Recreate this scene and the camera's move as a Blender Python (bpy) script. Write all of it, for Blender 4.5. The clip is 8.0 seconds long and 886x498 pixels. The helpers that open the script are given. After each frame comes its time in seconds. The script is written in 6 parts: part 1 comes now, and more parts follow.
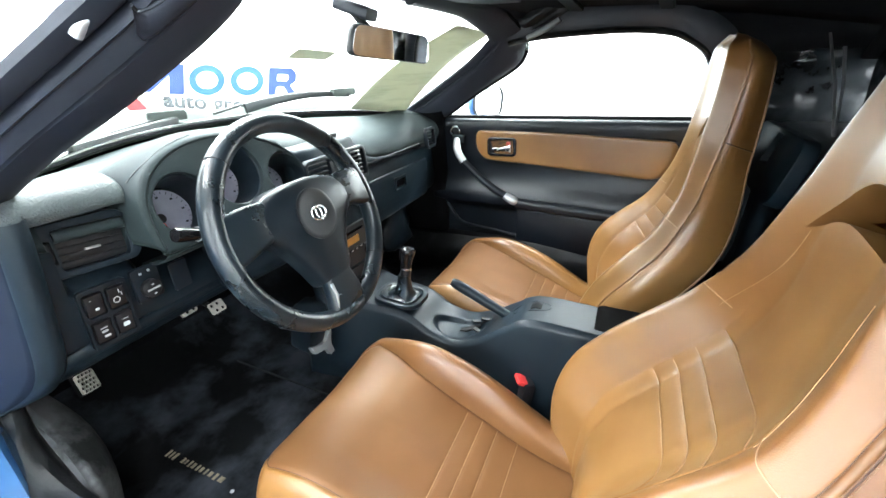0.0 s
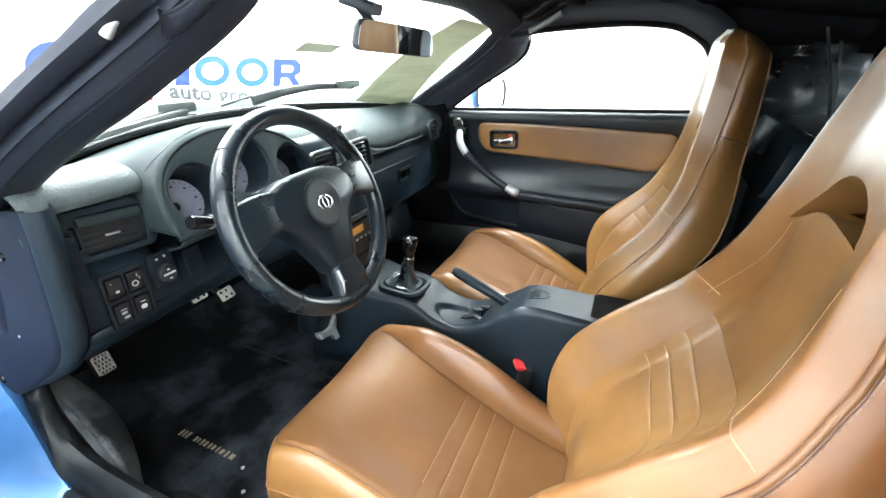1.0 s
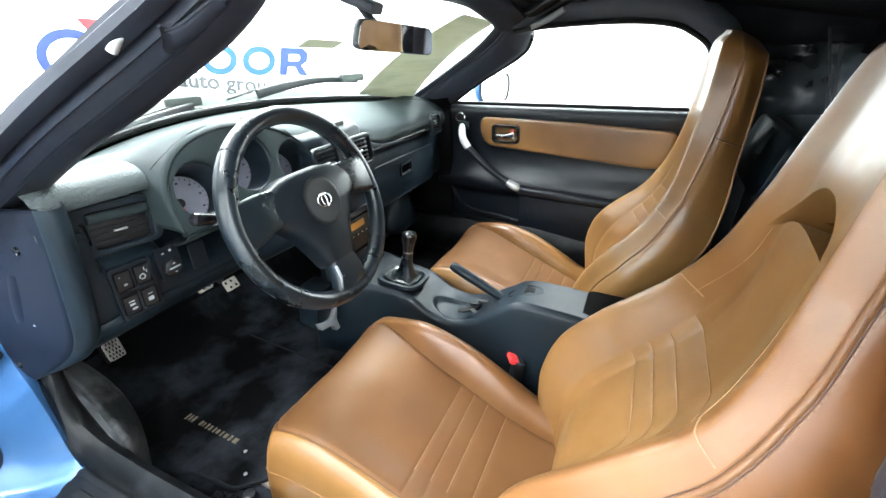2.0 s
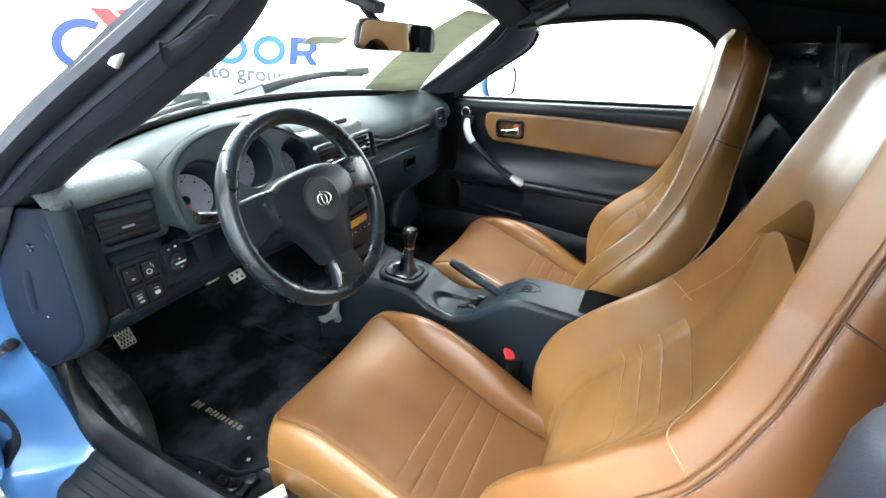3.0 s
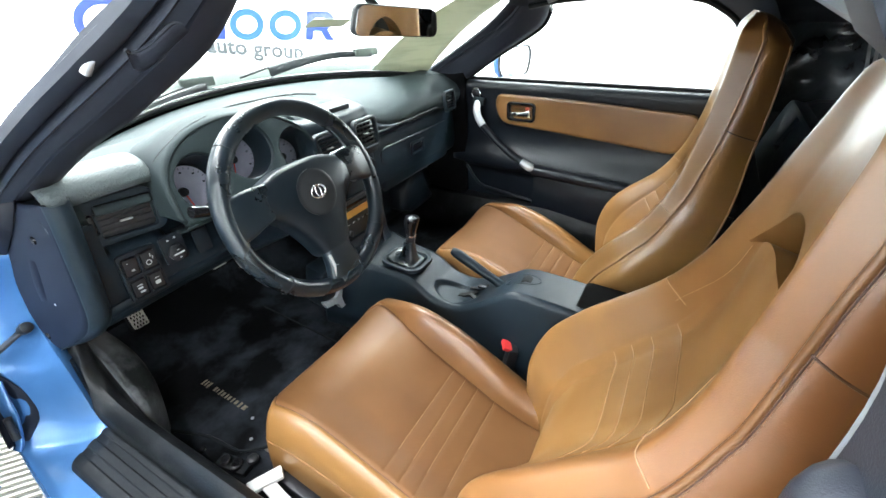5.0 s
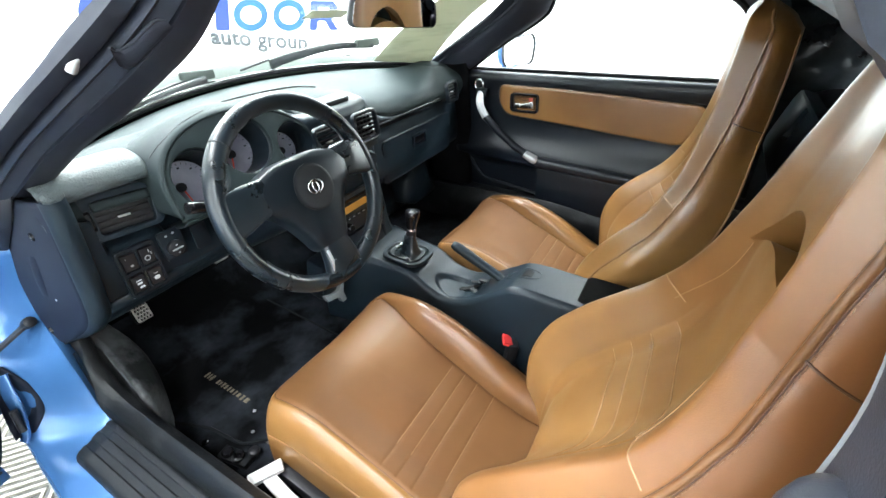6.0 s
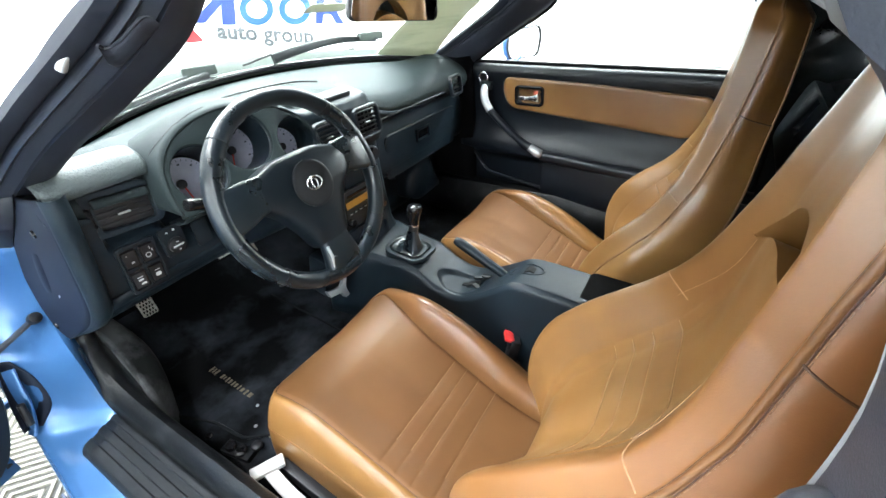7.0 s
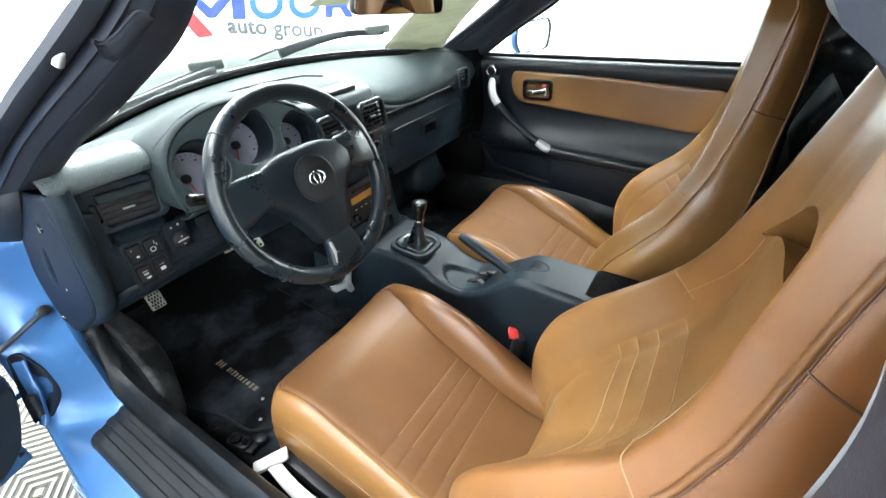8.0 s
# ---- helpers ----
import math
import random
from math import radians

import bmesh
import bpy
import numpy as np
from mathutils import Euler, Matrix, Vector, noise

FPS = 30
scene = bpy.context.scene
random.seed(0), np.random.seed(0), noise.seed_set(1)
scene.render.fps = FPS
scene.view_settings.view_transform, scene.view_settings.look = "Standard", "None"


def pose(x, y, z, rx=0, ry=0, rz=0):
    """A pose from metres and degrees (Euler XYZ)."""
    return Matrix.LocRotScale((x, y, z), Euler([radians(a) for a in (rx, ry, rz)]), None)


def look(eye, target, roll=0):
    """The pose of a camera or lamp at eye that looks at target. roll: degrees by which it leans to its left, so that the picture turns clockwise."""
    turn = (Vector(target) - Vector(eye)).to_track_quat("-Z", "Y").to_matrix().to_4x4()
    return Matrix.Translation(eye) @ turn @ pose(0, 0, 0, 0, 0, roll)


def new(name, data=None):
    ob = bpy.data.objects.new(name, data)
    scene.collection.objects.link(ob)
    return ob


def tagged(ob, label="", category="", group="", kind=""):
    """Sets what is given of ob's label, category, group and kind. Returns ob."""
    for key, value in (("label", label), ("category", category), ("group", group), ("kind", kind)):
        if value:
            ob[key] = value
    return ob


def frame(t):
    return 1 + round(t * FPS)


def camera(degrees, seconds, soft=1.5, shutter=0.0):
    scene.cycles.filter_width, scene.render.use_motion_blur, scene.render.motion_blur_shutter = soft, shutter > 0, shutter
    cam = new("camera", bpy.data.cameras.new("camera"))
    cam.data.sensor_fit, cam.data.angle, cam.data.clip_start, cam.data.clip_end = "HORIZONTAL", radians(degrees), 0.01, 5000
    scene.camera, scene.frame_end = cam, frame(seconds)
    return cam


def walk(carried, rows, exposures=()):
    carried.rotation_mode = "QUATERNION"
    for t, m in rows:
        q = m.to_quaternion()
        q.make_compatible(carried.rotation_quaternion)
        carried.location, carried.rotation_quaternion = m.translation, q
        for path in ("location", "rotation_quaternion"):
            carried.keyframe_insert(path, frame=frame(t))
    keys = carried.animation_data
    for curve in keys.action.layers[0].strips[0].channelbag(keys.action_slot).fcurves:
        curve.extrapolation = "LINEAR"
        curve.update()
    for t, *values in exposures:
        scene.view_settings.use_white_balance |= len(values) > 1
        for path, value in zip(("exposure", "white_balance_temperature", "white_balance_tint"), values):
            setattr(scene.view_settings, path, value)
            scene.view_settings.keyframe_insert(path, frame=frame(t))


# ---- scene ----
cam = camera(92.2, 8.0)
PATH = [
    (0, (-0.816, -0.467, 0.932), (0.859, 0.289, 0.143), -2.9),
    (0.5, (-0.828, -0.473, 0.936), (0.838, 0.287, 0.131), -2.9),
    (1, (-0.842, -0.482, 0.938), (0.813, 0.284, 0.116), -2.8),
    (1.5, (-0.846, -0.495, 0.949), (0.792, 0.28, 0.104), -2.6),
    (3, (-0.841, -0.535, 0.985), (0.737, 0.286, 0.071), -2.3),
    (3.5, (-0.831, -0.547, 0.995), (0.723, 0.295, 0.058), -2.3),
    (4, (-0.821, -0.554, 1.0), (0.708, 0.305, 0.038), -2.4),
    (4.5, (-0.809, -0.564, 1.007), (0.693, 0.311, 0.019), -2.7),
    (6, (-0.781, -0.582, 1.015), (0.66, 0.326, -0.033), -3.7),
    (6.5, (-0.774, -0.588, 1.016), (0.649, 0.334, -0.044), -4.1),
    (7, (-0.766, -0.592, 1.015), (0.64, 0.344, -0.056), -4.5),
    (7.5, (-0.759, -0.597, 1.013), (0.629, 0.356, -0.066), -4.8),
    (8, (-0.753, -0.6, 1.013), (0.615, 0.371, -0.076), -5.1),
]
walk(cam, [(t, look(eye, target, roll)) for t, eye, target, roll in PATH], [(0, 1.45), (1.5, 1.37), (3.0, 1.27), (8.0, 1.20)])

# ---------------------------------------------------------------- light
world = bpy.data.worlds.new("world")
scene.world = world
world.use_nodes = True
world.node_tree.nodes["Background"].inputs[0].default_value = (0.8, 0.9, 1.0, 1)
world.node_tree.nodes["Background"].inputs[1].default_value = 0.3


def area(name, eye, target, w, h, watts, colour=(1, 1, 1), turn=0):
    data = bpy.data.lights.new(name, "AREA")
    data.shape, data.size, data.size_y, data.energy, data.color = "RECTANGLE", w, h, watts, colour
    ob = new(name, data)
    ob.matrix_world = look(eye, target, turn)
    return ob


# unseen hall ceiling tubes, inferred from highlights and shadow edges
area("unseen_tube", (-0.60, 0.77, 3.40), (-0.60, 0.77, 0), 5.0, 0.14, 10, (0.98, 0.96, 1.0), 28)
# added tube without a known source, brightens the backrests through the windscreen
area("unseen_tube", (-0.7, 2.3, 3.40), (-0.7, 2.3, 0), 3.2, 0.16, 165, (0.90, 0.95, 1.0), 38)
area("unseen_tube", (-2.1, -1.0, 3.40), (-2.1, -1.0, 0), 0.16, 4.4, 85, (0.92, 0.95, 1.0), -20)
area("unseen_tube", (1.55, 0.2, 3.40), (1.55, 0.2, 0), 0.30, 4.4, 120, (0.90, 1.0, 0.97))
# added unseen panels that wash the hall walls to fill the cabin
area("wall_fill", (1.15, 1.2, 3.40), (1.95, 2.25, 1.3), 3.4, 1.2, 520, (0.88, 0.98, 1.0))
area("wall_fill", (2.4, -1.9, 3.40), (3.3, -2.6, 1.3), 4.0, 0.6, 900, (0.90, 0.98, 1.0))
area("wall_fill", (-3.9, 0.7, 3.40), (-5.2, 0.6, 1.1), 4.0, 0.6, 340, (0.86, 0.96, 1.0))
area("wall_fill", (-3.3, -3.1, 3.40), (-4.4, -4.5, 1.8), 4.0, 0.6, 170, (0.86, 0.96, 1.0))


# ---------------------------------------------------------------- materials
def nodes_of(name):
    m = bpy.data.materials.new(name)
    m.use_nodes = True
    return m, m.node_tree.nodes, m.node_tree.links, m.node_tree.nodes["Principled BSDF"]


def surface(name, dark, light, rough=0.5, metal=0.0, scale=8.0, grain=900.0, bump=0.15, depth=0.001, coat=0.0, rough_var=0.1, spec=0.5, stretch=(1, 1, 1), cells=False, span=(0.3, 0.72)):
    """Two-scale material: broad stains between two colours, fine grain as relief and gloss."""
    m, n, l, b = nodes_of(name)
    co = n.new("ShaderNodeTexCoord")
    mp = n.new("ShaderNodeMapping")
    mp.inputs["Scale"].default_value = stretch
    l.new(co.outputs["Object"], mp.inputs["Vector"])
    broad = n.new("ShaderNodeTexNoise")
    broad.inputs["Scale"].default_value, broad.inputs["Detail"].default_value, broad.inputs["Roughness"].default_value = scale, 6, 0.6
    l.new(mp.outputs[0], broad.inputs["Vector"])
    ramp = n.new("ShaderNodeValToRGB")
    ramp.color_ramp.elements[0].position, ramp.color_ramp.elements[1].position = span
    ramp.color_ramp.elements[0].color, ramp.color_ramp.elements[1].color = (*dark, 1), (*light, 1)
    l.new(broad.outputs["Fac"], ramp.inputs["Fac"])
    l.new(ramp.outputs["Color"], b.inputs["Base Color"])
    if cells:
        fine = n.new("ShaderNodeTexVoronoi")
        out = fine.outputs["Distance"]
    else:
        fine = n.new("ShaderNodeTexNoise")
        fine.inputs["Detail"].default_value = 3
        out = fine.outputs["Fac"]
    fine.inputs["Scale"].default_value = grain
    l.new(mp.outputs[0], fine.inputs["Vector"])
    bp = n.new("ShaderNodeBump")
    bp.inputs["Strength"].default_value, bp.inputs["Distance"].default_value = bump, depth
    l.new(out, bp.inputs["Height"])
    l.new(bp.outputs["Normal"], b.inputs["Normal"])
    mr = n.new("ShaderNodeMapRange")
    mr.inputs["To Min"].default_value, mr.inputs["To Max"].default_value = max(0.02, rough - rough_var), min(1, rough + rough_var)
    l.new(broad.outputs["Fac"], mr.inputs["Value"])
    l.new(mr.outputs["Result"], b.inputs["Roughness"])
    b.inputs["Metallic"].default_value = metal
    b.inputs["Coat Weight"].default_value = coat
    b.inputs["Coat Roughness"].default_value = 0.08
    b.inputs["Specular IOR Level"].default_value = spec
    return m


def leather(name, dark, light, rough, coat=0.45):
    """Worn leather: broad tone change, long soft creases, fine pebbled grain."""
    m, n, l, b = nodes_of(name)
    co = n.new("ShaderNodeTexCoord")
    broad = n.new("ShaderNodeTexNoise")
    broad.inputs["Scale"].default_value, broad.inputs["Detail"].default_value = 3.2, 4
    l.new(co.outputs["Object"], broad.inputs["Vector"])
    ramp = n.new("ShaderNodeValToRGB")
    ramp.color_ramp.elements[0].position, ramp.color_ramp.elements[1].position = 0.32, 0.7
    ramp.color_ramp.elements[0].color, ramp.color_ramp.elements[1].color = (*dark, 1), (*light, 1)
    l.new(broad.outputs["Fac"], ramp.inputs["Fac"])
    l.new(ramp.outputs["Color"], b.inputs["Base Color"])
    crease = n.new("ShaderNodeTexNoise")
    crease.inputs["Scale"].default_value, crease.inputs["Detail"].default_value, crease.inputs["Distortion"].default_value = 9.0, 2, 0.6
    l.new(co.outputs["Object"], crease.inputs["Vector"])
    pebble = n.new("ShaderNodeTexVoronoi")
    pebble.inputs["Scale"].default_value = 620.0
    l.new(co.outputs["Object"], pebble.inputs["Vector"])
    b1 = n.new("ShaderNodeBump")
    b1.inputs["Strength"].default_value, b1.inputs["Distance"].default_value = 0.22, 0.004
    l.new(crease.outputs["Fac"], b1.inputs["Height"])
    b2 = n.new("ShaderNodeBump")
    b2.inputs["Strength"].default_value, b2.inputs["Distance"].default_value = 0.12, 0.0006
    l.new(pebble.outputs["Distance"], b2.inputs["Height"])
    l.new(b1.outputs["Normal"], b2.inputs["Normal"])
    l.new(b2.outputs["Normal"], b.inputs["Normal"])
    mr = n.new("ShaderNodeMapRange")
    mr.inputs["To Min"].default_value, mr.inputs["To Max"].default_value = rough - 0.01, rough + 0.03
    l.new(crease.outputs["Fac"], mr.inputs["Value"])
    l.new(mr.outputs["Result"], b.inputs["Roughness"])
    b.inputs["Coat Weight"].default_value, b.inputs["Coat Roughness"].default_value = coat, 0.21
    return m


def clear_glass(name, tint, gloss):
    m, n, l, b = nodes_of(name)
    n.remove(b)
    tr, gl, mix = n.new("ShaderNodeBsdfTransparent"), n.new("ShaderNodeBsdfGlossy"), n.new("ShaderNodeMixShader")
    tr.inputs[0].default_value = (*tint, 1)
    gl.inputs["Roughness"].default_value = 0.02
    lw = n.new("ShaderNodeLayerWeight")
    lw.inputs["Blend"].default_value = 0.12
    amount = n.new("ShaderNodeMath")
    amount.operation, amount.inputs[1].default_value = "MULTIPLY", gloss
    l.new(lw.outputs["Facing"], amount.inputs[0])
    l.new(amount.outputs[0], mix.inputs[0])
    l.new(tr.outputs[0], mix.inputs[1])
    l.new(gl.outputs[0], mix.inputs[2])
    l.new(mix.outputs[0], n["Material Output"].inputs[0])
    return m


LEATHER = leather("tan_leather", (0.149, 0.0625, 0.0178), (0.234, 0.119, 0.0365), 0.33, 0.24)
# matt perforated cushion leather, also darkened and reddened for shade and pink reflections
LEATHER_SEAT = leather("perforated_leather", (0.106, 0.0435, 0.0145), (0.152, 0.0705, 0.0250), 0.50, 0.04)
LEATHER_WING = leather("tan_leather_wing", (0.146, 0.056, 0.0170), (0.212, 0.096, 0.0310), 0.31, 0.30)
# darker pinkish copy: shade and sheen of the driver's roll put into colour
LEATHER_ROLL_SHADED = leather("tan_leather_roll_shaded", (0.122, 0.050, 0.0165), (0.176, 0.080, 0.027), 0.36, 0.20)
# darker copy of the leather, with the driver flank's shade in its colour
LEATHER_SIDE_SHADED = leather("tan_leather_side_shaded", (0.120, 0.044, 0.0135), (0.170, 0.068, 0.021), 0.32, 0.35)
LEATHER_SEAT.node_tree.nodes["Principled BSDF"].inputs["Specular IOR Level"].default_value = 0.30
SEAM_DARK = surface("dark_seam", (0.045, 0.017, 0.006), (0.07, 0.027, 0.010), 0.6, scale=30)
STITCH = surface("stitch_thread", (0.27, 0.16, 0.085), (0.36, 0.22, 0.12), 0.7, scale=60, grain=1500)
PIPING = surface("piping", (0.16, 0.075, 0.030), (0.22, 0.11, 0.045), 0.4, scale=30)
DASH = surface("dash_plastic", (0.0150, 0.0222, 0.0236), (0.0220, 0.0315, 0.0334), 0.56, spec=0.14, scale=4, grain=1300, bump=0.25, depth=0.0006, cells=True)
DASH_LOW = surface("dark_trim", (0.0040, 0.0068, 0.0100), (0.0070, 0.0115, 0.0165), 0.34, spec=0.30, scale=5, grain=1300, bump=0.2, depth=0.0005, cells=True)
PATTERN = surface("patterned_trim", (0.06, 0.073, 0.075), (0.08, 0.094, 0.097), 0.46, spec=0.25, scale=6, grain=330, bump=0.75, depth=0.0011, cells=True)
PILLAR = surface("pillar_trim", (0.014, 0.0168, 0.026), (0.021, 0.025, 0.037), 0.55, spec=0.4, scale=6, grain=900, bump=0.2, depth=0.0005)
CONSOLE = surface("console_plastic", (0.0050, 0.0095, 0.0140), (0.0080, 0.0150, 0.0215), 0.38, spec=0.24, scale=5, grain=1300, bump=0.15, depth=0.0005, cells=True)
COVER = surface("navy_black_cover", (0.004, 0.0065, 0.0140), (0.0065, 0.010, 0.020), 0.52, spec=0.13, scale=5, grain=900, bump=0.1, depth=0.0005)
DOOR = surface("door_plastic", (0.0035, 0.0052, 0.0085), (0.006, 0.0085, 0.0125), 0.34, spec=0.34, scale=5, grain=1300, bump=0.2, depth=0.0005, cells=True)
# pale grey that holds the windscreen's reflection on the right stalk
STALK_REFLECTING = surface("stalk_reflection_grey", (0.20, 0.205, 0.21), (0.30, 0.305, 0.31), 0.3, scale=20)
BLACK = surface("black_plastic", (0.008, 0.008, 0.009), (0.012, 0.013, 0.016), 0.40, spec=0.34, scale=12, grain=700)
GLOSS_BLACK = surface("gloss_black", (0.006, 0.006, 0.007), (0.012, 0.012, 0.014), 0.12, scale=12, grain=300, bump=0.02, rough_var=0.04)
WHEEL_LEATHER = surface("wheel_leather", (0.0052, 0.009, 0.0118), (0.010, 0.0160, 0.0215), 0.28, rough_var=0.05, scale=10, grain=900, bump=0.05, depth=0.0004)
HUB = surface("hub_cover", (0.0052, 0.0082, 0.0115), (0.0082, 0.0125, 0.017), 0.34, spec=0.32, scale=8, grain=1100, bump=0.12, depth=0.0005, cells=True)
RUBBER = surface("scuffed_rubber", (0.005, 0.0058, 0.0068), (0.028, 0.031, 0.033), 0.40, spec=0.2, span=(0.48, 0.80), scale=16, grain=220, bump=0.25, depth=0.002, rough_var=0.2)
SILL = surface("sill_plastic", (0.008, 0.0095, 0.011), (0.0105, 0.0125, 0.0145), 0.46, spec=0.13, scale=10, grain=900, bump=0.3)
CARPET = surface("black_carpet", (0.003, 0.003, 0.0035), (0.007, 0.0075, 0.009), 0.95, scale=9, grain=1400, bump=0.8, depth=0.003, spec=0.05)
MAT = surface("floor_mat_pile", (0.004, 0.0045, 0.005), (0.036, 0.042, 0.052), 0.95, span=(0.46, 0.66), scale=5.5, grain=1500, bump=0.8, depth=0.003, spec=0.05)
KICK = surface("scuffed_kick_trim", (0.004, 0.0045, 0.005), (0.075, 0.079, 0.083), 0.75, spec=0.2, span=(0.40, 0.60), scale=11, grain=60, bump=0.5, depth=0.003)
CHROME = surface("brushed_silver", (0.62, 0.63, 0.64), (0.78, 0.79, 0.80), 0.26, metal=1.0, scale=30, grain=600, bump=0.03)
SILVER = surface("silver_paint", (0.48, 0.49, 0.50), (0.62, 0.63, 0.64), 0.3, metal=0.6, scale=20, grain=500, bump=0.05)
PEDAL = surface("pedal_metal", (0.50, 0.48, 0.42), (0.66, 0.63, 0.57), 0.45, metal=0.2, scale=40, grain=300, bump=0.1)
STEEL = surface("worn_steel", (0.30, 0.29, 0.26), (0.55, 0.53, 0.48), 0.35, metal=0.8, scale=40, grain=300, bump=0.1)
BLUE = surface("blue_paint", (0.040, 0.122, 0.285), (0.047, 0.138, 0.315), 0.26, metal=0.40, scale=5, grain=1800, bump=0.02, coat=0.8, rough_var=0.04)
CANVAS = surface("soft_top_lining", (0.010, 0.010, 0.012), (0.018, 0.019, 0.024), 0.9, scale=7, grain=1000, bump=0.5, spec=0.08)
LATCH_GREY = surface("latch_grey", (0.16, 0.17, 0.175), (0.22, 0.23, 0.235), 0.45, scale=8, grain=700, bump=0.1)
RAIL = surface("soft_top_rail", (0.018, 0.021, 0.030), (0.028, 0.032, 0.043), 0.5, scale=6, grain=700, bump=0.25)
SCREEN_FILM = surface("rear_screen_film", (0.008, 0.010, 0.012), (0.05, 0.058, 0.066), 0.22, span=(0.4, 0.75), scale=6, grain=8, bump=0.6, depth=0.02)
WHITE_WALL = surface("white_wall", (0.80, 0.80, 0.80), (0.84, 0.84, 0.84), 0.7, scale=1.2, grain=60, bump=0.03)
WHITE_STRAP = surface("pale_strap", (0.62, 0.61, 0.60), (0.75, 0.74, 0.73), 0.6, scale=40, grain=500, bump=0.3)
GREY_STRAP = surface("grey_webbing", (0.10, 0.10, 0.11), (0.16, 0.16, 0.17), 0.7, scale=40, grain=900, bump=0.5)
RED = surface("red_button", (0.55, 0.03, 0.03), (0.66, 0.05, 0.05), 0.4, scale=30)
# dial silver lowered in colour for the shade inside the deep pods
DIAL = surface("dial_face", (0.27, 0.27, 0.33), (0.35, 0.35, 0.42), 0.5, scale=30, grain=400, bump=0.02)
NEEDLE = surface("needle_red", (0.7, 0.05, 0.03), (0.8, 0.08, 0.05), 0.5)
PRINT = surface("pale_print", (0.36, 0.37, 0.38), (0.48, 0.49, 0.50), 0.6)
GOLD = surface("gold_thread", (0.05, 0.042, 0.028), (0.26, 0.215, 0.145), 0.7, scale=90, grain=900, bump=0.5)
AMBER = surface("amber_display", (0.32, 0.14, 0.02), (0.40, 0.18, 0.03), 0.3)
PAPER = surface("sun_yellowed_paper", (0.33, 0.34, 0.25), (0.52, 0.52, 0.42), 0.7, scale=7, grain=80, stretch=(0.6, 1, 5), span=(0.25, 0.5))
sheer = PAPER.node_tree.nodes.new("ShaderNodeBsdfTranslucent")
sheer.inputs["Color"].default_value = (0.40, 0.41, 0.33, 1)
blend = PAPER.node_tree.nodes.new("ShaderNodeMixShader")
blend.inputs[0].default_value = 0.30
paper_out = next(k for k in PAPER.node_tree.nodes if k.type == "OUTPUT_MATERIAL")
paper_base = next(k for k in PAPER.node_tree.nodes if k.type == "BSDF_PRINCIPLED")
PAPER.node_tree.links.new(paper_base.outputs[0], blend.inputs[1])
PAPER.node_tree.links.new(sheer.outputs[0], blend.inputs[2])
PAPER.node_tree.links.new(blend.outputs[0], paper_out.inputs[0])
TILE = surface("floor_tile_plastic", (0.19, 0.18, 0.15), (0.25, 0.24, 0.205), 0.5, scale=9, grain=300, bump=0.1)
TILE_BASE = surface("floor_tile_base", (0.03, 0.03, 0.028), (0.05, 0.048, 0.045), 0.7, scale=9)
SIGN_BLUE = surface("sign_blue", (0.003, 0.014, 0.115), (0.004, 0.023, 0.145), 0.5, scale=2.5)
SIGN_CYAN = surface("sign_cyan", (0.003, 0.036, 0.17), (0.006, 0.060, 0.19), 0.5, scale=2.5)
SIGN_RED = surface("sign_red", (0.17, 0.006, 0.010), (0.20, 0.009, 0.013), 0.5)
COWL = surface("cowl_plastic", (0.045, 0.052, 0.048), (0.06, 0.07, 0.064), 0.9, spec=0.1, scale=6)
SIGN_GREY = surface("sign_grey", (0.035, 0.039, 0.044), (0.05, 0.055, 0.06), 0.5)
# matt black that stands in for the shade inside slots, ducts and holes
SLOT = surface("slot_black", (0.003, 0.003, 0.0035), (0.006, 0.006, 0.007), 0.7, spec=0.15)
GLASS = clear_glass("window_glass", (0.95, 0.98, 0.965), 0.35)
MIRROR = surface("mirror_glass", (0.86, 0.87, 0.88), (0.88, 0.89, 0.9), 0.02, metal=1.0, bump=0.0, rough_var=0.0)


# ---------------------------------------------------------------- builders
def V(*c):
    return Vector(c)


def spline(pts, count):
    """Smooth curve through points of any dimension, resampled evenly."""
    p = np.array(pts, float)
    p = np.vstack([2 * p[0] - p[1], p, 2 * p[-1] - p[-2]])
    out = []
    for i in range(1, len(p) - 2):
        for k in range(24):
            t = k / 24
            out.append(0.5 * (2 * p[i] + (p[i + 1] - p[i - 1]) * t + (2 * p[i - 1] - 5 * p[i] + 4 * p[i + 1] - p[i + 2]) * t * t + (3 * p[i] - p[i - 1] - 3 * p[i + 1] + p[i + 2]) * t ** 3))
    out.append(p[-2])
    out = np.array(out)
    run = np.r_[0, np.cumsum(np.linalg.norm(np.diff(out, axis=0), axis=1))]
    at = np.linspace(0, run[-1], count)
    return [[float(np.interp(a, run, out[:, k])) for k in range(out.shape[1])] for a in at]


def step(a, b, x):
    t = min(1.0, max(0.0, (x - a) / (b - a)))
    return t * t * (3 - 2 * t)


def interp(table, x):
    return float(np.interp(x, [r[0] for r in table], [r[1] for r in table]))


def grid(bm, rows, around=False, ends=False):
    """Quads between rows of points; around closes each row, ends caps the first and last row."""
    vs = [[bm.verts.new(p) for p in row] for row in rows]
    n = len(vs[0])
    for a, b in zip(vs, vs[1:]):
        for i in range(n if around else n - 1):
            bm.faces.new((a[i], a[(i + 1) % n], b[(i + 1) % n], b[i]))
    if ends:
        bm.faces.new(list(reversed(vs[0])))
        bm.faces.new(vs[-1])
    return bm


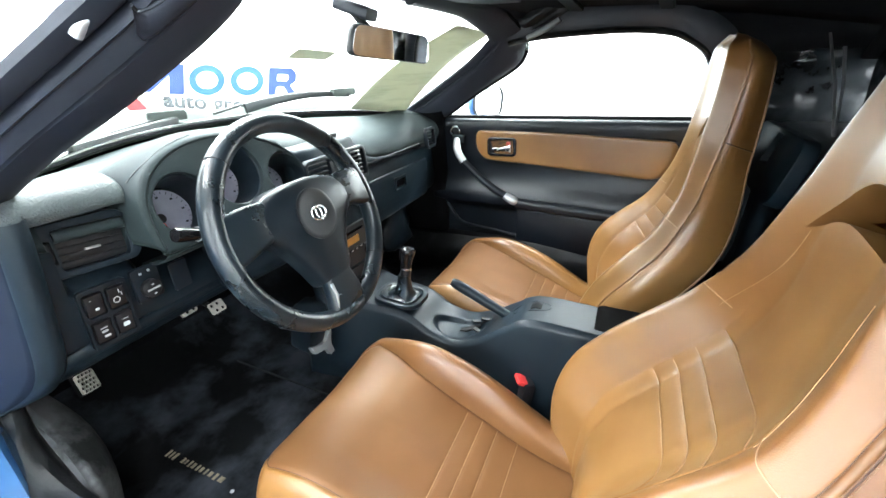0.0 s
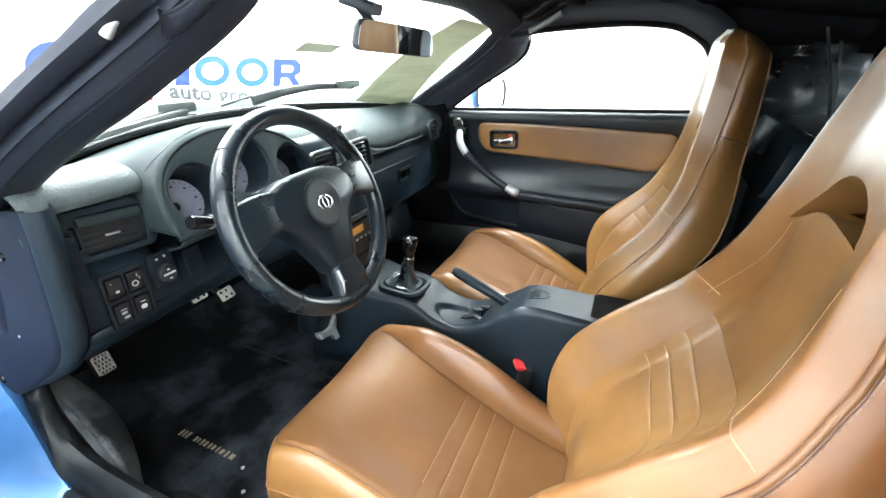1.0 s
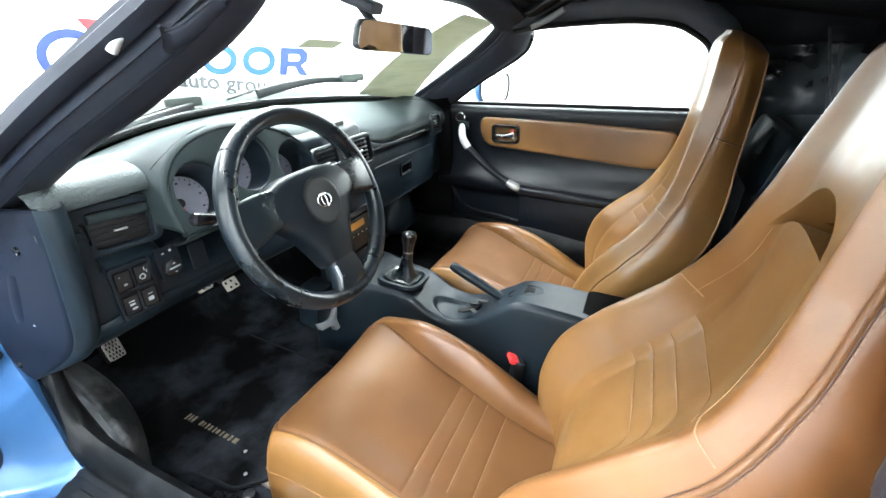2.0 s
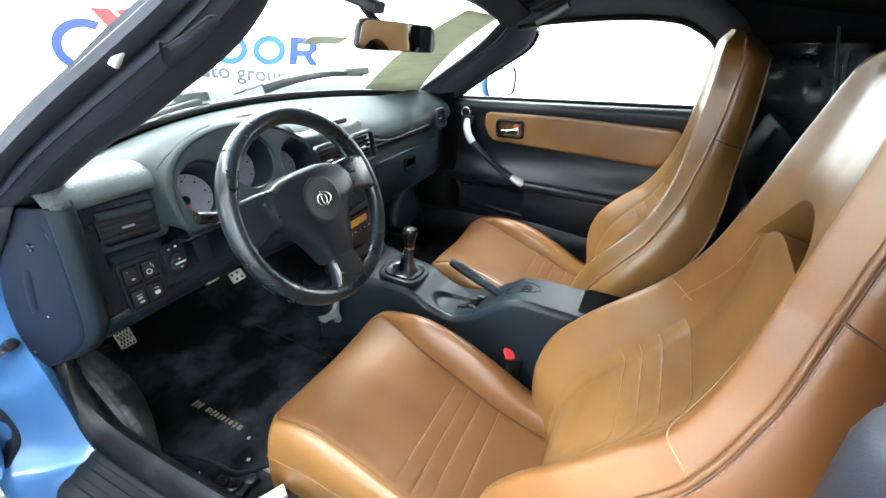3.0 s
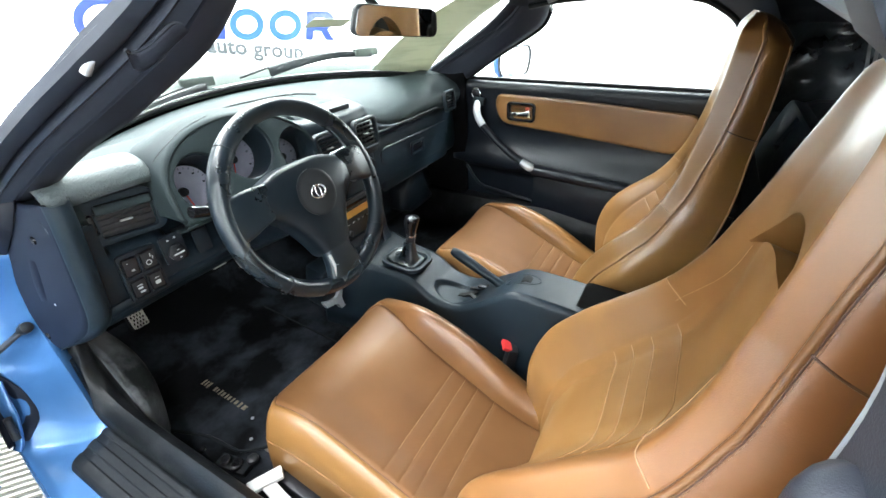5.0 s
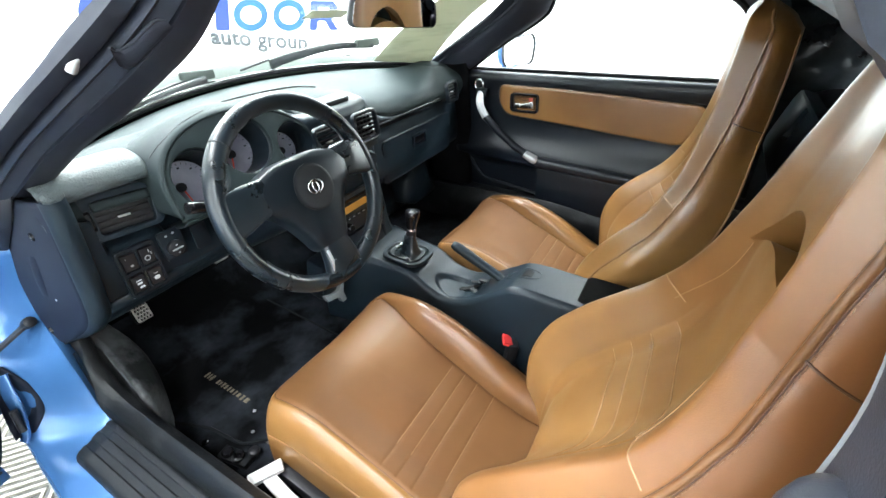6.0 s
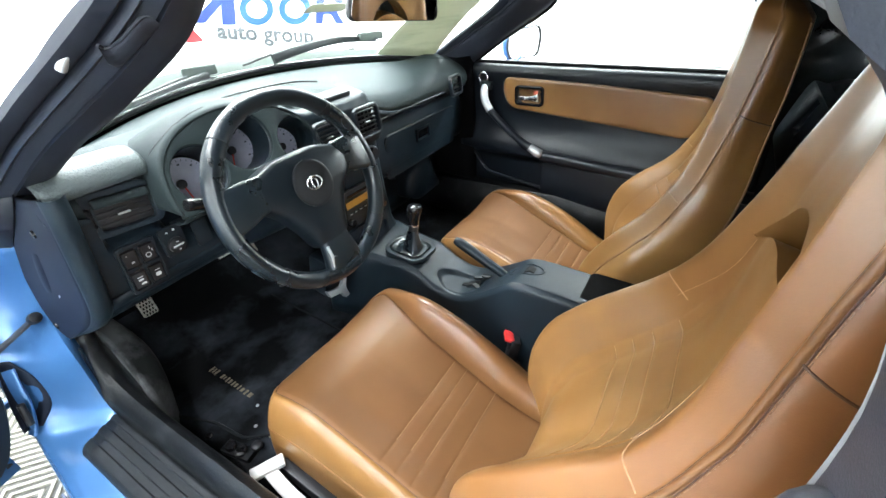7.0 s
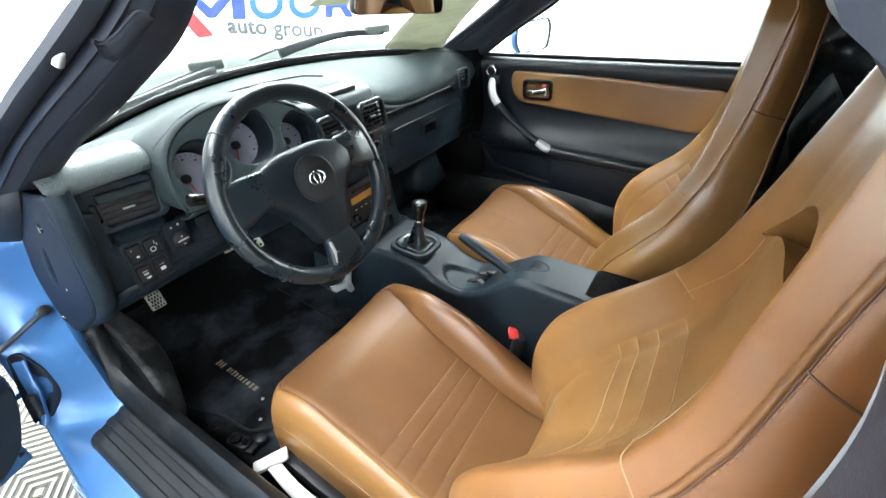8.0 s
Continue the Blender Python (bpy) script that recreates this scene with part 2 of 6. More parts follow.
def section_path(bm, pts, shape, flip=None):
    """Sweeps a 2D section (side, up) along points; up stays near flip."""
    pts = [Vector(p) for p in pts]
    up0 = Vector(flip or (0, 0, 1))
    rows = []
    for i, p in enumerate(pts):
        t = (pts[min(i + 1, len(pts) - 1)] - pts[max(i - 1, 0)]).normalized()
        side = t.cross(up0).normalized()
        up = side.cross(t).normalized()
        sh = shape(i / (len(pts) - 1)) if callable(shape) else shape
        rows.append([p + side * a + up * b for a, b in sh])
    return grid(bm, rows, around=True, ends=True)


def tube(bm, pts, r, n=12):
    pts = [Vector(p) for p in pts]
    t0 = (pts[1] - pts[0]).normalized()
    ref = V(0, 0, 1) if abs(t0.z) < 0.9 else V(1, 0, 0)
    side = t0.cross(ref).normalized()
    rows = []
    for i, p in enumerate(pts):
        t = (pts[min(i + 1, len(pts) - 1)] - pts[max(i - 1, 0)]).normalized()
        side = (side - t * side.dot(t)).normalized()
        up = t.cross(side)
        rr = r[i] if isinstance(r, (list, tuple)) else r
        rows.append([p + (side * math.cos(a) + up * math.sin(a)) * rr for a in (2 * math.pi * k / n for k in range(n))])
    return grid(bm, rows, around=True, ends=True)


def lathe(bm, profile, m, n=32, ends=True):
    """Profile of (radius, height) turned about the local z of m."""
    rows = [[m @ V(r * math.cos(2 * math.pi * k / n), r * math.sin(2 * math.pi * k / n), h) for k in range(n)] for r, h in profile]
    return grid(bm, rows, around=True, ends=ends)


def rbox(bm, size, m=None, bev=0.003, seg=2):
    made = bmesh.ops.create_cube(bm, size=1.0, matrix=(m or Matrix()) @ Matrix.Diagonal((*size, 1)))
    es = list({e for v in made["verts"] for e in v.link_edges})
    if bev:
        bmesh.ops.bevel(bm, geom=es, offset=bev, segments=seg, affect="EDGES", profile=0.6)
    return bm


def rrect(w, h, r, n=5, cx=0.0, cy=0.0):
    out = []
    for sx, sy, a0 in ((1, 1, 0), (-1, 1, 90), (-1, -1, 180), (1, -1, 270)):
        for k in range(n + 1):
            a = radians(a0 + 90 * k / n)
            out.append((cx + sx * (w / 2 - r) + r * math.cos(a), cy + sy * (h / 2 - r) + r * math.sin(a)))
    return out


def circle(r, n=32, cx=0.0, cy=0.0, sy=1.0):
    return [(cx + r * math.cos(2 * math.pi * k / n), cy + r * sy * math.sin(2 * math.pi * k / n)) for k in range(n)]


def soften(poly, r, n=4):
    """Rounds the corners of a polygon by radius r (or one radius a corner)."""
    out = []
    for i, p in enumerate(poly):
        p, a, b = Vector(p), Vector(poly[i - 1]), Vector(poly[(i + 1) % len(poly)])
        rr = r[i] if isinstance(r, (list, tuple)) else r
        u, w = (a - p), (b - p)
        rr = min(rr, u.length * 0.49, w.length * 0.49)
        s, e = p + u.normalized() * rr, p + w.normalized() * rr
        for k in range(n + 1):
            t = k / n
            out.append(tuple(s * (1 - t) ** 2 + p * 2 * t * (1 - t) + e * t * t))
    return out


def plate(bm, outer, holes, depth, m, bev=0.0):
    """A plate of that depth (towards local +z) with holes through it."""
    loops, edges = [], []
    for poly in (outer, *holes):
        vs = [bm.verts.new(m @ V(x, y, depth)) for x, y in poly]
        edges += [bm.edges.new((vs[i], vs[(i + 1) % len(vs)])) for i in range(len(vs))]
        loops.append(vs)
    made = bmesh.ops.triangle_fill(bm, edges=edges, use_beauty=True, use_dissolve=False, normal=m.to_3x3() @ V(0, 0, 1))
    front = [g for g in made["geom"] if isinstance(g, bmesh.types.BMFace)]
    back = {}
    for vs in loops:
        for v in vs:
            back[v] = bm.verts.new(v.co - m.to_3x3() @ V(0, 0, depth))
    for f in front:
        bm.faces.new([back[v] for v in reversed(f.verts)])
    rim = []
    for vs in loops:
        for i in range(len(vs)):
            a, b = vs[i], vs[(i + 1) % len(vs)]
            bm.faces.new((a, back[a], back[b], b))
            rim.append(bm.edges.get((a, b)))
    if bev:
        bmesh.ops.bevel(bm, geom=rim, offset=bev, segments=2, affect="EDGES", profile=0.6)
    return bm


def basis(origin, x, y):
    x, y = Vector(x).normalized(), Vector(y)
    z = x.cross(y).normalized()
    y = z.cross(x)
    m = Matrix((x, y, z)).transposed().to_4x4()
    m.translation = origin
    return m


def finish(name, bm, mat, angle=40, solid=0.0, bevel=0.0):
    bmesh.ops.recalc_face_normals(bm, faces=bm.faces)
    me = bpy.data.meshes.new(name)
    bm.to_mesh(me)
    bm.free()
    me.materials.append(mat)
    me.shade_smooth()
    me.set_sharp_from_angle(angle=radians(angle))
    ob = new(name, me)
    if solid:
        md = ob.modifiers.new("thick", "SOLIDIFY")
        md.thickness, md.offset = solid, -1
    if bevel:
        md = ob.modifiers.new("round", "BEVEL")
        md.width, md.segments, md.limit_method = bevel, 2, "ANGLE"
    return ob


def part(name, bm, mat, parent, label="", angle=40, solid=0.0, bevel=0.0):
    ob = finish(name, bm, mat, angle, solid, bevel)
    ob.parent = parent
    ob.matrix_parent_inverse = parent.matrix_world.inverted()
    return tagged(ob, label)


def thing(name, label, category, at=(0, 0, 0), group="", kind=""):
    ob = new(name)
    ob.empty_display_size = 0.05
    ob.matrix_world = Matrix.Translation(at)
    ob.matrix_basis = Matrix.Translation(at)
    return tagged(ob, label, category, group, kind)


def solo(name, bm, mat, label, category, kind="", **kw):
    return tagged(finish(name, bm, mat, **kw), label, category, kind=kind)


def B():
    return bmesh.new()

# ---------------------------------------------------------------- hall
WALL_N = V(0.62, 0.785, 0).normalized()
WALL_R = V(WALL_N.y, -WALL_N.x, 0)
EYE0 = V(-0.8, -0.5, 0)


def hall(u, w, z):
    """Hall axes: u along the sign wall, w towards it, from under the first eye."""
    return EYE0 + WALL_R * u + WALL_N * w + V(0, 0, z)


HALL = basis(EYE0, WALL_R, WALL_N)
HU0, HU1, HW0, HW1, HH = -4.2, 4.6, -4.4, 3.62, 3.45


def slab(name, a, b, label):
    bm = B()
    c = [(p + q) / 2 for p, q in zip(a, b)]
    rbox(bm, [abs(q - p) for p, q in zip(a, b)], HALL @ Matrix.Translation(c), 0)
    return solo(name, bm, WHITE_WALL, label, "wall", kind="structure")


slab("wall_north", (HU0 - 0.1, HW1, 0), (HU1 + 0.1, HW1 + 0.1, HH), "smooth white hall wall behind the printed sign")
slab("wall_south", (HU0 - 0.1, HW0 - 0.1, 0), (HU1 + 0.1, HW0, HH), "smooth white hall wall")
slab("wall_west", (HU0 - 0.1, HW0, 0), (HU0, HW1, HH), "smooth white hall wall")
slab("wall_east", (HU1, HW0, 0), (HU1 + 0.1, HW1, HH), "smooth white hall wall")
slab("ceiling", (HU0 - 0.1, HW0 - 0.1, HH), (HU1 + 0.1, HW1 + 0.1, HH + 0.1), "white hall ceiling")

bm = B()
rbox(bm, (12, 12, 0.06), Matrix.Translation((0.3, 0, -0.036)), 0)
floor = solo("floor", bm, TILE_BASE, "dark base under ribbed pale floor tiles", "floor", kind="structure")

# the sign: plain shapes, laid on a sheared print frame
SIGN_M = HALL @ basis((0, HW1, 0), (1, 0, 0), (0, 0, 1))


def sign_at(a, b):
    return (-0.557 + 1.031 * a + 0.24 * b, 0.869 - 0.0807 * a + 1.006 * b)


sign = thing("wall_sign", "white wall sign with large blue and red shapes and grey lettering", "sign", hall(0.2, HW1 - 0.01, 0.7))


def sign_part(name, outer, holes, mat, lift=0.004):
    bm = B()
    o = [sign_at(*p) for p in outer]
    hs = [[sign_at(*p) for p in h] for h in holes]
    plate(bm, o, hs, lift, SIGN_M)
    return part(name, bm, mat, sign)


CAP = 0.187
sign_part("block", [(0.015, 0), (0.095, 0), (0.095, 0.118), (0.195, 0.012), (0.24, 0.012), (0.345, 0.118), (0.345, 0), (0.43, 0), (0.43, CAP), (0.335, CAP), (0.2175, 0.072), (0.10, CAP), (0.015, CAP)], [], SIGN_BLUE)
for c, mt in ((0.565, SIGN_CYAN), (0.815, SIGN_CYAN)):
    sign_part("ring", circle(0.108, 40, c, CAP / 2, 0.9), [circle(0.066, 36, c, CAP / 2, 0.86)], mt)
sign_part("block", soften([(0.955, 0), (1.005, 0), (1.01, 0.06), (1.06, 0.06), (1.10, 0), (1.16, 0), (1.105, 0.07), (1.145, 0.10), (1.145, 0.155), (1.11, CAP), (0.955, CAP)], 0.008, 2), [soften([(1.012, 0.098), (1.080, 0.098), (1.092, 0.110), (1.092, 0.134), (1.080, 0.145), (1.012, 0.145)], 0.005, 2)], SIGN_BLUE)
sign_part("bar", soften([(-0.20, 0.30), (-0.10, 0.30), (0.225, -0.095), (0.125, -0.105)], 0.012, 2), [], SIGN_RED, 0.006)
sign_part("wedge", soften([(-0.075, 0.29), (0.035, 0.32), (-0.03, 0.25)], 0.004, 2), [], SIGN_RED, 0.006)
arc = [(-0.24 + 0.165 * math.cos(radians(a)), 0.09 + 0.15 * math.sin(radians(a))) for a in range(60, 301, 8)]
arc += [(-0.24 + 0.115 * math.cos(radians(a)), 0.09 + 0.10 * math.sin(radians(a))) for a in range(300, 59, -8)]
sign_part("ring", arc, [], SIGN_BLUE)

curve = bpy.data.curves.new("lettering", "FONT")
curve.body, curve.size, curve.extrude, curve.space_character = "auto group", 0.1406, 0.002, 1.03
curve.bevel_depth = 0.0045
text = new("lettering", curve)
text.data.materials.append(SIGN_GREY)
text.parent = sign
text.matrix_parent_inverse = sign.matrix_world.inverted()
shear = Matrix(((0.997, 0.232, 0, 0), (-0.063, 0.973, 0, 0), (0, 0, 1, 0), (0, 0, 0, 1)))
text.matrix_world = SIGN_M @ Matrix.Translation((-0.254, 0.766, 0.004)) @ shear

# ---------------------------------------------------------------- car: body, sill, pillars
car = thing("car_body", "metallic light blue two-seat roadster body with open driver door", "car body", (0, 0, 0))

# blue door opening: hinge post running down into the sill
I_EDGE = spline([(-0.632, 0.362, 0.690), (-0.640, 0.396, 0.612), (-0.646, 0.402, 0.553), (-0.651, 0.385, 0.510), (-0.660, 0.330, 0.485), (-0.664, 0.306, 0.42), (-0.667, 0.296, 0.36), (-0.667, 0.270, 0.325), (-0.667, 0.15, 0.318), (-0.667, -0.1, 0.318), (-0.667, -0.6, 0.32), (-0.667, -1.0, 0.33)], 70)
O_EDGE = spline([(-0.71, 0.47, 0.69), (-0.722, 0.475, 0.62), (-0.735, 0.46, 0.56), (-0.748, 0.43, 0.48), (-0.756, 0.405, 0.40), (-0.762, 0.385, 0.335), (-0.772, 0.33, 0.303), (-0.787, 0.15, 0.300), (-0.79, -0.1, 0.302), (-0.79, -0.6, 0.31), (-0.79, -1.0, 0.32)], 70)
bm = B()
rows = []
for a, b in zip(I_EDGE, O_EDGE):
    a, b = V(*a), V(*b)
    hollow = step(0.20, 0.36, a.y)
    rows.append([a + V(0.018, 0.012, 0.0), a] + [a.lerp(b, q) + V(0, 0.020 * hollow * math.sin(math.pi * q), -0.010 * hollow * math.sin(math.pi * q)) for q in (0.15, 0.3, 0.45, 0.6, 0.75, 0.9)] + [b, b + V(-0.008, 0.003, -0.008), b + V(-0.012, 0.008, -0.03), b + V(-0.010, 0.01, -0.12)])
grid(bm, rows)
part("door_opening", bm, BLUE, car, solid=0.004)
# hinge pocket with a painted hinge leaf
bm = B()
pocket_l = spline([(-0.748, 0.420, 0.470), (-0.762, 0.408, 0.420), (-0.774, 0.398, 0.370), (-0.780, 0.390, 0.335)], 12)
pocket_r = spline([(-0.728, 0.414, 0.470), (-0.716, 0.388, 0.425), (-0.720, 0.374, 0.375), (-0.752, 0.378, 0.335)], 12)
grid(bm, [[V(*a).lerp(V(*b), q) + V(0.0, 0.010 * math.sin(math.pi * q), 0) for q in (0, 0.2, 0.4, 0.6, 0.8, 1)] for a, b in zip(pocket_l, pocket_r)])
pocket_part = part("hinge_pocket", bm, COVER, car, "dark hinge pocket on the door post", solid=0.003)
bm = B()
section_path(bm, spline([(-0.738, 0.404, 0.462), (-0.746, 0.392, 0.425), (-0.752, 0.384, 0.385), (-0.764, 0.378, 0.345), (-0.772, 0.376, 0.332)], 14), rrect(0.020, 0.007, 0.002, 2))
part("hinge_leaf", bm, BLUE, pocket_part, "light blue painted hinge leaf", angle=60)
bm = B()
tube(bm, [(-0.757, 0.372, 0.405), (-0.764, 0.367, 0.36)], 0.006, 12)
part("hinge_pin", bm, BLACK, pocket_part)
# outer sill below the opening
bm = B()
grid(bm, [[V(x, y, z) for x, z in ((-0.800, 0.235), (-0.805, 0.20), (-0.795, 0.15), (-0.76, 0.13), (-0.60, 0.13))] for y in np.linspace(0.30, -1.0, 12)])
part("sill_panel", bm, BLUE, car, solid=0.004)
# black step plate on the sill
bm = B()
rows = []
for y in np.linspace(0.285, -0.9, 30):
    rows.append([V(x, y - 0.022 * (-0.668 - x) / 0.07 * step(0.1, 0.285, y), z + 0.002 * step(0.25, -0.5, y)) for x, z in ((-0.664, 0.330), (-0.670, 0.3295), (-0.676, 0.329), (-0.6785, 0.3265), (-0.689, 0.3265), (-0.6915, 0.329), (-0.704, 0.3285), (-0.7065, 0.326), (-0.717, 0.3255), (-0.7195, 0.328), (-0.732, 0.3265), (-0.737, 0.323), (-0.740, 0.318), (-0.742, 0.312))])
grid(bm, rows)
part("step_plate", bm, SILL, car, "dark ribbed plastic step plate", solid=0.004)
# scuffed rubber edge and inner sill trim
bm = B()
inner = spline([(0.337, 0.500), (0.336, 0.47), (0.318, 0.42), (0.275, 0.378), (0.18, 0.362), (0.0, 0.360), (-0.4, 0.362), (-0.95, 0.372)], 44)
rows = []
for i, (y, z) in enumerate(inner):
    f = step(0.375, 0.48, z)
    rows.append([V(-0.585 + (x + 0.585) * (1 - 0.30 * step(0.42, 0.49, z)), y + dy * f, z + dz * (1 - f) + dz * 0.15 * f) for x, dz, dy in ((-0.597, -0.16, 0.10), (-0.608, -0.08, 0.05), (-0.616, -0.030, 0.02), (-0.624, -0.006, 0.0), (-0.637, 0.003, -0.008), (-0.650, -0.004, -0.008), (-0.658, -0.018, 0.0), (-0.667, -0.034, 0.012))])
grid(bm, rows)
part("sill_trim", bm, RUBBER, car, "scuffed black rubber sill trim", solid=0.003)
# side cover at the end of the dashboard
L_RIM = spline([(0.166, 0.795), (0.165, 0.767), (0.167, 0.74), (0.170, 0.70), (0.174, 0.66), (0.178, 0.627), (0.187, 0.597), (0.212, 0.567), (0.266, 0.530), (0.310, 0.506), (0.345, 0.488)], 36)
F_RIM = spline([(0.240, 0.790), (0.275, 0.755), (0.305, 0.732), (0.345, 0.70), (0.375, 0.65), (0.394, 0.612), (0.401, 0.570), (0.403, 0.535), (0.398, 0.505), (0.388, 0.490), (0.372, 0.482)], 36)


def cover_at(y, z, out=0.0):
    return V(-0.611 - 0.08 * (y - 0.166) - 0.07 * (0.793 - z) - out, y, z)


bm = B()
grid(bm, [[cover_at(a[0] + (b[0] - a[0]) * q, a[1] + (b[1] - a[1]) * q, 0.003 * math.sin(math.pi * q)) for q in (0, 0.1, 0.25, 0.4, 0.55, 0.7, 0.85, 1)] + [cover_at(*b) + V(0.012, 0.004, 0)] for a, b in zip(L_RIM, F_RIM)])
cover = part("end_cover", bm, COVER, car, "navy black moulded dash end cover", angle=60, solid=0.003)
bm = B()
rows = []
for i, (y, z) in enumerate(L_RIM):
    p = cover_at(y, z)
    k = 1 - 0.70 * step(22, 32, i)
    rows.append([p + V(0.002, 0.004, 0), p + V(-0.003, 0.001, 0), p + V(-0.002, -0.004 * k, 0), p + V(0.006, -0.014 * k, -0.002 * k), p + V(0.018, -0.016 * k, -0.002 * k), p + V(0.028, -0.008 * k, 0), p + V(0.034, 0.015, 0)])
grid(bm, rows)
part("lip", bm, CONSOLE, cover, "dark grey rounded lip", angle=60)
for y, z in ((0.235, 0.732), (0.365, 0.515), (0.270, 0.609)):
    bm = B()
    lathe(bm, [(0.007, 0), (0.0065, 0.003), (0.003, 0.002), (0.001, 0.002)] if z != 0.609 else [(0.002, 0), (0.0018, 0.002), (0.0005, 0.002)], Matrix.Translation(cover_at(y, z, 0.002)) @ pose(0, 0, 0, 0, -90, 0), 14)
    part("screw_cap", bm, GLOSS_BLACK if z != 0.609 else SILVER, cover)
bm = B()
rows = []
for q in np.linspace(0, 1, 10):
    y0, z0 = 0.262 + 0.045 * q, 0.69 - 0.125 * q
    rows.append([cover_at(y0 + d, z0, h * math.sin(math.pi * min(1, q * 1.2 + 0.1)) ** 0.5) for d, h in ((-0.004, -0.001), (0.004, 0.005), (0.022, 0.006), (0.034, -0.001))])
grid(bm, rows)
part("ridge", bm, COVER, cover, angle=60)
bm = B()
grid(bm, [[V(-0.617, 0.235, 0.795), V(-0.660, 0.31, 0.79), V(-0.705, 0.39, 0.775), V(-0.73, 0.42, 0.74)], [V(-0.624, 0.30, 0.735), V(-0.665, 0.36, 0.735), V(-0.70, 0.43, 0.73), V(-0.73, 0.45, 0.71)], [V(-0.632, 0.362, 0.685), V(-0.67, 0.42, 0.687), V(-0.712, 0.47, 0.687), V(-0.74, 0.48, 0.68)]])
part("pillar_foot", bm, RAIL, car, "grey trim at the pillar foot", angle=60, solid=0.006)
# door check strap
bm = B()
section_path(bm, [(-0.665, 0.402, 0.53), (-0.72, 0.41, 0.505), (-0.82, 0.43, 0.46)], rrect(0.016, 0.006, 0.002, 2))
strap = part("check_strap", bm, BLACK, car, "black door check strap")
bm = B()
lathe(bm, [(0.010, -0.008), (0.011, 0), (0.010, 0.008), (0.004, 0.011)], Matrix.Translation((-0.665, 0.398, 0.532)) @ pose(0, 0, 0, 60, 0, 20), 14)
part("bolt", bm, BLACK, strap)
# driver door, swung wide open
hinge = pose(-0.81, 0.52, 0, 0, 0, -72)
bm = B()
rows = []
for a in np.linspace(0.0, 1.0, 10):
    rows.append([hinge @ V(0.03 - y, -0.02 - a * 0.95, z) for y, z in ((0.0, 0.20), (0.0, 0.45), (0.02, 0.72), (0.05, 0.78), (0.10, 0.78), (0.12, 0.6), (0.13, 0.40), (0.08, 0.24), (0.04, 0.19))])
grid(bm, rows, around=True, ends=True)
driver_door = solo("driver_door", bm, BLUE, "open blue driver door seen at its hinge edge", "car door")
bm = B()
grid(bm, [[hinge @ V(x, -0.05 - a * 0.9, z) for x, z in ((-0.108, 0.24), (-0.128, 0.42), (-0.122, 0.58), (-0.11, 0.74))] for a in np.linspace(0, 1, 6)])
part("inner_panel", bm, BLACK, driver_door, "black inner door panel", solid=0.01)
bm = B()
lobe = soften([(-0.95, 0.53), (-0.80, 0.53), (-0.762, 0.47), (-0.778, 0.40), (-0.812, 0.325), (-0.87, 0.28), (-0.95, 0.27)], 0.03, 4)
grid(bm, [[V(-0.86 + (x + 0.86) * q, y, 0.40 + (z - 0.40) * q) for x, z in lobe] for q, y in ((0.9, 0.40), (1.0, 0.385), (1.0, 0.365), (0.95, 0.352), (0.5, 0.345), (0.1, 0.344))], around=True, ends=True)
part("door_edge", bm, DASH_LOW, driver_door, "black rounded door trim edge", angle=60)
for z in (0.40, 0.53):
    bm = B()
    section_path(bm, [(-0.74, 0.415, z), (-0.775, 0.428, z - 0.012), (-0.81, 0.47, z - 0.02)], rrect(0.03, 0.012, 0.003, 2), (0, 0, 1))
    part("hinge_arm", bm, BLUE, driver_door)
bm = B()
tube(bm, [hinge @ V(x, -0.03, z) for x, z in spline([(0.02, 0.22), (0.0, 0.4), (-0.02, 0.6), (-0.02, 0.75)], 14)], 0.012, 8)
part("rubber_seal", bm, RUBBER, driver_door)


def bar(pts, shape, count=30, flip=(0, 0, 1)):
    bm = B()
    section_path(bm, spline(pts, count), shape, flip)
    return bm


# windscreen pillars and header
def mirror_x(pts, s):
    return [(s * p[0], *p[1:]) for p in pts]


# passenger pillar: padded trim between its screen edge and its door edge, rounded off at the top
Q_IN = spline([(0.650, 0.40, 0.745), (0.630, 0.316, 0.790), (0.595, 0.191, 0.854), (0.560, 0.061, 0.924), (0.530, -0.010, 0.968), (0.510, -0.054, 1.000), (0.503, -0.085, 1.012)], 40)
Q_OUT = spline([(0.690, 0.26, 0.70), (0.660, 0.19, 0.745), (0.640, 0.142, 0.774), (0.620, 0.036, 0.840), (0.610, -0.100, 0.916), (0.616, -0.129, 0.958), (0.590, -0.140, 0.990)], 40)
Q_PAD = ((0.34, -0.030), (0.10, -0.014), (0.02, -0.004), (0.05, 0.003), (0.16, 0.0055), (0.200, 0.005), (0.212, 0.0025), (0.224, 0.0045), (0.240, 0.0085), (0.262, 0.0085), (0.280, 0.0045), (0.292, 0.003), (0.31, 0.0055), (0.42, 0.0085), (0.54, 0.0095), (0.66, 0.0085), (0.74, 0.0080), (0.86, 0.0075), (1.0, 0.001), (1.05, -0.008), (1.06, -0.018), (1.02, -0.032), (0.70, -0.045), (0.30, -0.045))
bm = B()
rows = []
for i in range(40):
    a, b = V(*Q_IN[i]), V(*Q_OUT[i])
    along = (V(*Q_IN[min(i + 1, 39)]) - V(*Q_IN[max(i - 1, 0)])).normalized()
    n = (b - a).cross(along).normalized()
    n = n if n.x < 0 else -n
    k = 1 - 0.75 * step(33, 39, i)
    rows.append([a.lerp(b, f) + n * (d * k if d > 0 else d) for f, d in Q_PAD])
grid(bm, rows, around=True, ends=True)
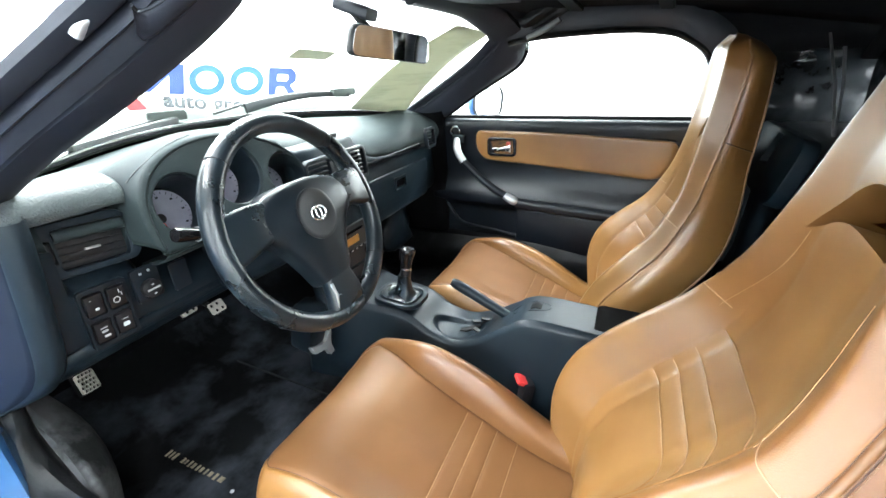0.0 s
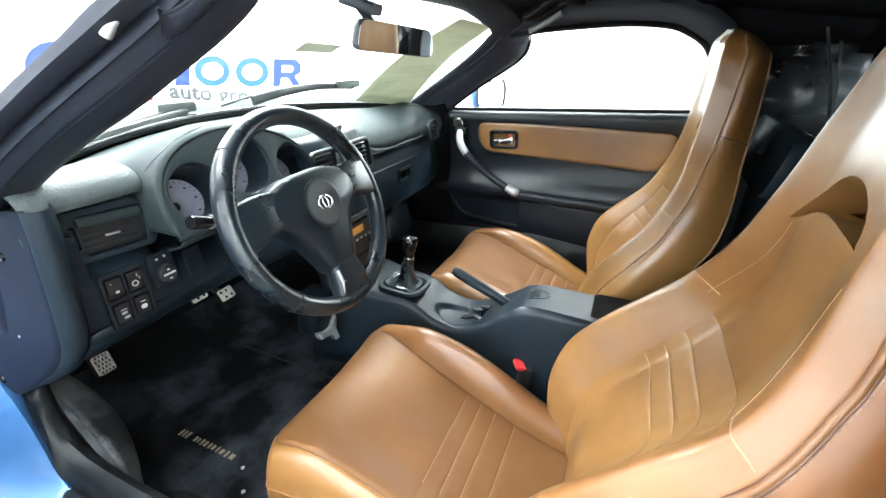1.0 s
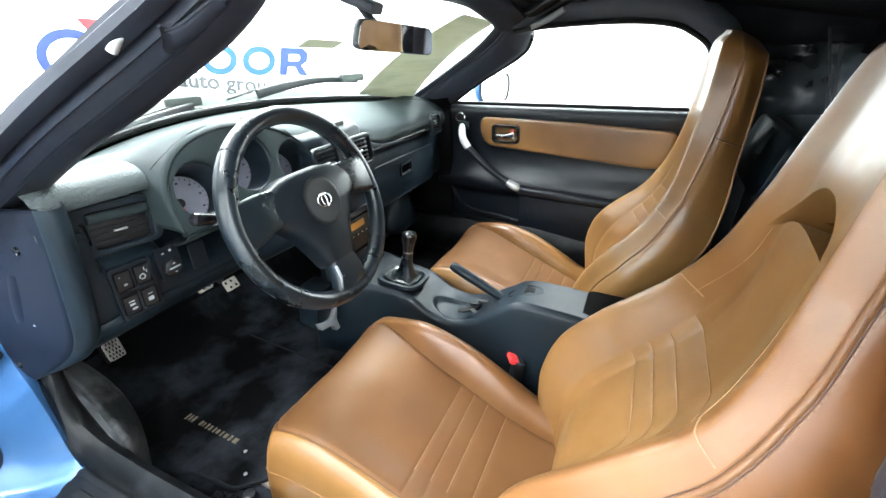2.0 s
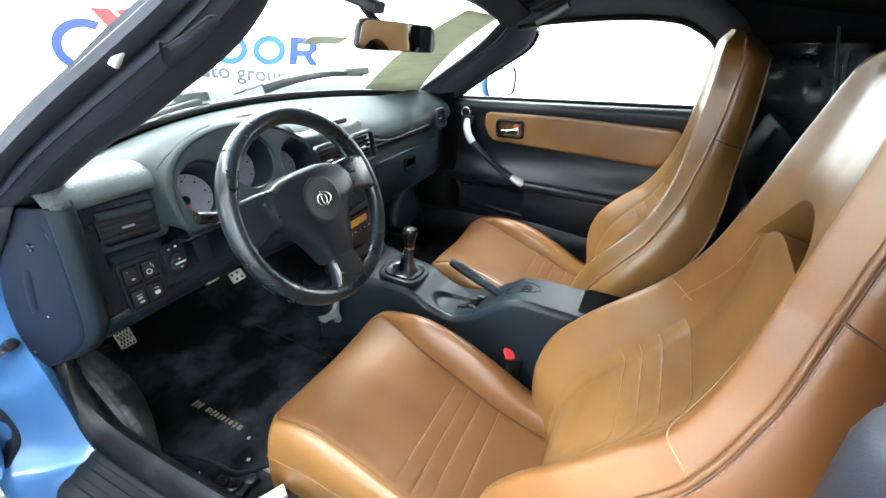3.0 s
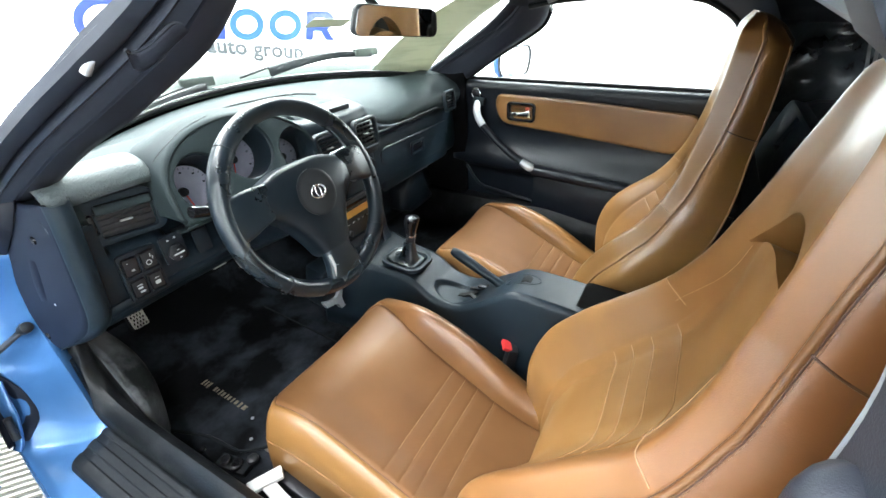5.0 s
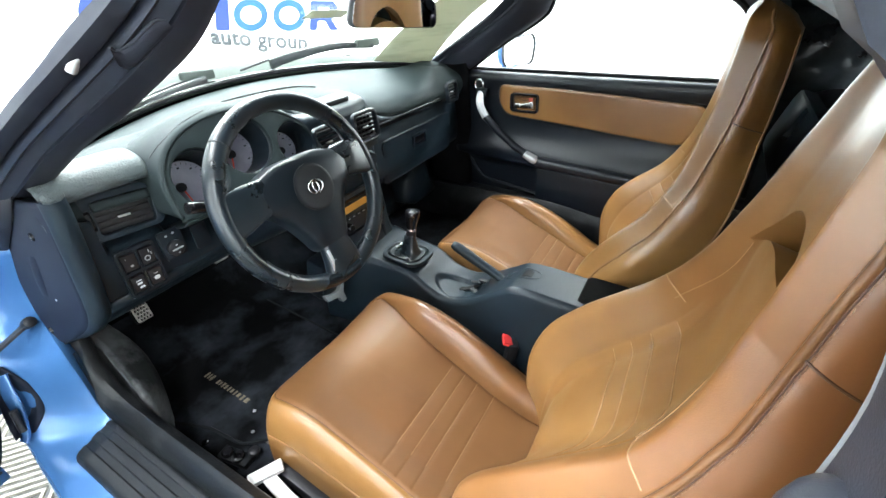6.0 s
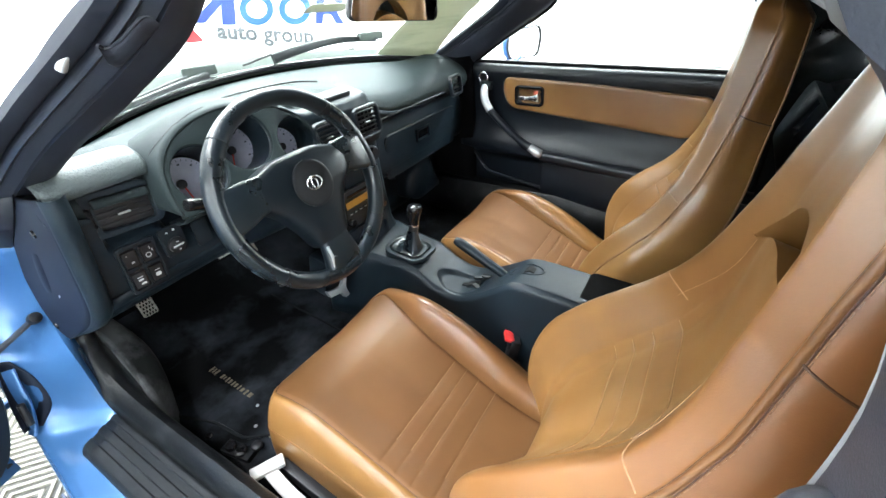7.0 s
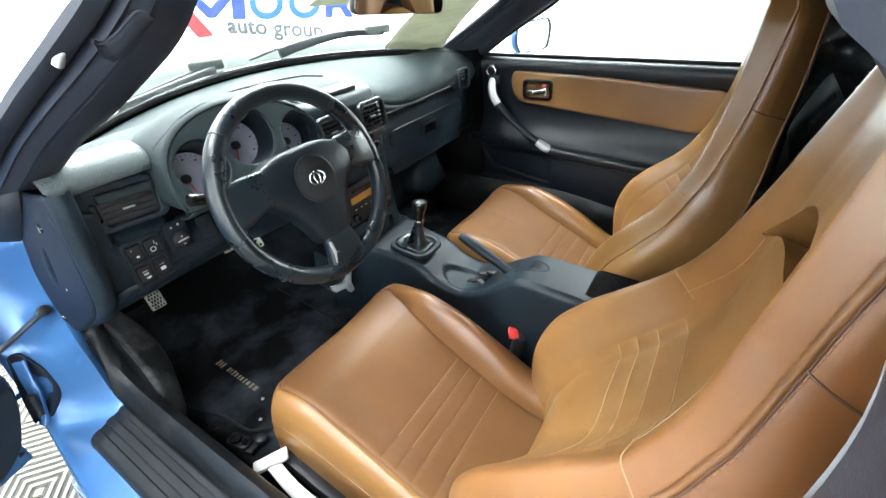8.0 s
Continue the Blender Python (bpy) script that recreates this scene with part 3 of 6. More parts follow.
passenger_pillar = part("windscreen_pillar", bm, PILLAR, car, "dark padded windscreen pillar trim", angle=50)
bm = B()
tube(bm, spline([(p[0] + 0.012, p[1] - 0.004, p[2] + 0.002) for p in Q_OUT[6:38]], 30), 0.007, 10)
part("door_seal", bm, RUBBER, passenger_pillar, "black rubber door seal")
bm = B()
section_path(bm, [(0.612, -0.136, 0.992), (0.618, -0.142, 0.978), (0.617, -0.140, 0.964)], rrect(0.010, 0.006, 0.002, 2))
part("clip", bm, SILVER, passenger_pillar, "small pale plastic clip")
# curved trim that carries the pillar over into the header
E_LOW = spline([(0.514, -0.048, 0.994), (0.500, -0.046, 1.006), (0.470, -0.025, 1.026), (0.420, -0.005, 1.047), (0.380, 0.012, 1.057), (0.300, 0.035, 1.064), (0.20, 0.055, 1.068)], 26)
E_HIGH = spline([(0.545, -0.150, 0.996), (0.520, -0.145, 1.018), (0.470, -0.128, 1.045), (0.430, -0.100, 1.068), (0.385, -0.075, 1.084), (0.300, -0.045, 1.098), (0.20, -0.02, 1.105)], 26)
bm = B()
rows = []
for p, q in zip(E_LOW, E_HIGH):
    a, b = V(*p), V(*q)
    n = V(-0.4, -0.35, -0.85).normalized()
    rows.append([a.lerp(b, f) + n * d for f, d in ((0.02, -0.03), (-0.02, -0.006), (0.02, 0.004), (0.15, 0.011), (0.45, 0.014), (0.75, 0.010), (0.95, 0.004), (1.0, -0.006), (0.9, -0.03))])
grid(bm, rows, around=True, ends=True)
part("header_corner", bm, PILLAR, car, "curved dark corner trim of the windscreen header", angle=50)
# driver pillar: a broad padded trim between its outer and inner edges
P_OUT = spline([(-0.690, 0.36, 0.755), (-0.668, 0.235, 0.818), (-0.648, 0.12, 0.882), (-0.625, 0.02, 0.936), (-0.602, -0.055, 0.976), (-0.579, -0.131, 1.016), (-0.563, -0.19, 1.05), (-0.552, -0.24, 1.085)], 44)
P_IN = spline([(-0.592, 0.36, 0.735), (-0.578, 0.25, 0.786), (-0.556, 0.10, 0.862), (-0.532, 0.012, 0.904), (-0.512, -0.033, 0.932), (-0.503, -0.072, 0.952), (-0.501, -0.114, 0.971), (-0.498, -0.149, 0.992), (-0.496, -0.185, 1.020), (-0.498, -0.23, 1.06)], 44)
PAD = ((0.34, -0.030), (0.10, -0.014), (0.02, -0.004), (0.05, 0.004), (0.20, 0.007), (0.245, 0.004), (0.255, -0.005), (0.285, -0.005), (0.295, 0.006), (0.33, 0.010), (0.365, 0.008), (0.375, 0.004), (0.39, 0.006), (0.54, 0.0105), (0.575, 0.006), (0.60, 0.009), (0.84, 0.008), (1.0, 0.001), (1.06, -0.008), (1.08, -0.018), (1.03, -0.032), (0.70, -0.045), (0.30, -0.045))
bm = B()
rows = []
for i in range(44):
    a, b = V(*P_OUT[i]), V(*P_IN[i])
    along = (V(*P_OUT[min(i + 1, 43)]) - V(*P_OUT[max(i - 1, 0)])).normalized()
    n = (b - a).cross(along).normalized()
    n = n if n.y < 0 else -n
    rows.append([a.lerp(b, f) + n * d for f, d in PAD])
grid(bm, rows, around=True, ends=True)
driver_pillar = part("windscreen_pillar", bm, PILLAR, car, "dark padded windscreen pillar trim", angle=50)
bm = B()
section_path(bm, [(-0.589, -0.062, 0.966), (-0.5855, -0.069, 0.975), (-0.580, -0.078, 0.983)], rrect(0.008, 0.009, 0.003, 3))
part("clip", bm, SILVER, driver_pillar, "small silver clip")
LIFT = V(-0.35, -0.75, -0.55) * 0.0065
grip = [(-0.567, -0.103, 0.988), (-0.5605, -0.101, 0.985), (-0.554, -0.117, 0.990), (-0.548, -0.139, 1.001), (-0.541, -0.146, 1.007), (-0.535, -0.151, 1.007)]
# highlight along the grip lip, laid on as a thin lighter tube
bm = B()
tube(bm, [V(*p) + LIFT + V(0, -0.0006, 0.0004) for p in spline(grip, 24)], 0.0016, 6)
part("grip_highlight", bm, RAIL, driver_pillar, "thin tube for the highlight on the grip lip")
bm = B()
face = spline(grip, 12)
foot = spline([(-0.556, -0.083, 0.970), (-0.547, -0.081, 0.966), (-0.540, -0.105, 0.977), (-0.534, -0.127, 0.989), (-0.528, -0.137, 0.996), (-0.524, -0.142, 1.000)], 12)
rows = []
for a, b in zip(face, foot):
    a, b = V(*a) + LIFT, V(*b) + LIFT
    n = V(-0.35, -0.75, -0.55).normalized()
    rows.append([a.lerp(b, q) + n * h for q, h in ((0.0, -0.002), (0.04, 0.0012), (0.2, 0.0030), (0.5, 0.0042), (0.8, 0.0036), (0.96, 0.001), (1.0, -0.003))])
grid(bm, rows)
part("grip_pad", bm, PILLAR, driver_pillar, angle=60)
part("header_rail", bar([(-0.55, -0.12, 1.062), (-0.3, 0.03, 1.092), (0, 0.06, 1.105), (0.3, 0.03, 1.092), (0.55, -0.12, 1.062)], [(a, b) for a, b in rrect(0.09, 0.04, 0.015, 3)], 24), PILLAR, car, "dark windscreen header rail")

# windscreen
def screen(u, v, lift=0.0):
    xb = 0.625 * u
    b = V(xb, 0.57 - 0.65 * xb * xb, 0.822 - 0.11 * xb * xb)
    t = V(0.545 * u, 0.10 - 0.16 * u * u, 1.045 - 0.02 * u * u)
    p = b.lerp(t, v)
    return p + V(0, -0.42, -0.9) * lift + V(0, 0.3, 0.7) * 0.03 * math.sin(math.pi * v)


windscreen = thing("windscreen", "clear raked windscreen with paper sheets stuck inside", "windscreen", screen(0, 0))
bm = B()
grid(bm, [[screen(u, v) for u in np.linspace(-1, 1, 25)] for v in np.linspace(0, 1.2, 15)])
pane = part("pane", bm, GLASS, windscreen)
pane.visible_shadow = False
bm = B()
section_path(bm, [screen(u, 0.0) + V(0, 0.005, 0.004) for u in np.linspace(-1, 1, 40)], rrect(0.03, 0.014, 0.005, 2))
part("base_seal", bm, GLOSS_BLACK, windscreen, "glossy black seal along the glass base")


def sheet(us, vs, name, label):
    bm = B()
    grid(bm, [[screen(ua + (ub - ua) * k / 8, va + (vb - va) * k / 8, 0.006) for k in range(9)] for (ua, va), (ub, vb) in [((us[0][0] + (us[1][0] - us[0][0]) * j / 10, vs[0][0] + (vs[1][0] - vs[0][0]) * j / 10), (us[0][1] + (us[1][1] - us[0][1]) * j / 10, vs[0][1] + (vs[1][1] - vs[0][1]) * j / 10)) for j in range(11)]])
    return solo(name, bm, PAPER, label, "paper sheet", solid=0.0006)


sheet(((0.71, 0.995), (0.73, 0.985)), ((0.06, 0.02), (1.02, 0.97)), "paper_sheet", "large yellowed paper sheet stuck inside the windscreen")
sheet(((0.085, 0.31), (0.085, 0.32)), ((0.58, 0.565), (0.67, 0.645)), "paper_sticker", "small yellowed paper sticker on the windscreen")

# wipers and cowl
bm = B()
grid(bm, [[V(x, 0.57 - 0.65 * x * x + d, 0.822 - 0.11 * x * x + h) for d, h in ((0.0, -0.004), (0.03, 0.008), (0.08, 0.022), (0.12, 0.026), (0.2, 0.01), (0.3, -0.02))] for x in np.linspace(-0.66, 0.66, 25)])
part("cowl", bm, COWL, car, "grey plastic cowl below the windscreen", solid=0.006)
for pts, rr in (([(0.06, 0.60, 0.84), (0.2, 0.575, 0.862), (0.36, 0.54, 0.872), (0.47, 0.47, 0.862)], 0.0035), ([(-0.42, 0.49, 0.818), (-0.30, 0.54, 0.826), (-0.18, 0.585, 0.836), (-0.075, 0.61, 0.846)], 0.0035)):
    wiper = thing("wiper", "black windscreen wiper resting at the glass base", "wiper", pts[0], "windscreen wipers")
    bm = B()
    tube(bm, spline(pts, 20), rr, 8)
    part("arm", bm, BLACK, wiper)
    bm = B()
    a = spline(pts, 20)
    section_path(bm, [(p[0] + 0.01, p[1] - 0.028, p[2] - 0.006) for p in a[3:]], lambda q: rrect(0.012, 0.028 - 0.012 * q, 0.004, 2))
    part("blade", bm, BLACK, wiper)
    bm = B()
    rbox(bm, (0.085, 0.03, 0.024), Matrix.Translation((a[-1][0], a[-1][1] - 0.012, a[-1][2] + 0.004)) @ pose(0, 0, 0, 0, 0, -25), 0.006)
    part("cap", bm, COWL, wiper)

# ---------------------------------------------------------------- soft top
soft_top = thing("soft_top", "closed black fabric soft top with dark lining", "convertible top", (0, -0.4, 1.05))


def roof(u, v):
    """u across, v from header to rear deck."""
    y = interp([(0, 0.02), (0.5, -0.42), (0.75, -0.68), (1, -1.05)], v) - 0.10 * u * u * (1 - v)
    crown = interp([(0, 1.085), (0.3, 1.115), (0.55, 1.11), (0.75, 1.08), (1, 1.00)], v)
    edge = interp([(0, 1.05), (0.3, 1.055), (0.55, 1.04), (0.75, 1.02), (1, 0.96)], v)
    w = interp([(0, 0.55), (0.5, 0.585), (1, 0.60)], v)
    return V(w * u, y, crown + 0.02 + (edge - crown) * abs(u) ** 2.4 - 0.012 * u)


bm = B()
grid(bm, [[roof(u, v) for u in np.linspace(-1, 1, 21)] for v in np.linspace(0, 1, 25)])
part("fabric", bm, CANVAS, soft_top, solid=0.012)
for v in (0.28, 0.55):
    bm = B()
    section_path(bm, [roof(u, v) + V(0, 0, -0.016) for u in np.linspace(-0.97, 0.97, 20)], rrect(0.035, 0.014, 0.004, 2))
    part("bow", bm, BLACK, soft_top)
for s in (-1, 1):
    dy = 0.0 if s < 0 else 0.052
    pts = [(0.545, -0.10, 1.022), (0.558, -0.20, 1.035), (0.57, -0.40, 1.038), (0.575, -0.55 + dy * 0.5, 1.026), (0.578, -0.64 + dy, 1.002), (0.582, -0.700 + dy, 0.955), (0.588, -0.730 + dy, 0.88), (0.60, -0.738 + dy, 0.80), (0.61, -0.735 + dy, 0.70)]
    sec = [(0.028, 0.030), (-0.028, 0.030), (-0.036, 0.012), (-0.034, -0.022), (-0.024, -0.034), (0.020, -0.034), (0.034, -0.024), (0.036, 0.012)]
    pts = [(a, b, c - 0.004 * step(0.86, 1.0, c)) for a, b, c in pts]
    if s < 0:
        pts = [(0.545, -0.10, 1.075), (0.558, -0.20, 1.084), (0.57, -0.40, 1.084), (0.575, -0.50, 1.077), (0.578, -0.571, 1.062), (0.580, -0.635, 1.034), (0.581, -0.674, 0.998), (0.583, -0.703, 0.936), (0.587, -0.720, 0.868), (0.592, -0.723, 0.800), (0.600, -0.714, 0.69)]
    p = spline(mirror_x(pts, s), 44)
    bm = B()
    # keep the section's long axis across the car
    rows = []
    pv = [Vector(q) for q in p]
    for i, q in enumerate(pv):
        t = (pv[min(i + 1, 43)] - pv[max(i - 1, 0)]).normalized()
        side = V(1, 0, 0)
        up = side.cross(t).normalized() * -1
        rows.append([q + side * a + up * b * (1.0 if i < 26 else 1.25) for a, b in sec])
    grid(bm, rows, around=True, ends=True)
    part("side_rail", bm, RAIL, soft_top, "grey padded soft top side rail")
    bm = B()
    inner = [q - V(1, 0, 0).cross((pv[min(i + 1, 43)] - pv[max(i - 1, 0)]).normalized()).normalized() * -0.037 - V(s * 0.028, 0, 0) for i, q in enumerate(pv)]
    tube(bm, inner, 0.008 if s > 0 else 0.004, 8)
    part("weather_strip", bm, RUBBER if s > 0 else LATCH_GREY, soft_top)
    bm = B()
    grid(bm, [[V(s * (0.60 + 0.02 * noise.noise(V(yy * 13, zz * 17, 5))), yy, zz) for yy in np.linspace(-0.70 + dy, -1.05, 26)] for zz in np.linspace(0.72, 0.93, 20)])
    part("rear_quarter", bm, SCREEN_FILM, soft_top, "crumpled dark glossy lining", solid=0.004)
for s in (-1, 1):
    bm = B()
    grid(bm, [[V(s * (0.605 - 0.10 * (z - 0.92)), y, z) for y in np.linspace(-0.62 if s > 0 else -0.80, -1.06, 8)] for z in np.linspace(0.925, 1.10, 5)])
    part("rear_quarter_lining", bm, CANVAS, soft_top, solid=0.006)
# crumpled clear rear screen
bm = B()
grid(bm, [[V(x, -0.93 + 0.03 * noise.noise(V(x * 7, z * 9, 3)) - 0.25 * (z - 0.78), z) for x in np.linspace(-0.5, 0.5, 40)] for z in np.linspace(0.74, 0.92, 14)])
part("rear_screen", bm, SCREEN_FILM, soft_top, "crumpled dull rear screen film", solid=0.002)
bm = B()
grid(bm, [[V(x, -0.95 - 0.3 * (z - 0.9), z) for x in np.linspace(-0.62, 0.62, 12)] for z in np.linspace(0.90, 1.08, 5)])
part("rear_curtain", bm, CANVAS, soft_top, "black fabric rear curtain", solid=0.006)
# header latch and visor of the passenger side
bm = B()
rows = []
for q in np.linspace(0, 1, 9):
    a, b = V(0.535, -0.158, 1.008).lerp(V(0.535, -0.286, 1.066), q), V(0.500, -0.140, 1.030).lerp(V(0.500, -0.215, 1.075), q)
    n = V(-0.5, -0.2, -0.8).normalized()
    e = 0.010 * min(1, 6 * q, 6 * (1 - q)) + 0.002
    rows.append([a.lerp(b, f) + n * d for f, d in ((0, -0.01), (0, e * 0.6), (0.08, e), (0.3, e), (0.36, e * 0.4), (0.62, e * 0.4), (0.68, e), (0.92, e), (1, e * 0.6), (1, -0.01))])
grid(bm, rows, around=True, ends=True)
latch = part("latch", bm, BLACK, soft_top, "black header latch", angle=40)
bm = B()
section_path(bm, spline([(0.520, -0.160, 0.993), (0.518, -0.185, 1.002), (0.513, -0.215, 1.014), (0.508, -0.251, 1.033)], 12), rrect(0.020, 0.014, 0.005, 3))
part("latch_handle", bm, LATCH_GREY, latch, "grey header latch handle")
bm = B()
grid(bm, [[V(x, y - 0.02 * x, 1.092 - 0.10 * (0.10 - y) * 0.3) for x in np.linspace(0.02, 0.40, 8)] for y in np.linspace(-0.02, -0.16, 5)])
visor = solo("sun_visor", bm, PILLAR, "dark folded sun visor under the header", "sun visor", solid=0.014)

# rear bulkhead
bm = B()
rows = []
for x in np.linspace(-0.60, 0.60, 25):
    bulge = 0.03 * math.cos(x * 9)
    rows.append([V(x, y, z) for y, z in ((-0.72, 0.20), (-0.78, 0.40), (-0.80 + 0.3 * bulge, 0.60), (-0.79 + bulge * 0.4, 0.70), (-0.80, 0.745), (-0.83, 0.757), (-1.05, 0.757))])
grid(bm, rows)
bulkhead = solo("rear_bulkhead", bm, DASH_LOW, "black moulded panel behind the seats", "bulkhead", solid=0.01)
bm = B()
plate(bm, rrect(0.34, 0.14, 0.035), [[(x + 0.25 * y, y) for x, y in rrect(0.050, 0.066, 0.003, 2, 0.0, 0.024)]], 0.03, basis((0.345, -0.772, 0.700), (-1, 0, 0), (0, -0.30, 1)), 0.008)
part("belt_guide", bm, CONSOLE, bulkhead, "dark grey belt guide cover with a slot")
for x, z1, x1 in ((0.335, 0.96, 0.52), (0.33, 0.93, 0.41)):
    bm = B()
    section_path(bm, [(x, -0.85, 0.76), (x + (x1 - x) * 0.4, -0.85, 0.86), (x1, -0.85, z1)], rrect(0.006, 0.002, 0.0008, 1))
    solo("cord", bm, GREY_STRAP, "thin grey cord hanging from the soft top", "cord")

# belt anchor moulding at the foot of the door-side rail
bm = B()
rows = []
for q, e in ((0.0, 0.6), (0.12, 0.92), (0.3, 1.0), (0.75, 1.0), (0.92, 0.9), (1.0, 0.6)):
    rows.append([V(-0.604 - 0.032 * x * e, -0.698 + 0.042 * y * e, 0.69 + 0.112 * q) for x, y in circle(1.0, 18)])
grid(bm, rows, around=True, ends=True)
anchor = part("belt_anchor_cover", bm, RAIL, soft_top, "grey moulded belt anchor cover", angle=60)
bm = B()
rbox(bm, (0.010, 0.012, 0.055), pose(-0.632, -0.672, 0.752, 0, 0, 25), 0.004)
part("slot", bm, BLACK, anchor)

# inner side walls of the cabin
for sx in (-1, 1):
    bm = B()
    rbox(bm, (0.02, 0.40, 0.56), Matrix.Translation((sx * 0.625, -0.93, 0.47)), 0.004)
    part("quarter_trim", bm, DASH_LOW, car, "black rear quarter trim")
bm = B()
grid(bm, [[V(0.655 + 0.02 * step(0.2, 0.4, y), y, z) for z in np.linspace(0.12, 0.79, 8)] for y in np.linspace(0.16, 0.85, 10)])
part("side_wall", bm, CARPET, car, solid=0.03)
bm = B()
grid(bm, [[V(x, y, z) for x, z in ((0.56, 0.20), (0.575, 0.30), (0.60, 0.335), (0.66, 0.34), (0.72, 0.32))] for y in np.linspace(0.6, -1.0, 12)])
part("sill_trim", bm, RUBBER, car, solid=0.01)

# interior floor
bm = B()
grid(bm, [[V(x, y, z) for y, z in ((0.80, 0.52), (0.66, 0.36), (0.56, 0.235), (0.45, 0.20), (0.1, 0.195), (-0.3, 0.19), (-0.75, 0.19))] for x in np.linspace(-0.60, 0.66, 8)])
floor_pan = solo("carpet", bm, MAT, "black cabin carpet", "carpet", kind="structure", solid=0.01)
bm = B()
rows = []
for z in np.linspace(0.19, 0.60, 22):
    y0 = 0.24 + 0.125 * step(0.33, 0.44, z)
    rows.append([V(-0.590 - 0.02 * step(0.45, 0.7, y) - 0.035 * (1 - step(y0, y0 + 0.07, y)) + 0.046 * math.exp(-((y - 0.42) / 0.14) ** 2 - ((z - 0.33) / 0.12) ** 2), y, z) for y in np.linspace(y0, 0.80, 28)])
grid(bm, rows)
part("kick_panel", bm, KICK, floor_pan, "scuffed black kick panel", solid=0.01)
bm = B()
grid(bm, [[V(x, 0.62 + 0.2 * (z - 0.3), z) for x in np.linspace(-0.60, 0.66, 8)] for z in np.linspace(0.2, 0.8, 6)])
part("firewall", bm, CARPET, floor_pan, solid=0.01)

# ---------------------------------------------------------------- seats
RIDGE_UPRIGHT = [(-0.408, 0.215), (-0.398, 0.29), (-0.398, 0.36), (-0.426, 0.43), (-0.475, 0.50), (-0.522, 0.555), (-0.552, 0.605), (-0.580, 0.675), (-0.600, 0.76), (-0.612, 0.84), (-0.622, 0.93), (-0.630, 0.965)]
RIDGE_RECLINED = [(-0.405, 0.215), (-0.394, 0.29), (-0.396, 0.36), (-0.424, 0.43), (-0.486, 0.50), (-0.544, 0.555), (-0.590, 0.605), (-0.628, 0.68), (-0.658, 0.76), (-0.680, 0.83), (-0.702, 0.90), (-0.718, 0.965)]
SEAT_X = RIDGE = RUN = BACK_LEN = PLEATS = HOLE_S = None


def set_ridge(x, pts):
    global SEAT_X, RIDGE, RUN, BACK_LEN, PLEATS, HOLE_S
    SEAT_X = x
    RIDGE = np.array(spline(pts, 200))
    RUN = np.r_[0, np.cumsum(np.linalg.norm(np.diff(RIDGE, axis=0), axis=1))]
    BACK_LEN = float(RUN[-1])
    PLEATS = [s_of_z(z) for z in (0.515, 0.540, 0.566, 0.597)]
    HOLE_S = s_of_z(0.744)


def spine(s):
    """Point and forward normal of the backrest at length s."""
    y, z = float(np.interp(s, RUN, RIDGE[:, 0])), float(np.interp(s, RUN, RIDGE[:, 1]))
    e = 0.02
    a, b = max(0, s - e), min(BACK_LEN, s + e)
    ty, tz = np.interp(b, RUN, RIDGE[:, 0]) - np.interp(a, RUN, RIDGE[:, 0]), np.interp(b, RUN, RIDGE[:, 1]) - np.interp(a, RUN, RIDGE[:, 1])
    k = math.hypot(ty, tz)
    return y, z, tz / k, -ty / k


def s_of_z(z):
    return float(np.interp(z, RIDGE[:, 1], RUN))


HALF = [(0.20, 0.172), (0.27, 0.184), (0.36, 0.196), (0.50, 0.203), (0.61, 0.189), (0.68, 0.168), (0.77, 0.147), (0.86, 0.137), (0.91, 0.129), (0.94, 0.112), (0.957, 0.084), (0.966, 0.048)]
REC = [(0.20, 0.03), (0.30, 0.060), (0.43, 0.078), (0.50, 0.072), (0.62, 0.050), (0.70, 0.032), (0.80, 0.014), (0.90, 0.004), (0.97, 0.0)]
FALL = [(0.20, 0.022), (0.50, 0.028), (0.62, 0.024), (0.75, 0.030), (0.93, 0.034), (0.966, 0.01)]
DEEP_PASSENGER = [(0.20, 0.10), (0.40, 0.125), (0.60, 0.118), (0.72, 0.094), (0.85, 0.082), (0.93, 0.074), (0.955, 0.052), (0.966, 0.018)]
DEEP = [(0.20, 0.10), (0.40, 0.125), (0.60, 0.130), (0.72, 0.110), (0.85, 0.085), (0.93, 0.062), (0.966, 0.02)]
TWIST = [(0.66, 0.0), (0.70, 0.003), (0.75, 0.012), (0.80, 0.020), (0.85, 0.027), (0.90, 0.034), (0.97, 0.042)]
HOLE_W, HOLE_H = 0.069, 0.044


def groove(x, at, w):
    return math.exp(-((x - at) / w) ** 2)


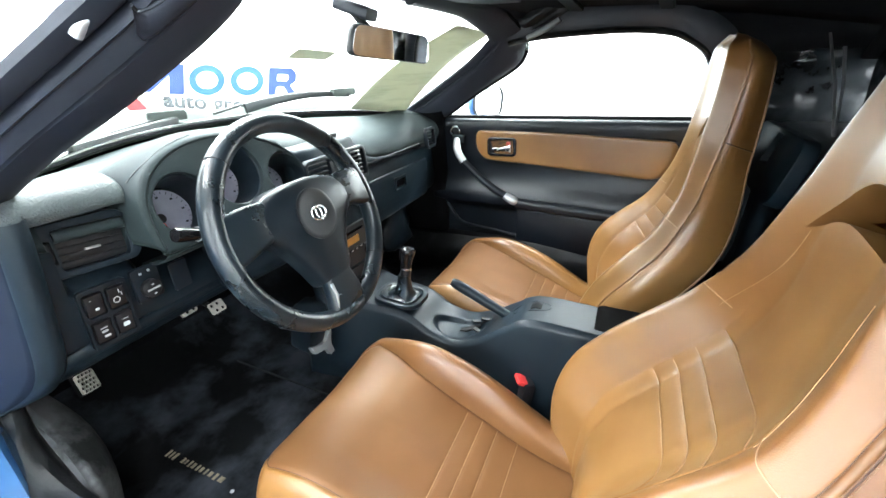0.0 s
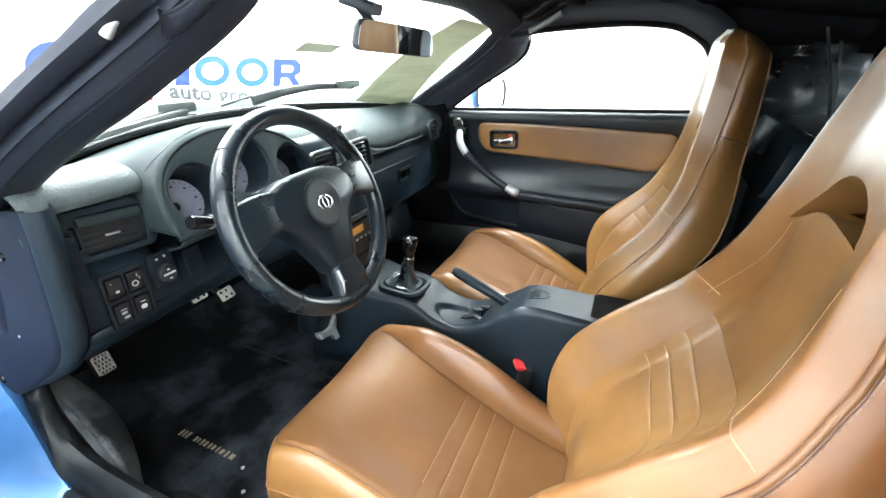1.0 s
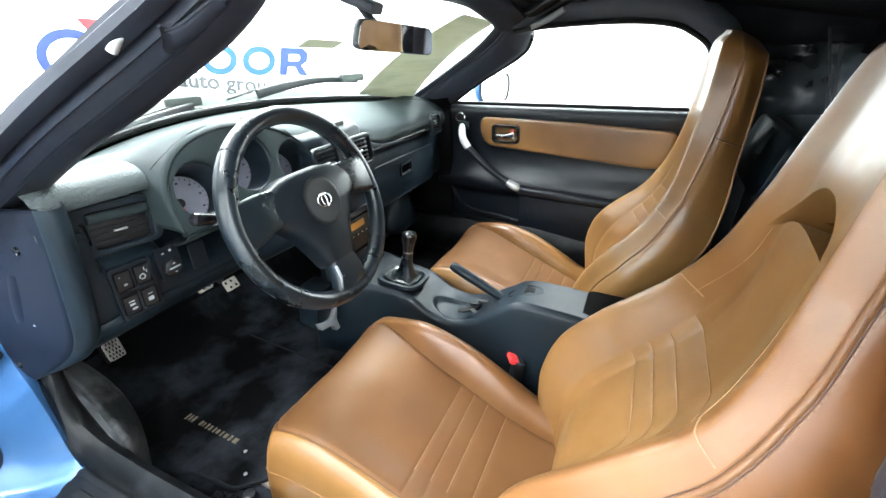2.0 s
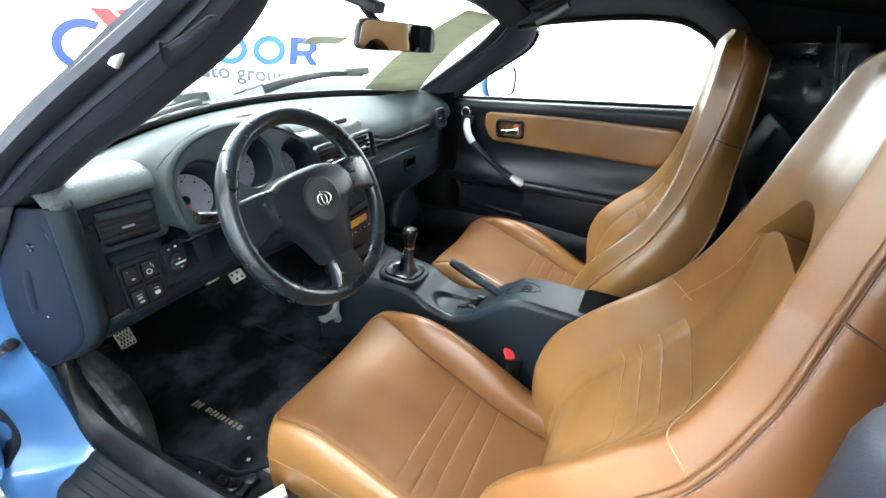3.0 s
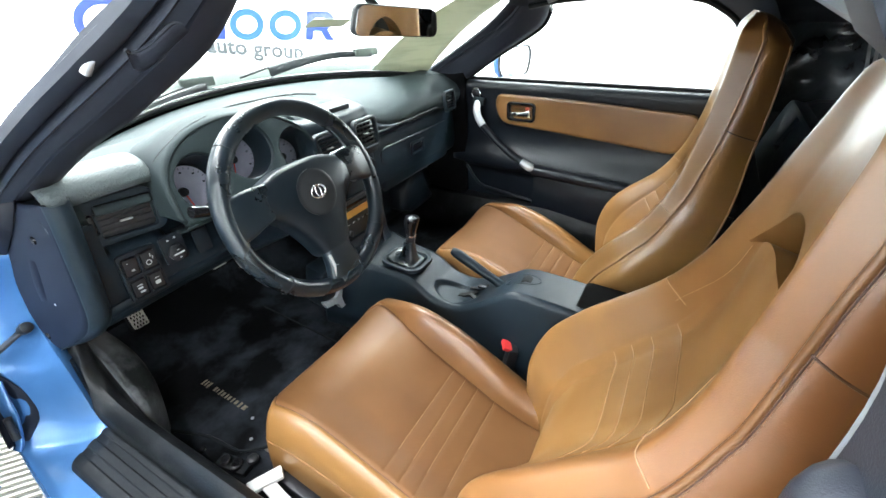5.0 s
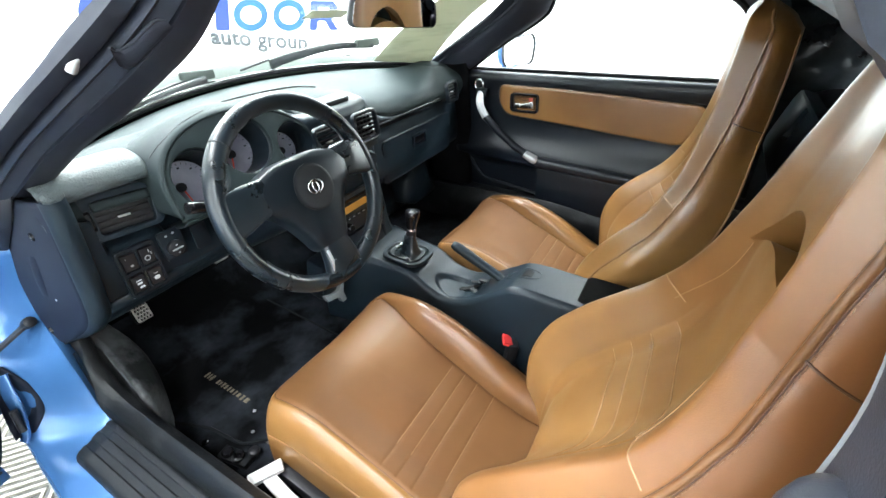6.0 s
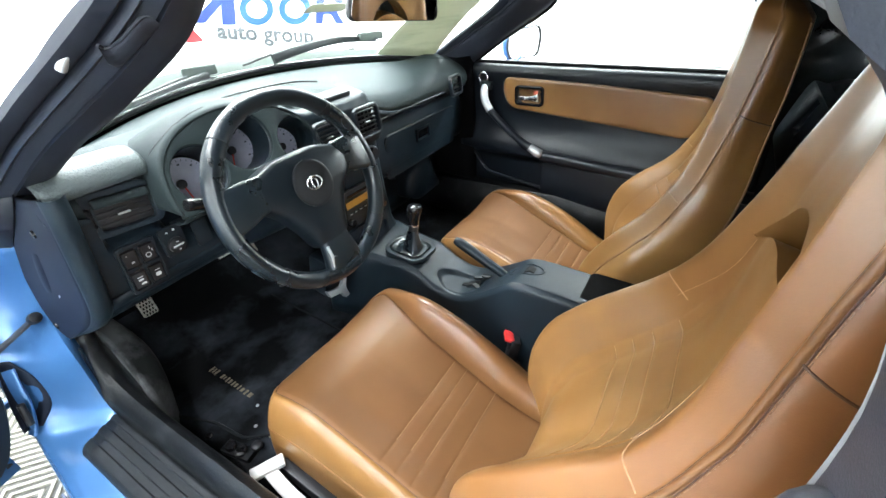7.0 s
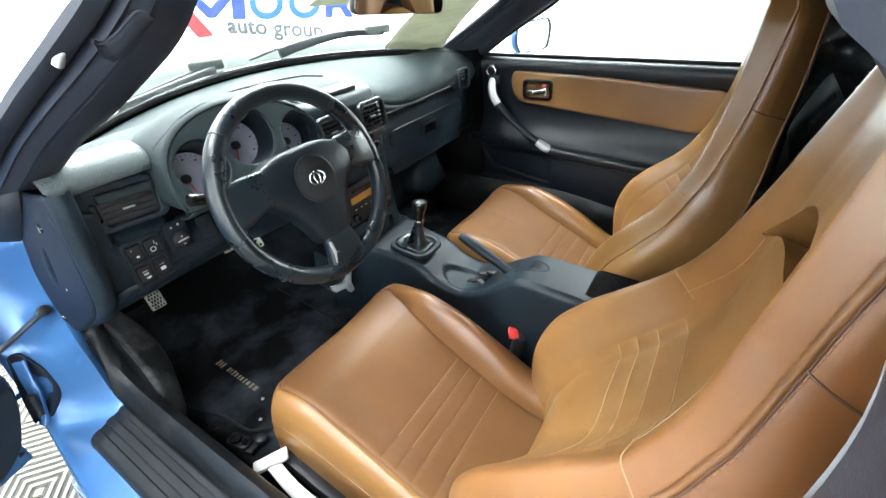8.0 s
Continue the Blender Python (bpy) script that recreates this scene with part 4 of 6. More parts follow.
def back_point(t, s, rear=False):
    y, z, ny, nz = spine(s)
    w, a = interp(HALF, z), abs(t)
    if rear:
        n = -interp(DEEP if SEAT_X < 0 else DEEP_PASSENGER, z) - 0.012 * (1 - a * a)
        x = w * (0.99 * t) * (1.06 - 0.28 * step(0.62, 0.76, z) if SEAT_X > 0 and t < 0 else 1.0)
    else:
        n = -sum(interp(REC, z + d) for d in (-0.05, -0.033, -0.017, 0, 0.017, 0.033, 0.05)) / 7 * (1 - (step(0.50, 0.88, a) if t > 0 and SEAT_X < 0 else step(0.12, 0.90, a))) - interp(FALL, z) * step(0.84, 1.0, a) ** 1.3
        n -= 0.010 * (1 - step(0.0, 0.03, BACK_LEN - s))
        if SEAT_X < 0:     # the door-side wing of the reclined seat stands further forward
            n += interp(TWIST, z) * step(-0.52, -1.0, t)
        n += 0.012 * groove(a, 0.82, 0.14) * (1 - (0.35 if t > 0 or SEAT_X > 0 else 0.9) * step(0.50, 0.68, z))
        inside = 1 - step(0.58, 0.66, a)
        for p in PLEATS:
            n -= 0.0008 * groove(s, p, 0.0028) * inside
        low = 1 - step(s_of_z(0.62), s_of_z(0.66), s)
        n -= 0.0022 * groove(a, 0.62, 0.016) * low
        # puffed panels between the pleats
        for p, q in zip(PLEATS, PLEATS[1:]):
            if p < s < q:
                n += 0.0002 * math.sin(math.pi * (s - p) / (q - p)) * inside
        # deep arched slot below the head part
        u = min(1.0, abs(interp(HALF, 0.77) * t - (0.026 if SEAT_X < 0 else 0.0)) / HOLE_W)
        low_edge = HOLE_S + 0.030 - (0.008 if SEAT_X < 0 and t < 0.174 else 0.030) * u * u
        high_edge = low_edge + HOLE_H * math.sqrt(1 - u * u)
        cut_in = step(0.0, 0.003, min(s - low_edge, high_edge - s))
        n += (-interp(DEEP if SEAT_X < 0 else DEEP_PASSENGER, z) - 0.008 - n) * cut_in
        # the pad below the slot swells towards its lip
        n += 0.006 * (1 - u * u) * math.exp(-((s - low_edge + 0.012) / 0.045) ** 2) * (s < low_edge + 0.004)
        n += 0.0015 * noise.noise(V(t * 4, s * 14, 1.7))
        x = w * t * (1.06 - 0.11 * step(0.64, 0.76, z) if SEAT_X > 0 and t < 0 else 1.0)
        if SEAT_X < 0 < t:     # full bolster above the console
            x *= 1 + 0.10 * step(0.34, 0.44, z) * (1 - step(0.58, 0.70, z))
        if SEAT_X > 0:         # full bolster on the door side
            n += 0.022 * step(0.45, 0.85, t) * groove(z, 0.44, 0.085)
    return V(SEAT_X + x, y + ny * n, z + nz * n)


def slot_rows(t, s):
    """Bend the even rows s so that they follow the lips of the slot."""
    u = abs(interp(HALF, 0.77) * t - (0.026 if SEAT_X < 0 else 0.0)) / HOLE_W
    c = min(1.0, u)
    low_ref, high_ref = HOLE_S + 0.030, HOLE_S + 0.030 + HOLE_H
    low_edge = HOLE_S + 0.030 - (0.008 if SEAT_X < 0 and t < 0.174 else 0.030) * c * c
    high_edge = low_edge + max(0.002, HOLE_H * math.sqrt(1 - c * c))
    bent = float(np.interp(s, (0, HOLE_S - 0.10, low_ref, high_ref, HOLE_S + 0.15, 2), (0, HOLE_S - 0.10, low_edge, high_edge, HOLE_S + 0.15, 2)))
    return bent + (s - bent) * step(1.02, 1.40, u)


def flank_point(k, s, q):
    p, r = back_point(k * 1.0, s), back_point(k * 1.0, s, True)
    bulge = (0.013 + 0.014 * (1 - step(0.45, 0.60, p.z))) * min(1, (BACK_LEN - s) / 0.05)
    return p.lerp(r, q) + V(k * bulge * math.sin(math.pi * q ** 0.7), 0, 0)


def seat(x, ridge, shift, label):
    set_ridge(x, ridge)
    ob = thing("sports_seat", label, "car seat", (SEAT_X, -0.2 + shift, 0.19), "cabin seats")
    ts = sorted(set(np.round(np.r_[np.linspace(-1, 1, 111), [k * (0.62 + d) for k in (-1, 1) for d in (-0.014, 0, 0.014)], [k * d for k in (-1, 1) for d in (0.985, 0.95)]], 4)))
    ss = sorted(set(np.round(np.r_[np.linspace(0, BACK_LEN, 110), [p + d for p in PLEATS for d in (-0.004, -0.002, 0, 0.002, 0.004)], np.linspace(HOLE_S - 0.006, HOLE_S + 0.12, 40), HOLE_S + 0.030 + HOLE_H * np.array([0, 0.01, 0.03, 0.06, 0.94, 0.97, 0.99, 1.0])], 5)))
    bm = B()
    f = [[bm.verts.new(back_point(t, slot_rows(t, s))) for t in ts] for s in ss]
    r = [[bm.verts.new(back_point(t, slot_rows(t, s), True)) for t in ts] for s in ss]
    low_ref, reach, mid = HOLE_S + 0.030, 0.90 * HOLE_W / interp(HALF, 0.77), (0.026 if SEAT_X < 0 else 0.0) / interp(HALF, 0.77)
    nt, ns = len(ts), len(ss)
    for j in range(ns - 1):
        open_row = low_ref + 0.058 * HOLE_H < ss[j] and ss[j + 1] < low_ref + 0.942 * HOLE_H
        for i in range(nt - 1):
            if open_row and max(abs(ts[i] - mid), abs(ts[i + 1] - mid)) < reach:
                continue
            if SEAT_X > 0 or ts[i + 1] > -0.61:
                bm.faces.new((f[j][i], f[j][i + 1], f[j + 1][i + 1], f[j + 1][i]))
            bm.faces.new((r[j][i], r[j + 1][i], r[j + 1][i + 1], r[j][i + 1]))
    ends = []
    for col, sgn in ((0, -1), (-1, 1)):
        sb = B()
        side = []
        for j in range(ns):
            side.append([flank_point(sgn, ss[j], k) for k in (0, 0.04, 0.12, 0.3, 0.5, 0.7, 0.88, 1)])
        grid(sb, side)
        ends.append((col, sgn, side, sb))
    top = [v.co.copy() for v in f[-1]] + ends[1][2][-1][1:-1] + [v.co.copy() for v in r[-1][::-1]] + ends[0][2][-1][1:-1][::-1]
    bm.faces.new([bm.verts.new(p) for p in top])
    wing = [[f[j][i].co.copy() for i in range(nt) if ts[i] < -0.61] for j in range(ns)]
    bmesh.ops.delete(bm, geom=[v for v in bm.verts if not v.link_faces], context="VERTS")
    back = part("backrest", bm, LEATHER, ob, angle=60)
    if SEAT_X < 0:     # the door-side wing is a leather panel of its own
        wb = B()
        grid(wb, wing)
        part("wing", wb, LEATHER_WING, back, "red-brown leather wing", angle=60)
    # the reclined seat's flanks get their shade from the darker leather colour
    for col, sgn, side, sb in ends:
        part("flank", sb, LEATHER_SIDE_SHADED if SEAT_X < 0 else LEATHER, back, "smooth tan leather side panel", angle=60)
    for k in (-1, 1):
        bm = B()
        if SEAT_X < 0:         # broad raised welt with a sunk seam along each side
            tube(bm, [flank_point(k, s, 0.034) - V(k * 0.0018, 0, 0) for s in np.linspace(0.02, BACK_LEN - 0.012, 90)], 0.0040, 12)
            part("welt", bm, LEATHER_ROLL_SHADED, back, angle=80)
            for q in (0.0, 0.072):
                bm = B()
                tube(bm, [flank_point(k, s, q) - V(k * 0.0004, 0, 0) for s in np.linspace(0.02, BACK_LEN - 0.012, 90)], 0.0008, 6)
                part("seam", bm, SEAM_DARK, back)
            bm = B()
        else:
            tube(bm, [back_point(k * 1.0, s) + V(k * 0.0015, 0.0, 0) for s in np.linspace(0.02, BACK_LEN - 0.012, 60)], 0.0032, 6)
            part("piping", bm, PIPING, back)
            bm = B()
        q0 = 0.086 if SEAT_X < 0 else 0.05
        for s in np.arange(0.03, BACK_LEN - 0.03, 0.0085):
            tube(bm, [flank_point(k, s, q0) + V(k * 0.0004, 0, 0), flank_point(k, s + 0.0055, q0) + V(k * 0.0002, 0, 0)], 0.0006, 4)
        part("flank_stitching", bm, PIPING, back)
        # side seam across the flank below the headrest
        bm = B()
        s0 = s_of_z(0.784 if SEAT_X < 0 else 0.775)
        tube(bm, [flank_point(k, s0 - 0.012 * q, q) for q in np.linspace(0, 1, 14)], 0.0013, 6)
        part("seam", bm, SEAM_DARK, back)
        bm = B()
        tube(bm, [flank_point(k, s, 1.0) for s in np.linspace(0.25, BACK_LEN - 0.045, 50)], 0.0022, 6)
        part("rear_piping", bm, PIPING, back)
        # seam between the centre panel and the flank
        bm = B()
        tube(bm, [back_point(k * (0.70 - 0.09 * step(s_of_z(0.61), s_of_z(0.745), s)), s) + V(0, 0.0004, 0.0) for s in np.linspace(s_of_z(0.61), s_of_z(0.744), 30)], 0.0004, 5)
        part("stitching", bm, STITCH, back)
        bm = B()
        tube(bm, [back_point(k * q, s_of_z(0.61) + 0.01 * math.sin(q * 3)) for q in np.linspace(0.66, 0.97, 14)], 0.0010, 5)
        part("stitching", bm, STITCH, back)
    for p in PLEATS:
        bm = B()
        tube(bm, [back_point(q, p) + V(0, 0.0008, 0.0004) for q in np.linspace(-0.6, 0.6, 40)], 0.0006, 5)
        part("stitching", bm, STITCH, back)

    # cushion
    prof = np.array(spline([(0.030, 0.19), (0.048, 0.235), (0.052, 0.285), (0.040, 0.335), (0.010, 0.362), (-0.05, 0.366), (-0.14, 0.345), (-0.26, 0.298), (-0.38, 0.245), (-0.47, 0.215)], 160))
    run = np.r_[0, np.cumsum(np.linalg.norm(np.diff(prof, axis=0), axis=1))]
    total = float(run[-1])
    creases = [float(np.interp(-y, -prof[40:, 0], run[40:])) for y in (-0.235, -0.265, -0.295, -0.335)]

    def seam_at(y):
        return interp([(-0.47, 0.56), (-0.40, 0.53), (-0.33, 0.50), (-0.244, 0.53), (-0.168, 0.57), (-0.109, 0.63), (-0.045, 0.74), (0.01, 0.82)], y)

    def cush(t, s):
        y, z = float(np.interp(s, run, prof[:, 0])), float(np.interp(s, run, prof[:, 1]))
        e = 0.012
        ty = np.interp(min(total, s + e), run, prof[:, 0]) - np.interp(max(0, s - e), run, prof[:, 0])
        tz = np.interp(min(total, s + e), run, prof[:, 1]) - np.interp(max(0, s - e), run, prof[:, 1])
        k = math.hypot(ty, tz)
        ny, nz = tz / k, -ty / k
        a = abs(t)
        top = step(0.02, -0.12, y) * step(0.30, 0.34, s + 0.2)
        w = 0.212 - 0.055 * step(0.0, 0.055, y) - 0.012 * step(-0.30, -0.45, y)
        edge = seam_at(y) if t > 0 else 0.78
        if t > 0:      # raised rounded bolster, fullest at half its length
            u = min(1.0, max(0.0, (a - edge) / (0.955 - edge)))
            full = (0.030 + 0.030 * groove(y, -0.20, 0.13)) * (1.0 if SEAT_X < 0 else 0.75)
            n = (full * top + 0.002) * math.sin(math.pi * u ** 0.75) ** 0.75 - 0.006 * (1 - a)
        else:          # the panel rises gently to its seam
            n = 0.016 * top * step(0.40, 0.80, a) - 0.006 * (1 - a)
        n -= 0.0026 * groove(a, edge, 0.012) * step(0.10, 0.14, s)
        inside = 1 - step(edge - 0.05, edge, a)
        for p in creases:
            n -= 0.0015 * groove(s, p, 0.003) * inside
        n -= 0.003 * groove(s, float(np.interp(0.10, -prof[40:, 0], run[40:])), 0.003) * inside * 0.5
        n += 0.0012 * noise.noise(V(t * 3 + 5, s * 12, 0.3))
        if t < -0.78:      # full rounded side, rolling down to the base
            k = (a - 0.78) / 0.22 * math.pi / 2
            low = min(z, 0.195)
            return V(SEAT_X - w * 0.78 - 0.048 * math.sin(k), shift + y + ny * n * math.cos(k), low + (z + nz * n - low) * math.cos(k) ** 0.8)
        drop = max(0.0, (a - 0.93) / 0.07)
        out = 0.012 * math.sin(math.pi * min(1, drop)) + 0.004 * drop
        return V(SEAT_X + w * t + math.copysign(out, t), shift + y + ny * n * (1 - drop), (z + nz * n) * (1 - drop) + min(z, 0.195) * drop if drop else z + nz * n)

    def edge_of(s):
        return seam_at(float(np.interp(s, run, prof[:, 0])))

    ss = sorted(set(np.round(np.r_[np.linspace(0, total, 80), [p + d for p in creases for d in (-0.004, -0.002, 0, 0.002, 0.004)]], 5)))
    bm = B()
    grid(bm, [[cush(-0.78 + (0.78 + edge_of(s)) * q, s) for q in np.linspace(0, 1, 64)] for s in ss])
    cushion = part("cushion", bm, LEATHER_SEAT, ob, angle=60)
    bm = B()
    grid(bm, [[cush(-0.78 - 0.22 * q, s) for q in np.linspace(0, 0.999, 24)] for s in ss])
    part("bolster", bm, LEATHER, cushion, "smooth tan leather side roll", angle=60)
    bm = B()
    far = (0.08, 0.18, 0.3, 0.45, 0.6, 0.75, 0.9, 1.0)
    grid(bm, [[cush(q, s) for q in np.r_[np.linspace(edge_of(s), 0.93, 28), [0.93 + 0.07 * k for k in far]]] for s in ss])
    # only the reclined seat's roll carries shade in its leather colour
    part("bolster", bm, LEATHER_ROLL_SHADED if SEAT_X < 0 else LEATHER, cushion, "smooth tan leather side roll", angle=60)
    for t, mat in ((-0.782, SEAM_DARK), (-0.92, PIPING), (0.935, PIPING), (None, SEAM_DARK)):
        bm = B()
        tube(bm, [cush(t or edge_of(s), s) for s in np.linspace(0.13 if t is None else 0.05, total - 0.02, 60)], 0.0009 if mat is SEAM_DARK else 0.0014, 6)
        part("seam", bm, mat, cushion)
    for p in creases:
        bm = B()
        tube(bm, [cush(q, p) + V(0, 0, 0.0008) for q in np.linspace(-0.50, 0.50, 30)], 0.0005, 5)
        part("stitching", bm, STITCH, cushion)
    # base and rails
    bm = B()
    rbox(bm, (0.38, 0.44, 0.035), Matrix.Translation((SEAT_X, -0.20 + shift, 0.20)), 0.008)
    part("base", bm, BLACK, ob)
    for k in (-1, 1):
        bm = B()
        rbox(bm, (0.035, 0.50, 0.02), Matrix.Translation((SEAT_X + k * 0.17, -0.18 + shift, 0.200)), 0.004)
        part("rail", bm, STEEL, ob)
    bm = B()
    rbox(bm, (0.022, 0.16, 0.035), Matrix.Translation((SEAT_X - 0.222, -0.10 + shift, 0.215)) @ pose(0, 0, 0, 12, 0, 0), 0.008)
    part("adjuster_lever", bm, BLACK, ob)
    return ob


seat(-0.324, RIDGE_RECLINED, 0.0, "tan leather sports seat reclined behind the steering wheel")
seat(0.316, RIDGE_UPRIGHT, -0.002, "tan leather sports seat set upright beside the door")

# ---------------------------------------------------------------- dashboard
dash = thing("dashboard", "dark grey moulded dashboard with vents, gauges and glove box", "dashboard", (0, 0.2, 0.6))


def dash_profile(x):
    yb, zb = 0.57 - 0.65 * x * x - 0.012, 0.822 - 0.11 * x * x - 0.012
    k = step(-0.02, 0.20, x)      # driver to passenger side
    e = step(-0.44, -0.60, x)     # falls at the driver end
    drv = [(yb, zb), (yb - 0.10, zb + 0.004), (0.33, 0.812 - 0.018 * e), (0.25, 0.808 - 0.022 * e), (0.205, 0.795 - 0.018 * e), (0.188, 0.775 - 0.008 * e), (0.186, 0.74), (0.19, 0.70), (0.192, 0.665), (0.196, 0.62), (0.205, 0.575), (0.235, 0.555), (0.33, 0.56)]
    pas = [(yb, zb), (yb - 0.07, zb + 0.002), (0.33, 0.792), (0.25, 0.775), (0.205, 0.757), (0.183, 0.738), (0.176, 0.712), (0.190, 0.690), (0.218, 0.676), (0.214, 0.635), (0.210, 0.54), (0.240, 0.505), (0.33, 0.50)]
    c = step(-0.475, -0.455, x) * (1 - step(-0.135, -0.115, x))   # cavity behind the gauges
    clear = [0, 0, 0, 0, 0.03, 0.065, 0.085, 0.085, 0.05, 0, 0, 0, 0]
    g = step(-0.566, -0.556, x) * (1 - step(-0.475, -0.455, x))   # pocket behind the side vent
    pocket = [0, 0, 0, 0, 0, 0.02, 0.045, 0.035, 0, 0, 0, 0, 0]
    return [(a[0] * (1 - k) + b[0] * k + c * d + g * r, a[1] * (1 - k) + b[1] * k) for a, b, d, r in zip(drv, pas, clear, pocket)]


xs = np.linspace(-0.617, 0.668, 130)
# lower face takes a darker plastic, so its shade sits in the base colour
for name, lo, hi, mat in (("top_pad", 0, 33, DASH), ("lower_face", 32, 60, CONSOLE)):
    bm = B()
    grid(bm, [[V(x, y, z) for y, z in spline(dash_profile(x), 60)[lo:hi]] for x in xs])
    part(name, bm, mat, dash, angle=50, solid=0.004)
# end cap on the driver side
bm = B()
vs = [bm.verts.new(V(-0.612, y, z)) for y, z in dash_profile(-0.617)] + [bm.verts.new(V(-0.612, 0.55, 0.56))]
bm.faces.new(vs)
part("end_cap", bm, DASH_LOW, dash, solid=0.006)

# instrument hood: three overlapping round pods
PODS = [(-0.395, 0.752, 0.049), (-0.288, 0.776, 0.054), (-0.176, 0.747, 0.046)]
FACE = basis((0, 0.158, 0.75), (1, 0, 0), (0, 0.34, 1))


ARCH = spline([(-0.462, 0.700), (-0.460, 0.745), (-0.449, 0.782), (-0.424, 0.812), (-0.380, 0.835), (-0.320, 0.845), (-0.260, 0.841), (-0.200, 0.822), (-0.152, 0.790), (-0.126, 0.745), (-0.118, 0.690)], 70)


def hood_outline(extra):
    return [(x + (x + 0.30) * extra * 4, z - 0.75 + extra * 0.4) for x, z in ARCH]


top_line = hood_outline(0.0)
outer = [(top_line[0][0] + 0.006, -0.058)] + [(x * 0.985 - 0.0045, z - 0.004) for x, z in top_line] + [(top_line[-1][0] - 0.006, -0.058)]
bm = B()
plate(bm, outer, [circle(r, 40, xc, zc - 0.75) for xc, zc, r in PODS], 0.012, FACE, 0.005)
part("gauge_bezel", bm, DASH, dash, "grey bezel round three deep gauges")
bm = B()
low = [FACE @ V(x, -0.058, 0.004) for x in np.linspace(-0.456, -0.126, 20)]
grid(bm, [[p, p + V(0, 0.012, -0.010), p + V(0, 0.035, -0.018), p + V(0, 0.07, -0.022)] for p in low])
part("bezel_foot", bm, DASH, dash, angle=60, solid=0.003)
# hood skin running back to the dash top
bm = B()
rows = []
for q in np.linspace(0, 1, 16):
    row = []
    for x, z in hood_outline(0.012 * math.sin(min(1, q * 2.5) * math.pi / 2)):
        p = FACE @ V(x, z, 0.010)
        rise = 0.006 * math.sin(min(1, q * 4) * math.pi / 2)
        drop = step(0.15, 1.0, q)
        top = p.z + rise
        row.append(V(p.x + (x + 0.30) * 0.10 * q, p.y - 0.004 + 0.21 * q, top + (min(top, 0.800) - 0.012 - top) * drop))
    rows.append(row)
grid(bm, rows)
part("gauge_hood", bm, DASH, dash, "rounded grey hood over the gauges", angle=60, solid=0.004)
bm = B()
tube(bm, spline([(-0.449, 0.188, 0.7995), (-0.436, 0.185, 0.811), (-0.414, 0.184, 0.824), (-0.392, 0.187, 0.834), (-0.362, 0.190, 0.843), (-0.327, 0.196, 0.8483)], 30), 0.0007, 6)
part("hood_seam", bm, BLACK, dash)
for i, (xc, zc, r) in enumerate(PODS):
    m = FACE @ Matrix.Translation((xc, zc - 0.75, 0))
    bm = B()
    lathe(bm, [(r + 0.004, 0.003), (r + 0.001, 0.0055), (r - 0.002, 0.003), (r - 0.003, -0.03), (r - 0.005, -0.060)], m, 40, False)
    pod = part("gauge_pod", bm, CONSOLE, dash)
    dm = m @ Matrix.Translation((0, -0.006, -0.056))
    rd = r - 0.004
    bm = B()
    lathe(bm, [(rd, -0.004), (rd, 0.0), (0.0005, 0.0)], dm, 40)
    part("dial", bm, DIAL, pod, "pale silver gauge dial")
    bm = B()
    for a in range(-40, 221, 13):
        c, sn = math.cos(radians(a)), math.sin(radians(a))
        rbox(bm, (0.004, 0.0009, 0.0006), dm @ Matrix.Translation((c * (rd - 0.005), sn * (rd - 0.005), 0.0006)) @ pose(0, 0, 0, 0, 0, a), 0)
    part("tick_marks", bm, BLACK, pod)
    for a in range(-30, 211, 40):
        c, sn = math.cos(radians(a)), math.sin(radians(a))
        bm = B()
        rbox(bm, (0.0045, 0.003, 0.0005), dm @ Matrix.Translation((c * (rd - 0.012), sn * (rd - 0.012), 0.0006)), 0)
        part("numeral_bar", bm, CONSOLE, pod)
    bm = B()
    a = (80, 250, 235)[i]
    c, sn = math.cos(radians(a)), math.sin(radians(a))
    if i == 0:
        c, sn = 0.16, -0.98
        a = -81
    rbox(bm, (r * 0.8, 0.0024, 0.0015), dm @ Matrix.Translation((-0.012 * (i == 0) + c * r * 0.3, sn * r * 0.3, 0.004)) @ pose(0, 0, 0, 0, 0, a), 0.0004)
    part("needle", bm, NEEDLE, pod, "red gauge needle")
    bm = B()
    lathe(bm, [(0.009, 0.0), (0.008, 0.006), (0.003, 0.007)], dm @ Matrix.Translation((-0.012 * (i == 0), 0, 0)), 20)
    part("needle_hub", bm, BLACK, pod)


def vent(parent, m, w, h, slats, name="air_vent", cross=0, rim=0.018):
    bm = B()
    plate(bm, rrect(w + rim, h + rim, 0.016), [rrect(w, h, 0.008)], 0.012, m, 0.004)
    v = part(name, bm, DASH_LOW, parent, "black slatted air vent")
    bm = B()
    plate(bm, rrect(w + 0.004, h + 0.004, 0.008), [], 0.002, m @ Matrix.Translation((0, 0, -0.022)))
    part("duct", bm, BLACK, v)
    for k in range(slats):
        bm = B()
        zz = -h / 2 + h * (k + 0.5) / slats
        rbox(bm, (w - 0.002, 0.0024, 0.010), m @ Matrix.Translation((0, zz, -0.001)) @ pose(0, 0, 0, 6, 0, 0), 0.0008, 1)
        part("slat", bm, BLACK, v)
    for k in range(cross):
        bm = B()
        rbox(bm, (0.002, h - 0.002, 0.012), m @ Matrix.Translation((-w / 2 + w * (k + 0.5) / cross, 0, -0.008)), 0)
        part("vane", bm, BLACK, v)
    bm = B()
    rbox(bm, (0.018, 0.003, 0.006), m @ Matrix.Translation((0.0, 0.0, 0.005)), 0.001)
    part("tab", bm, SILVER, v)
    return v


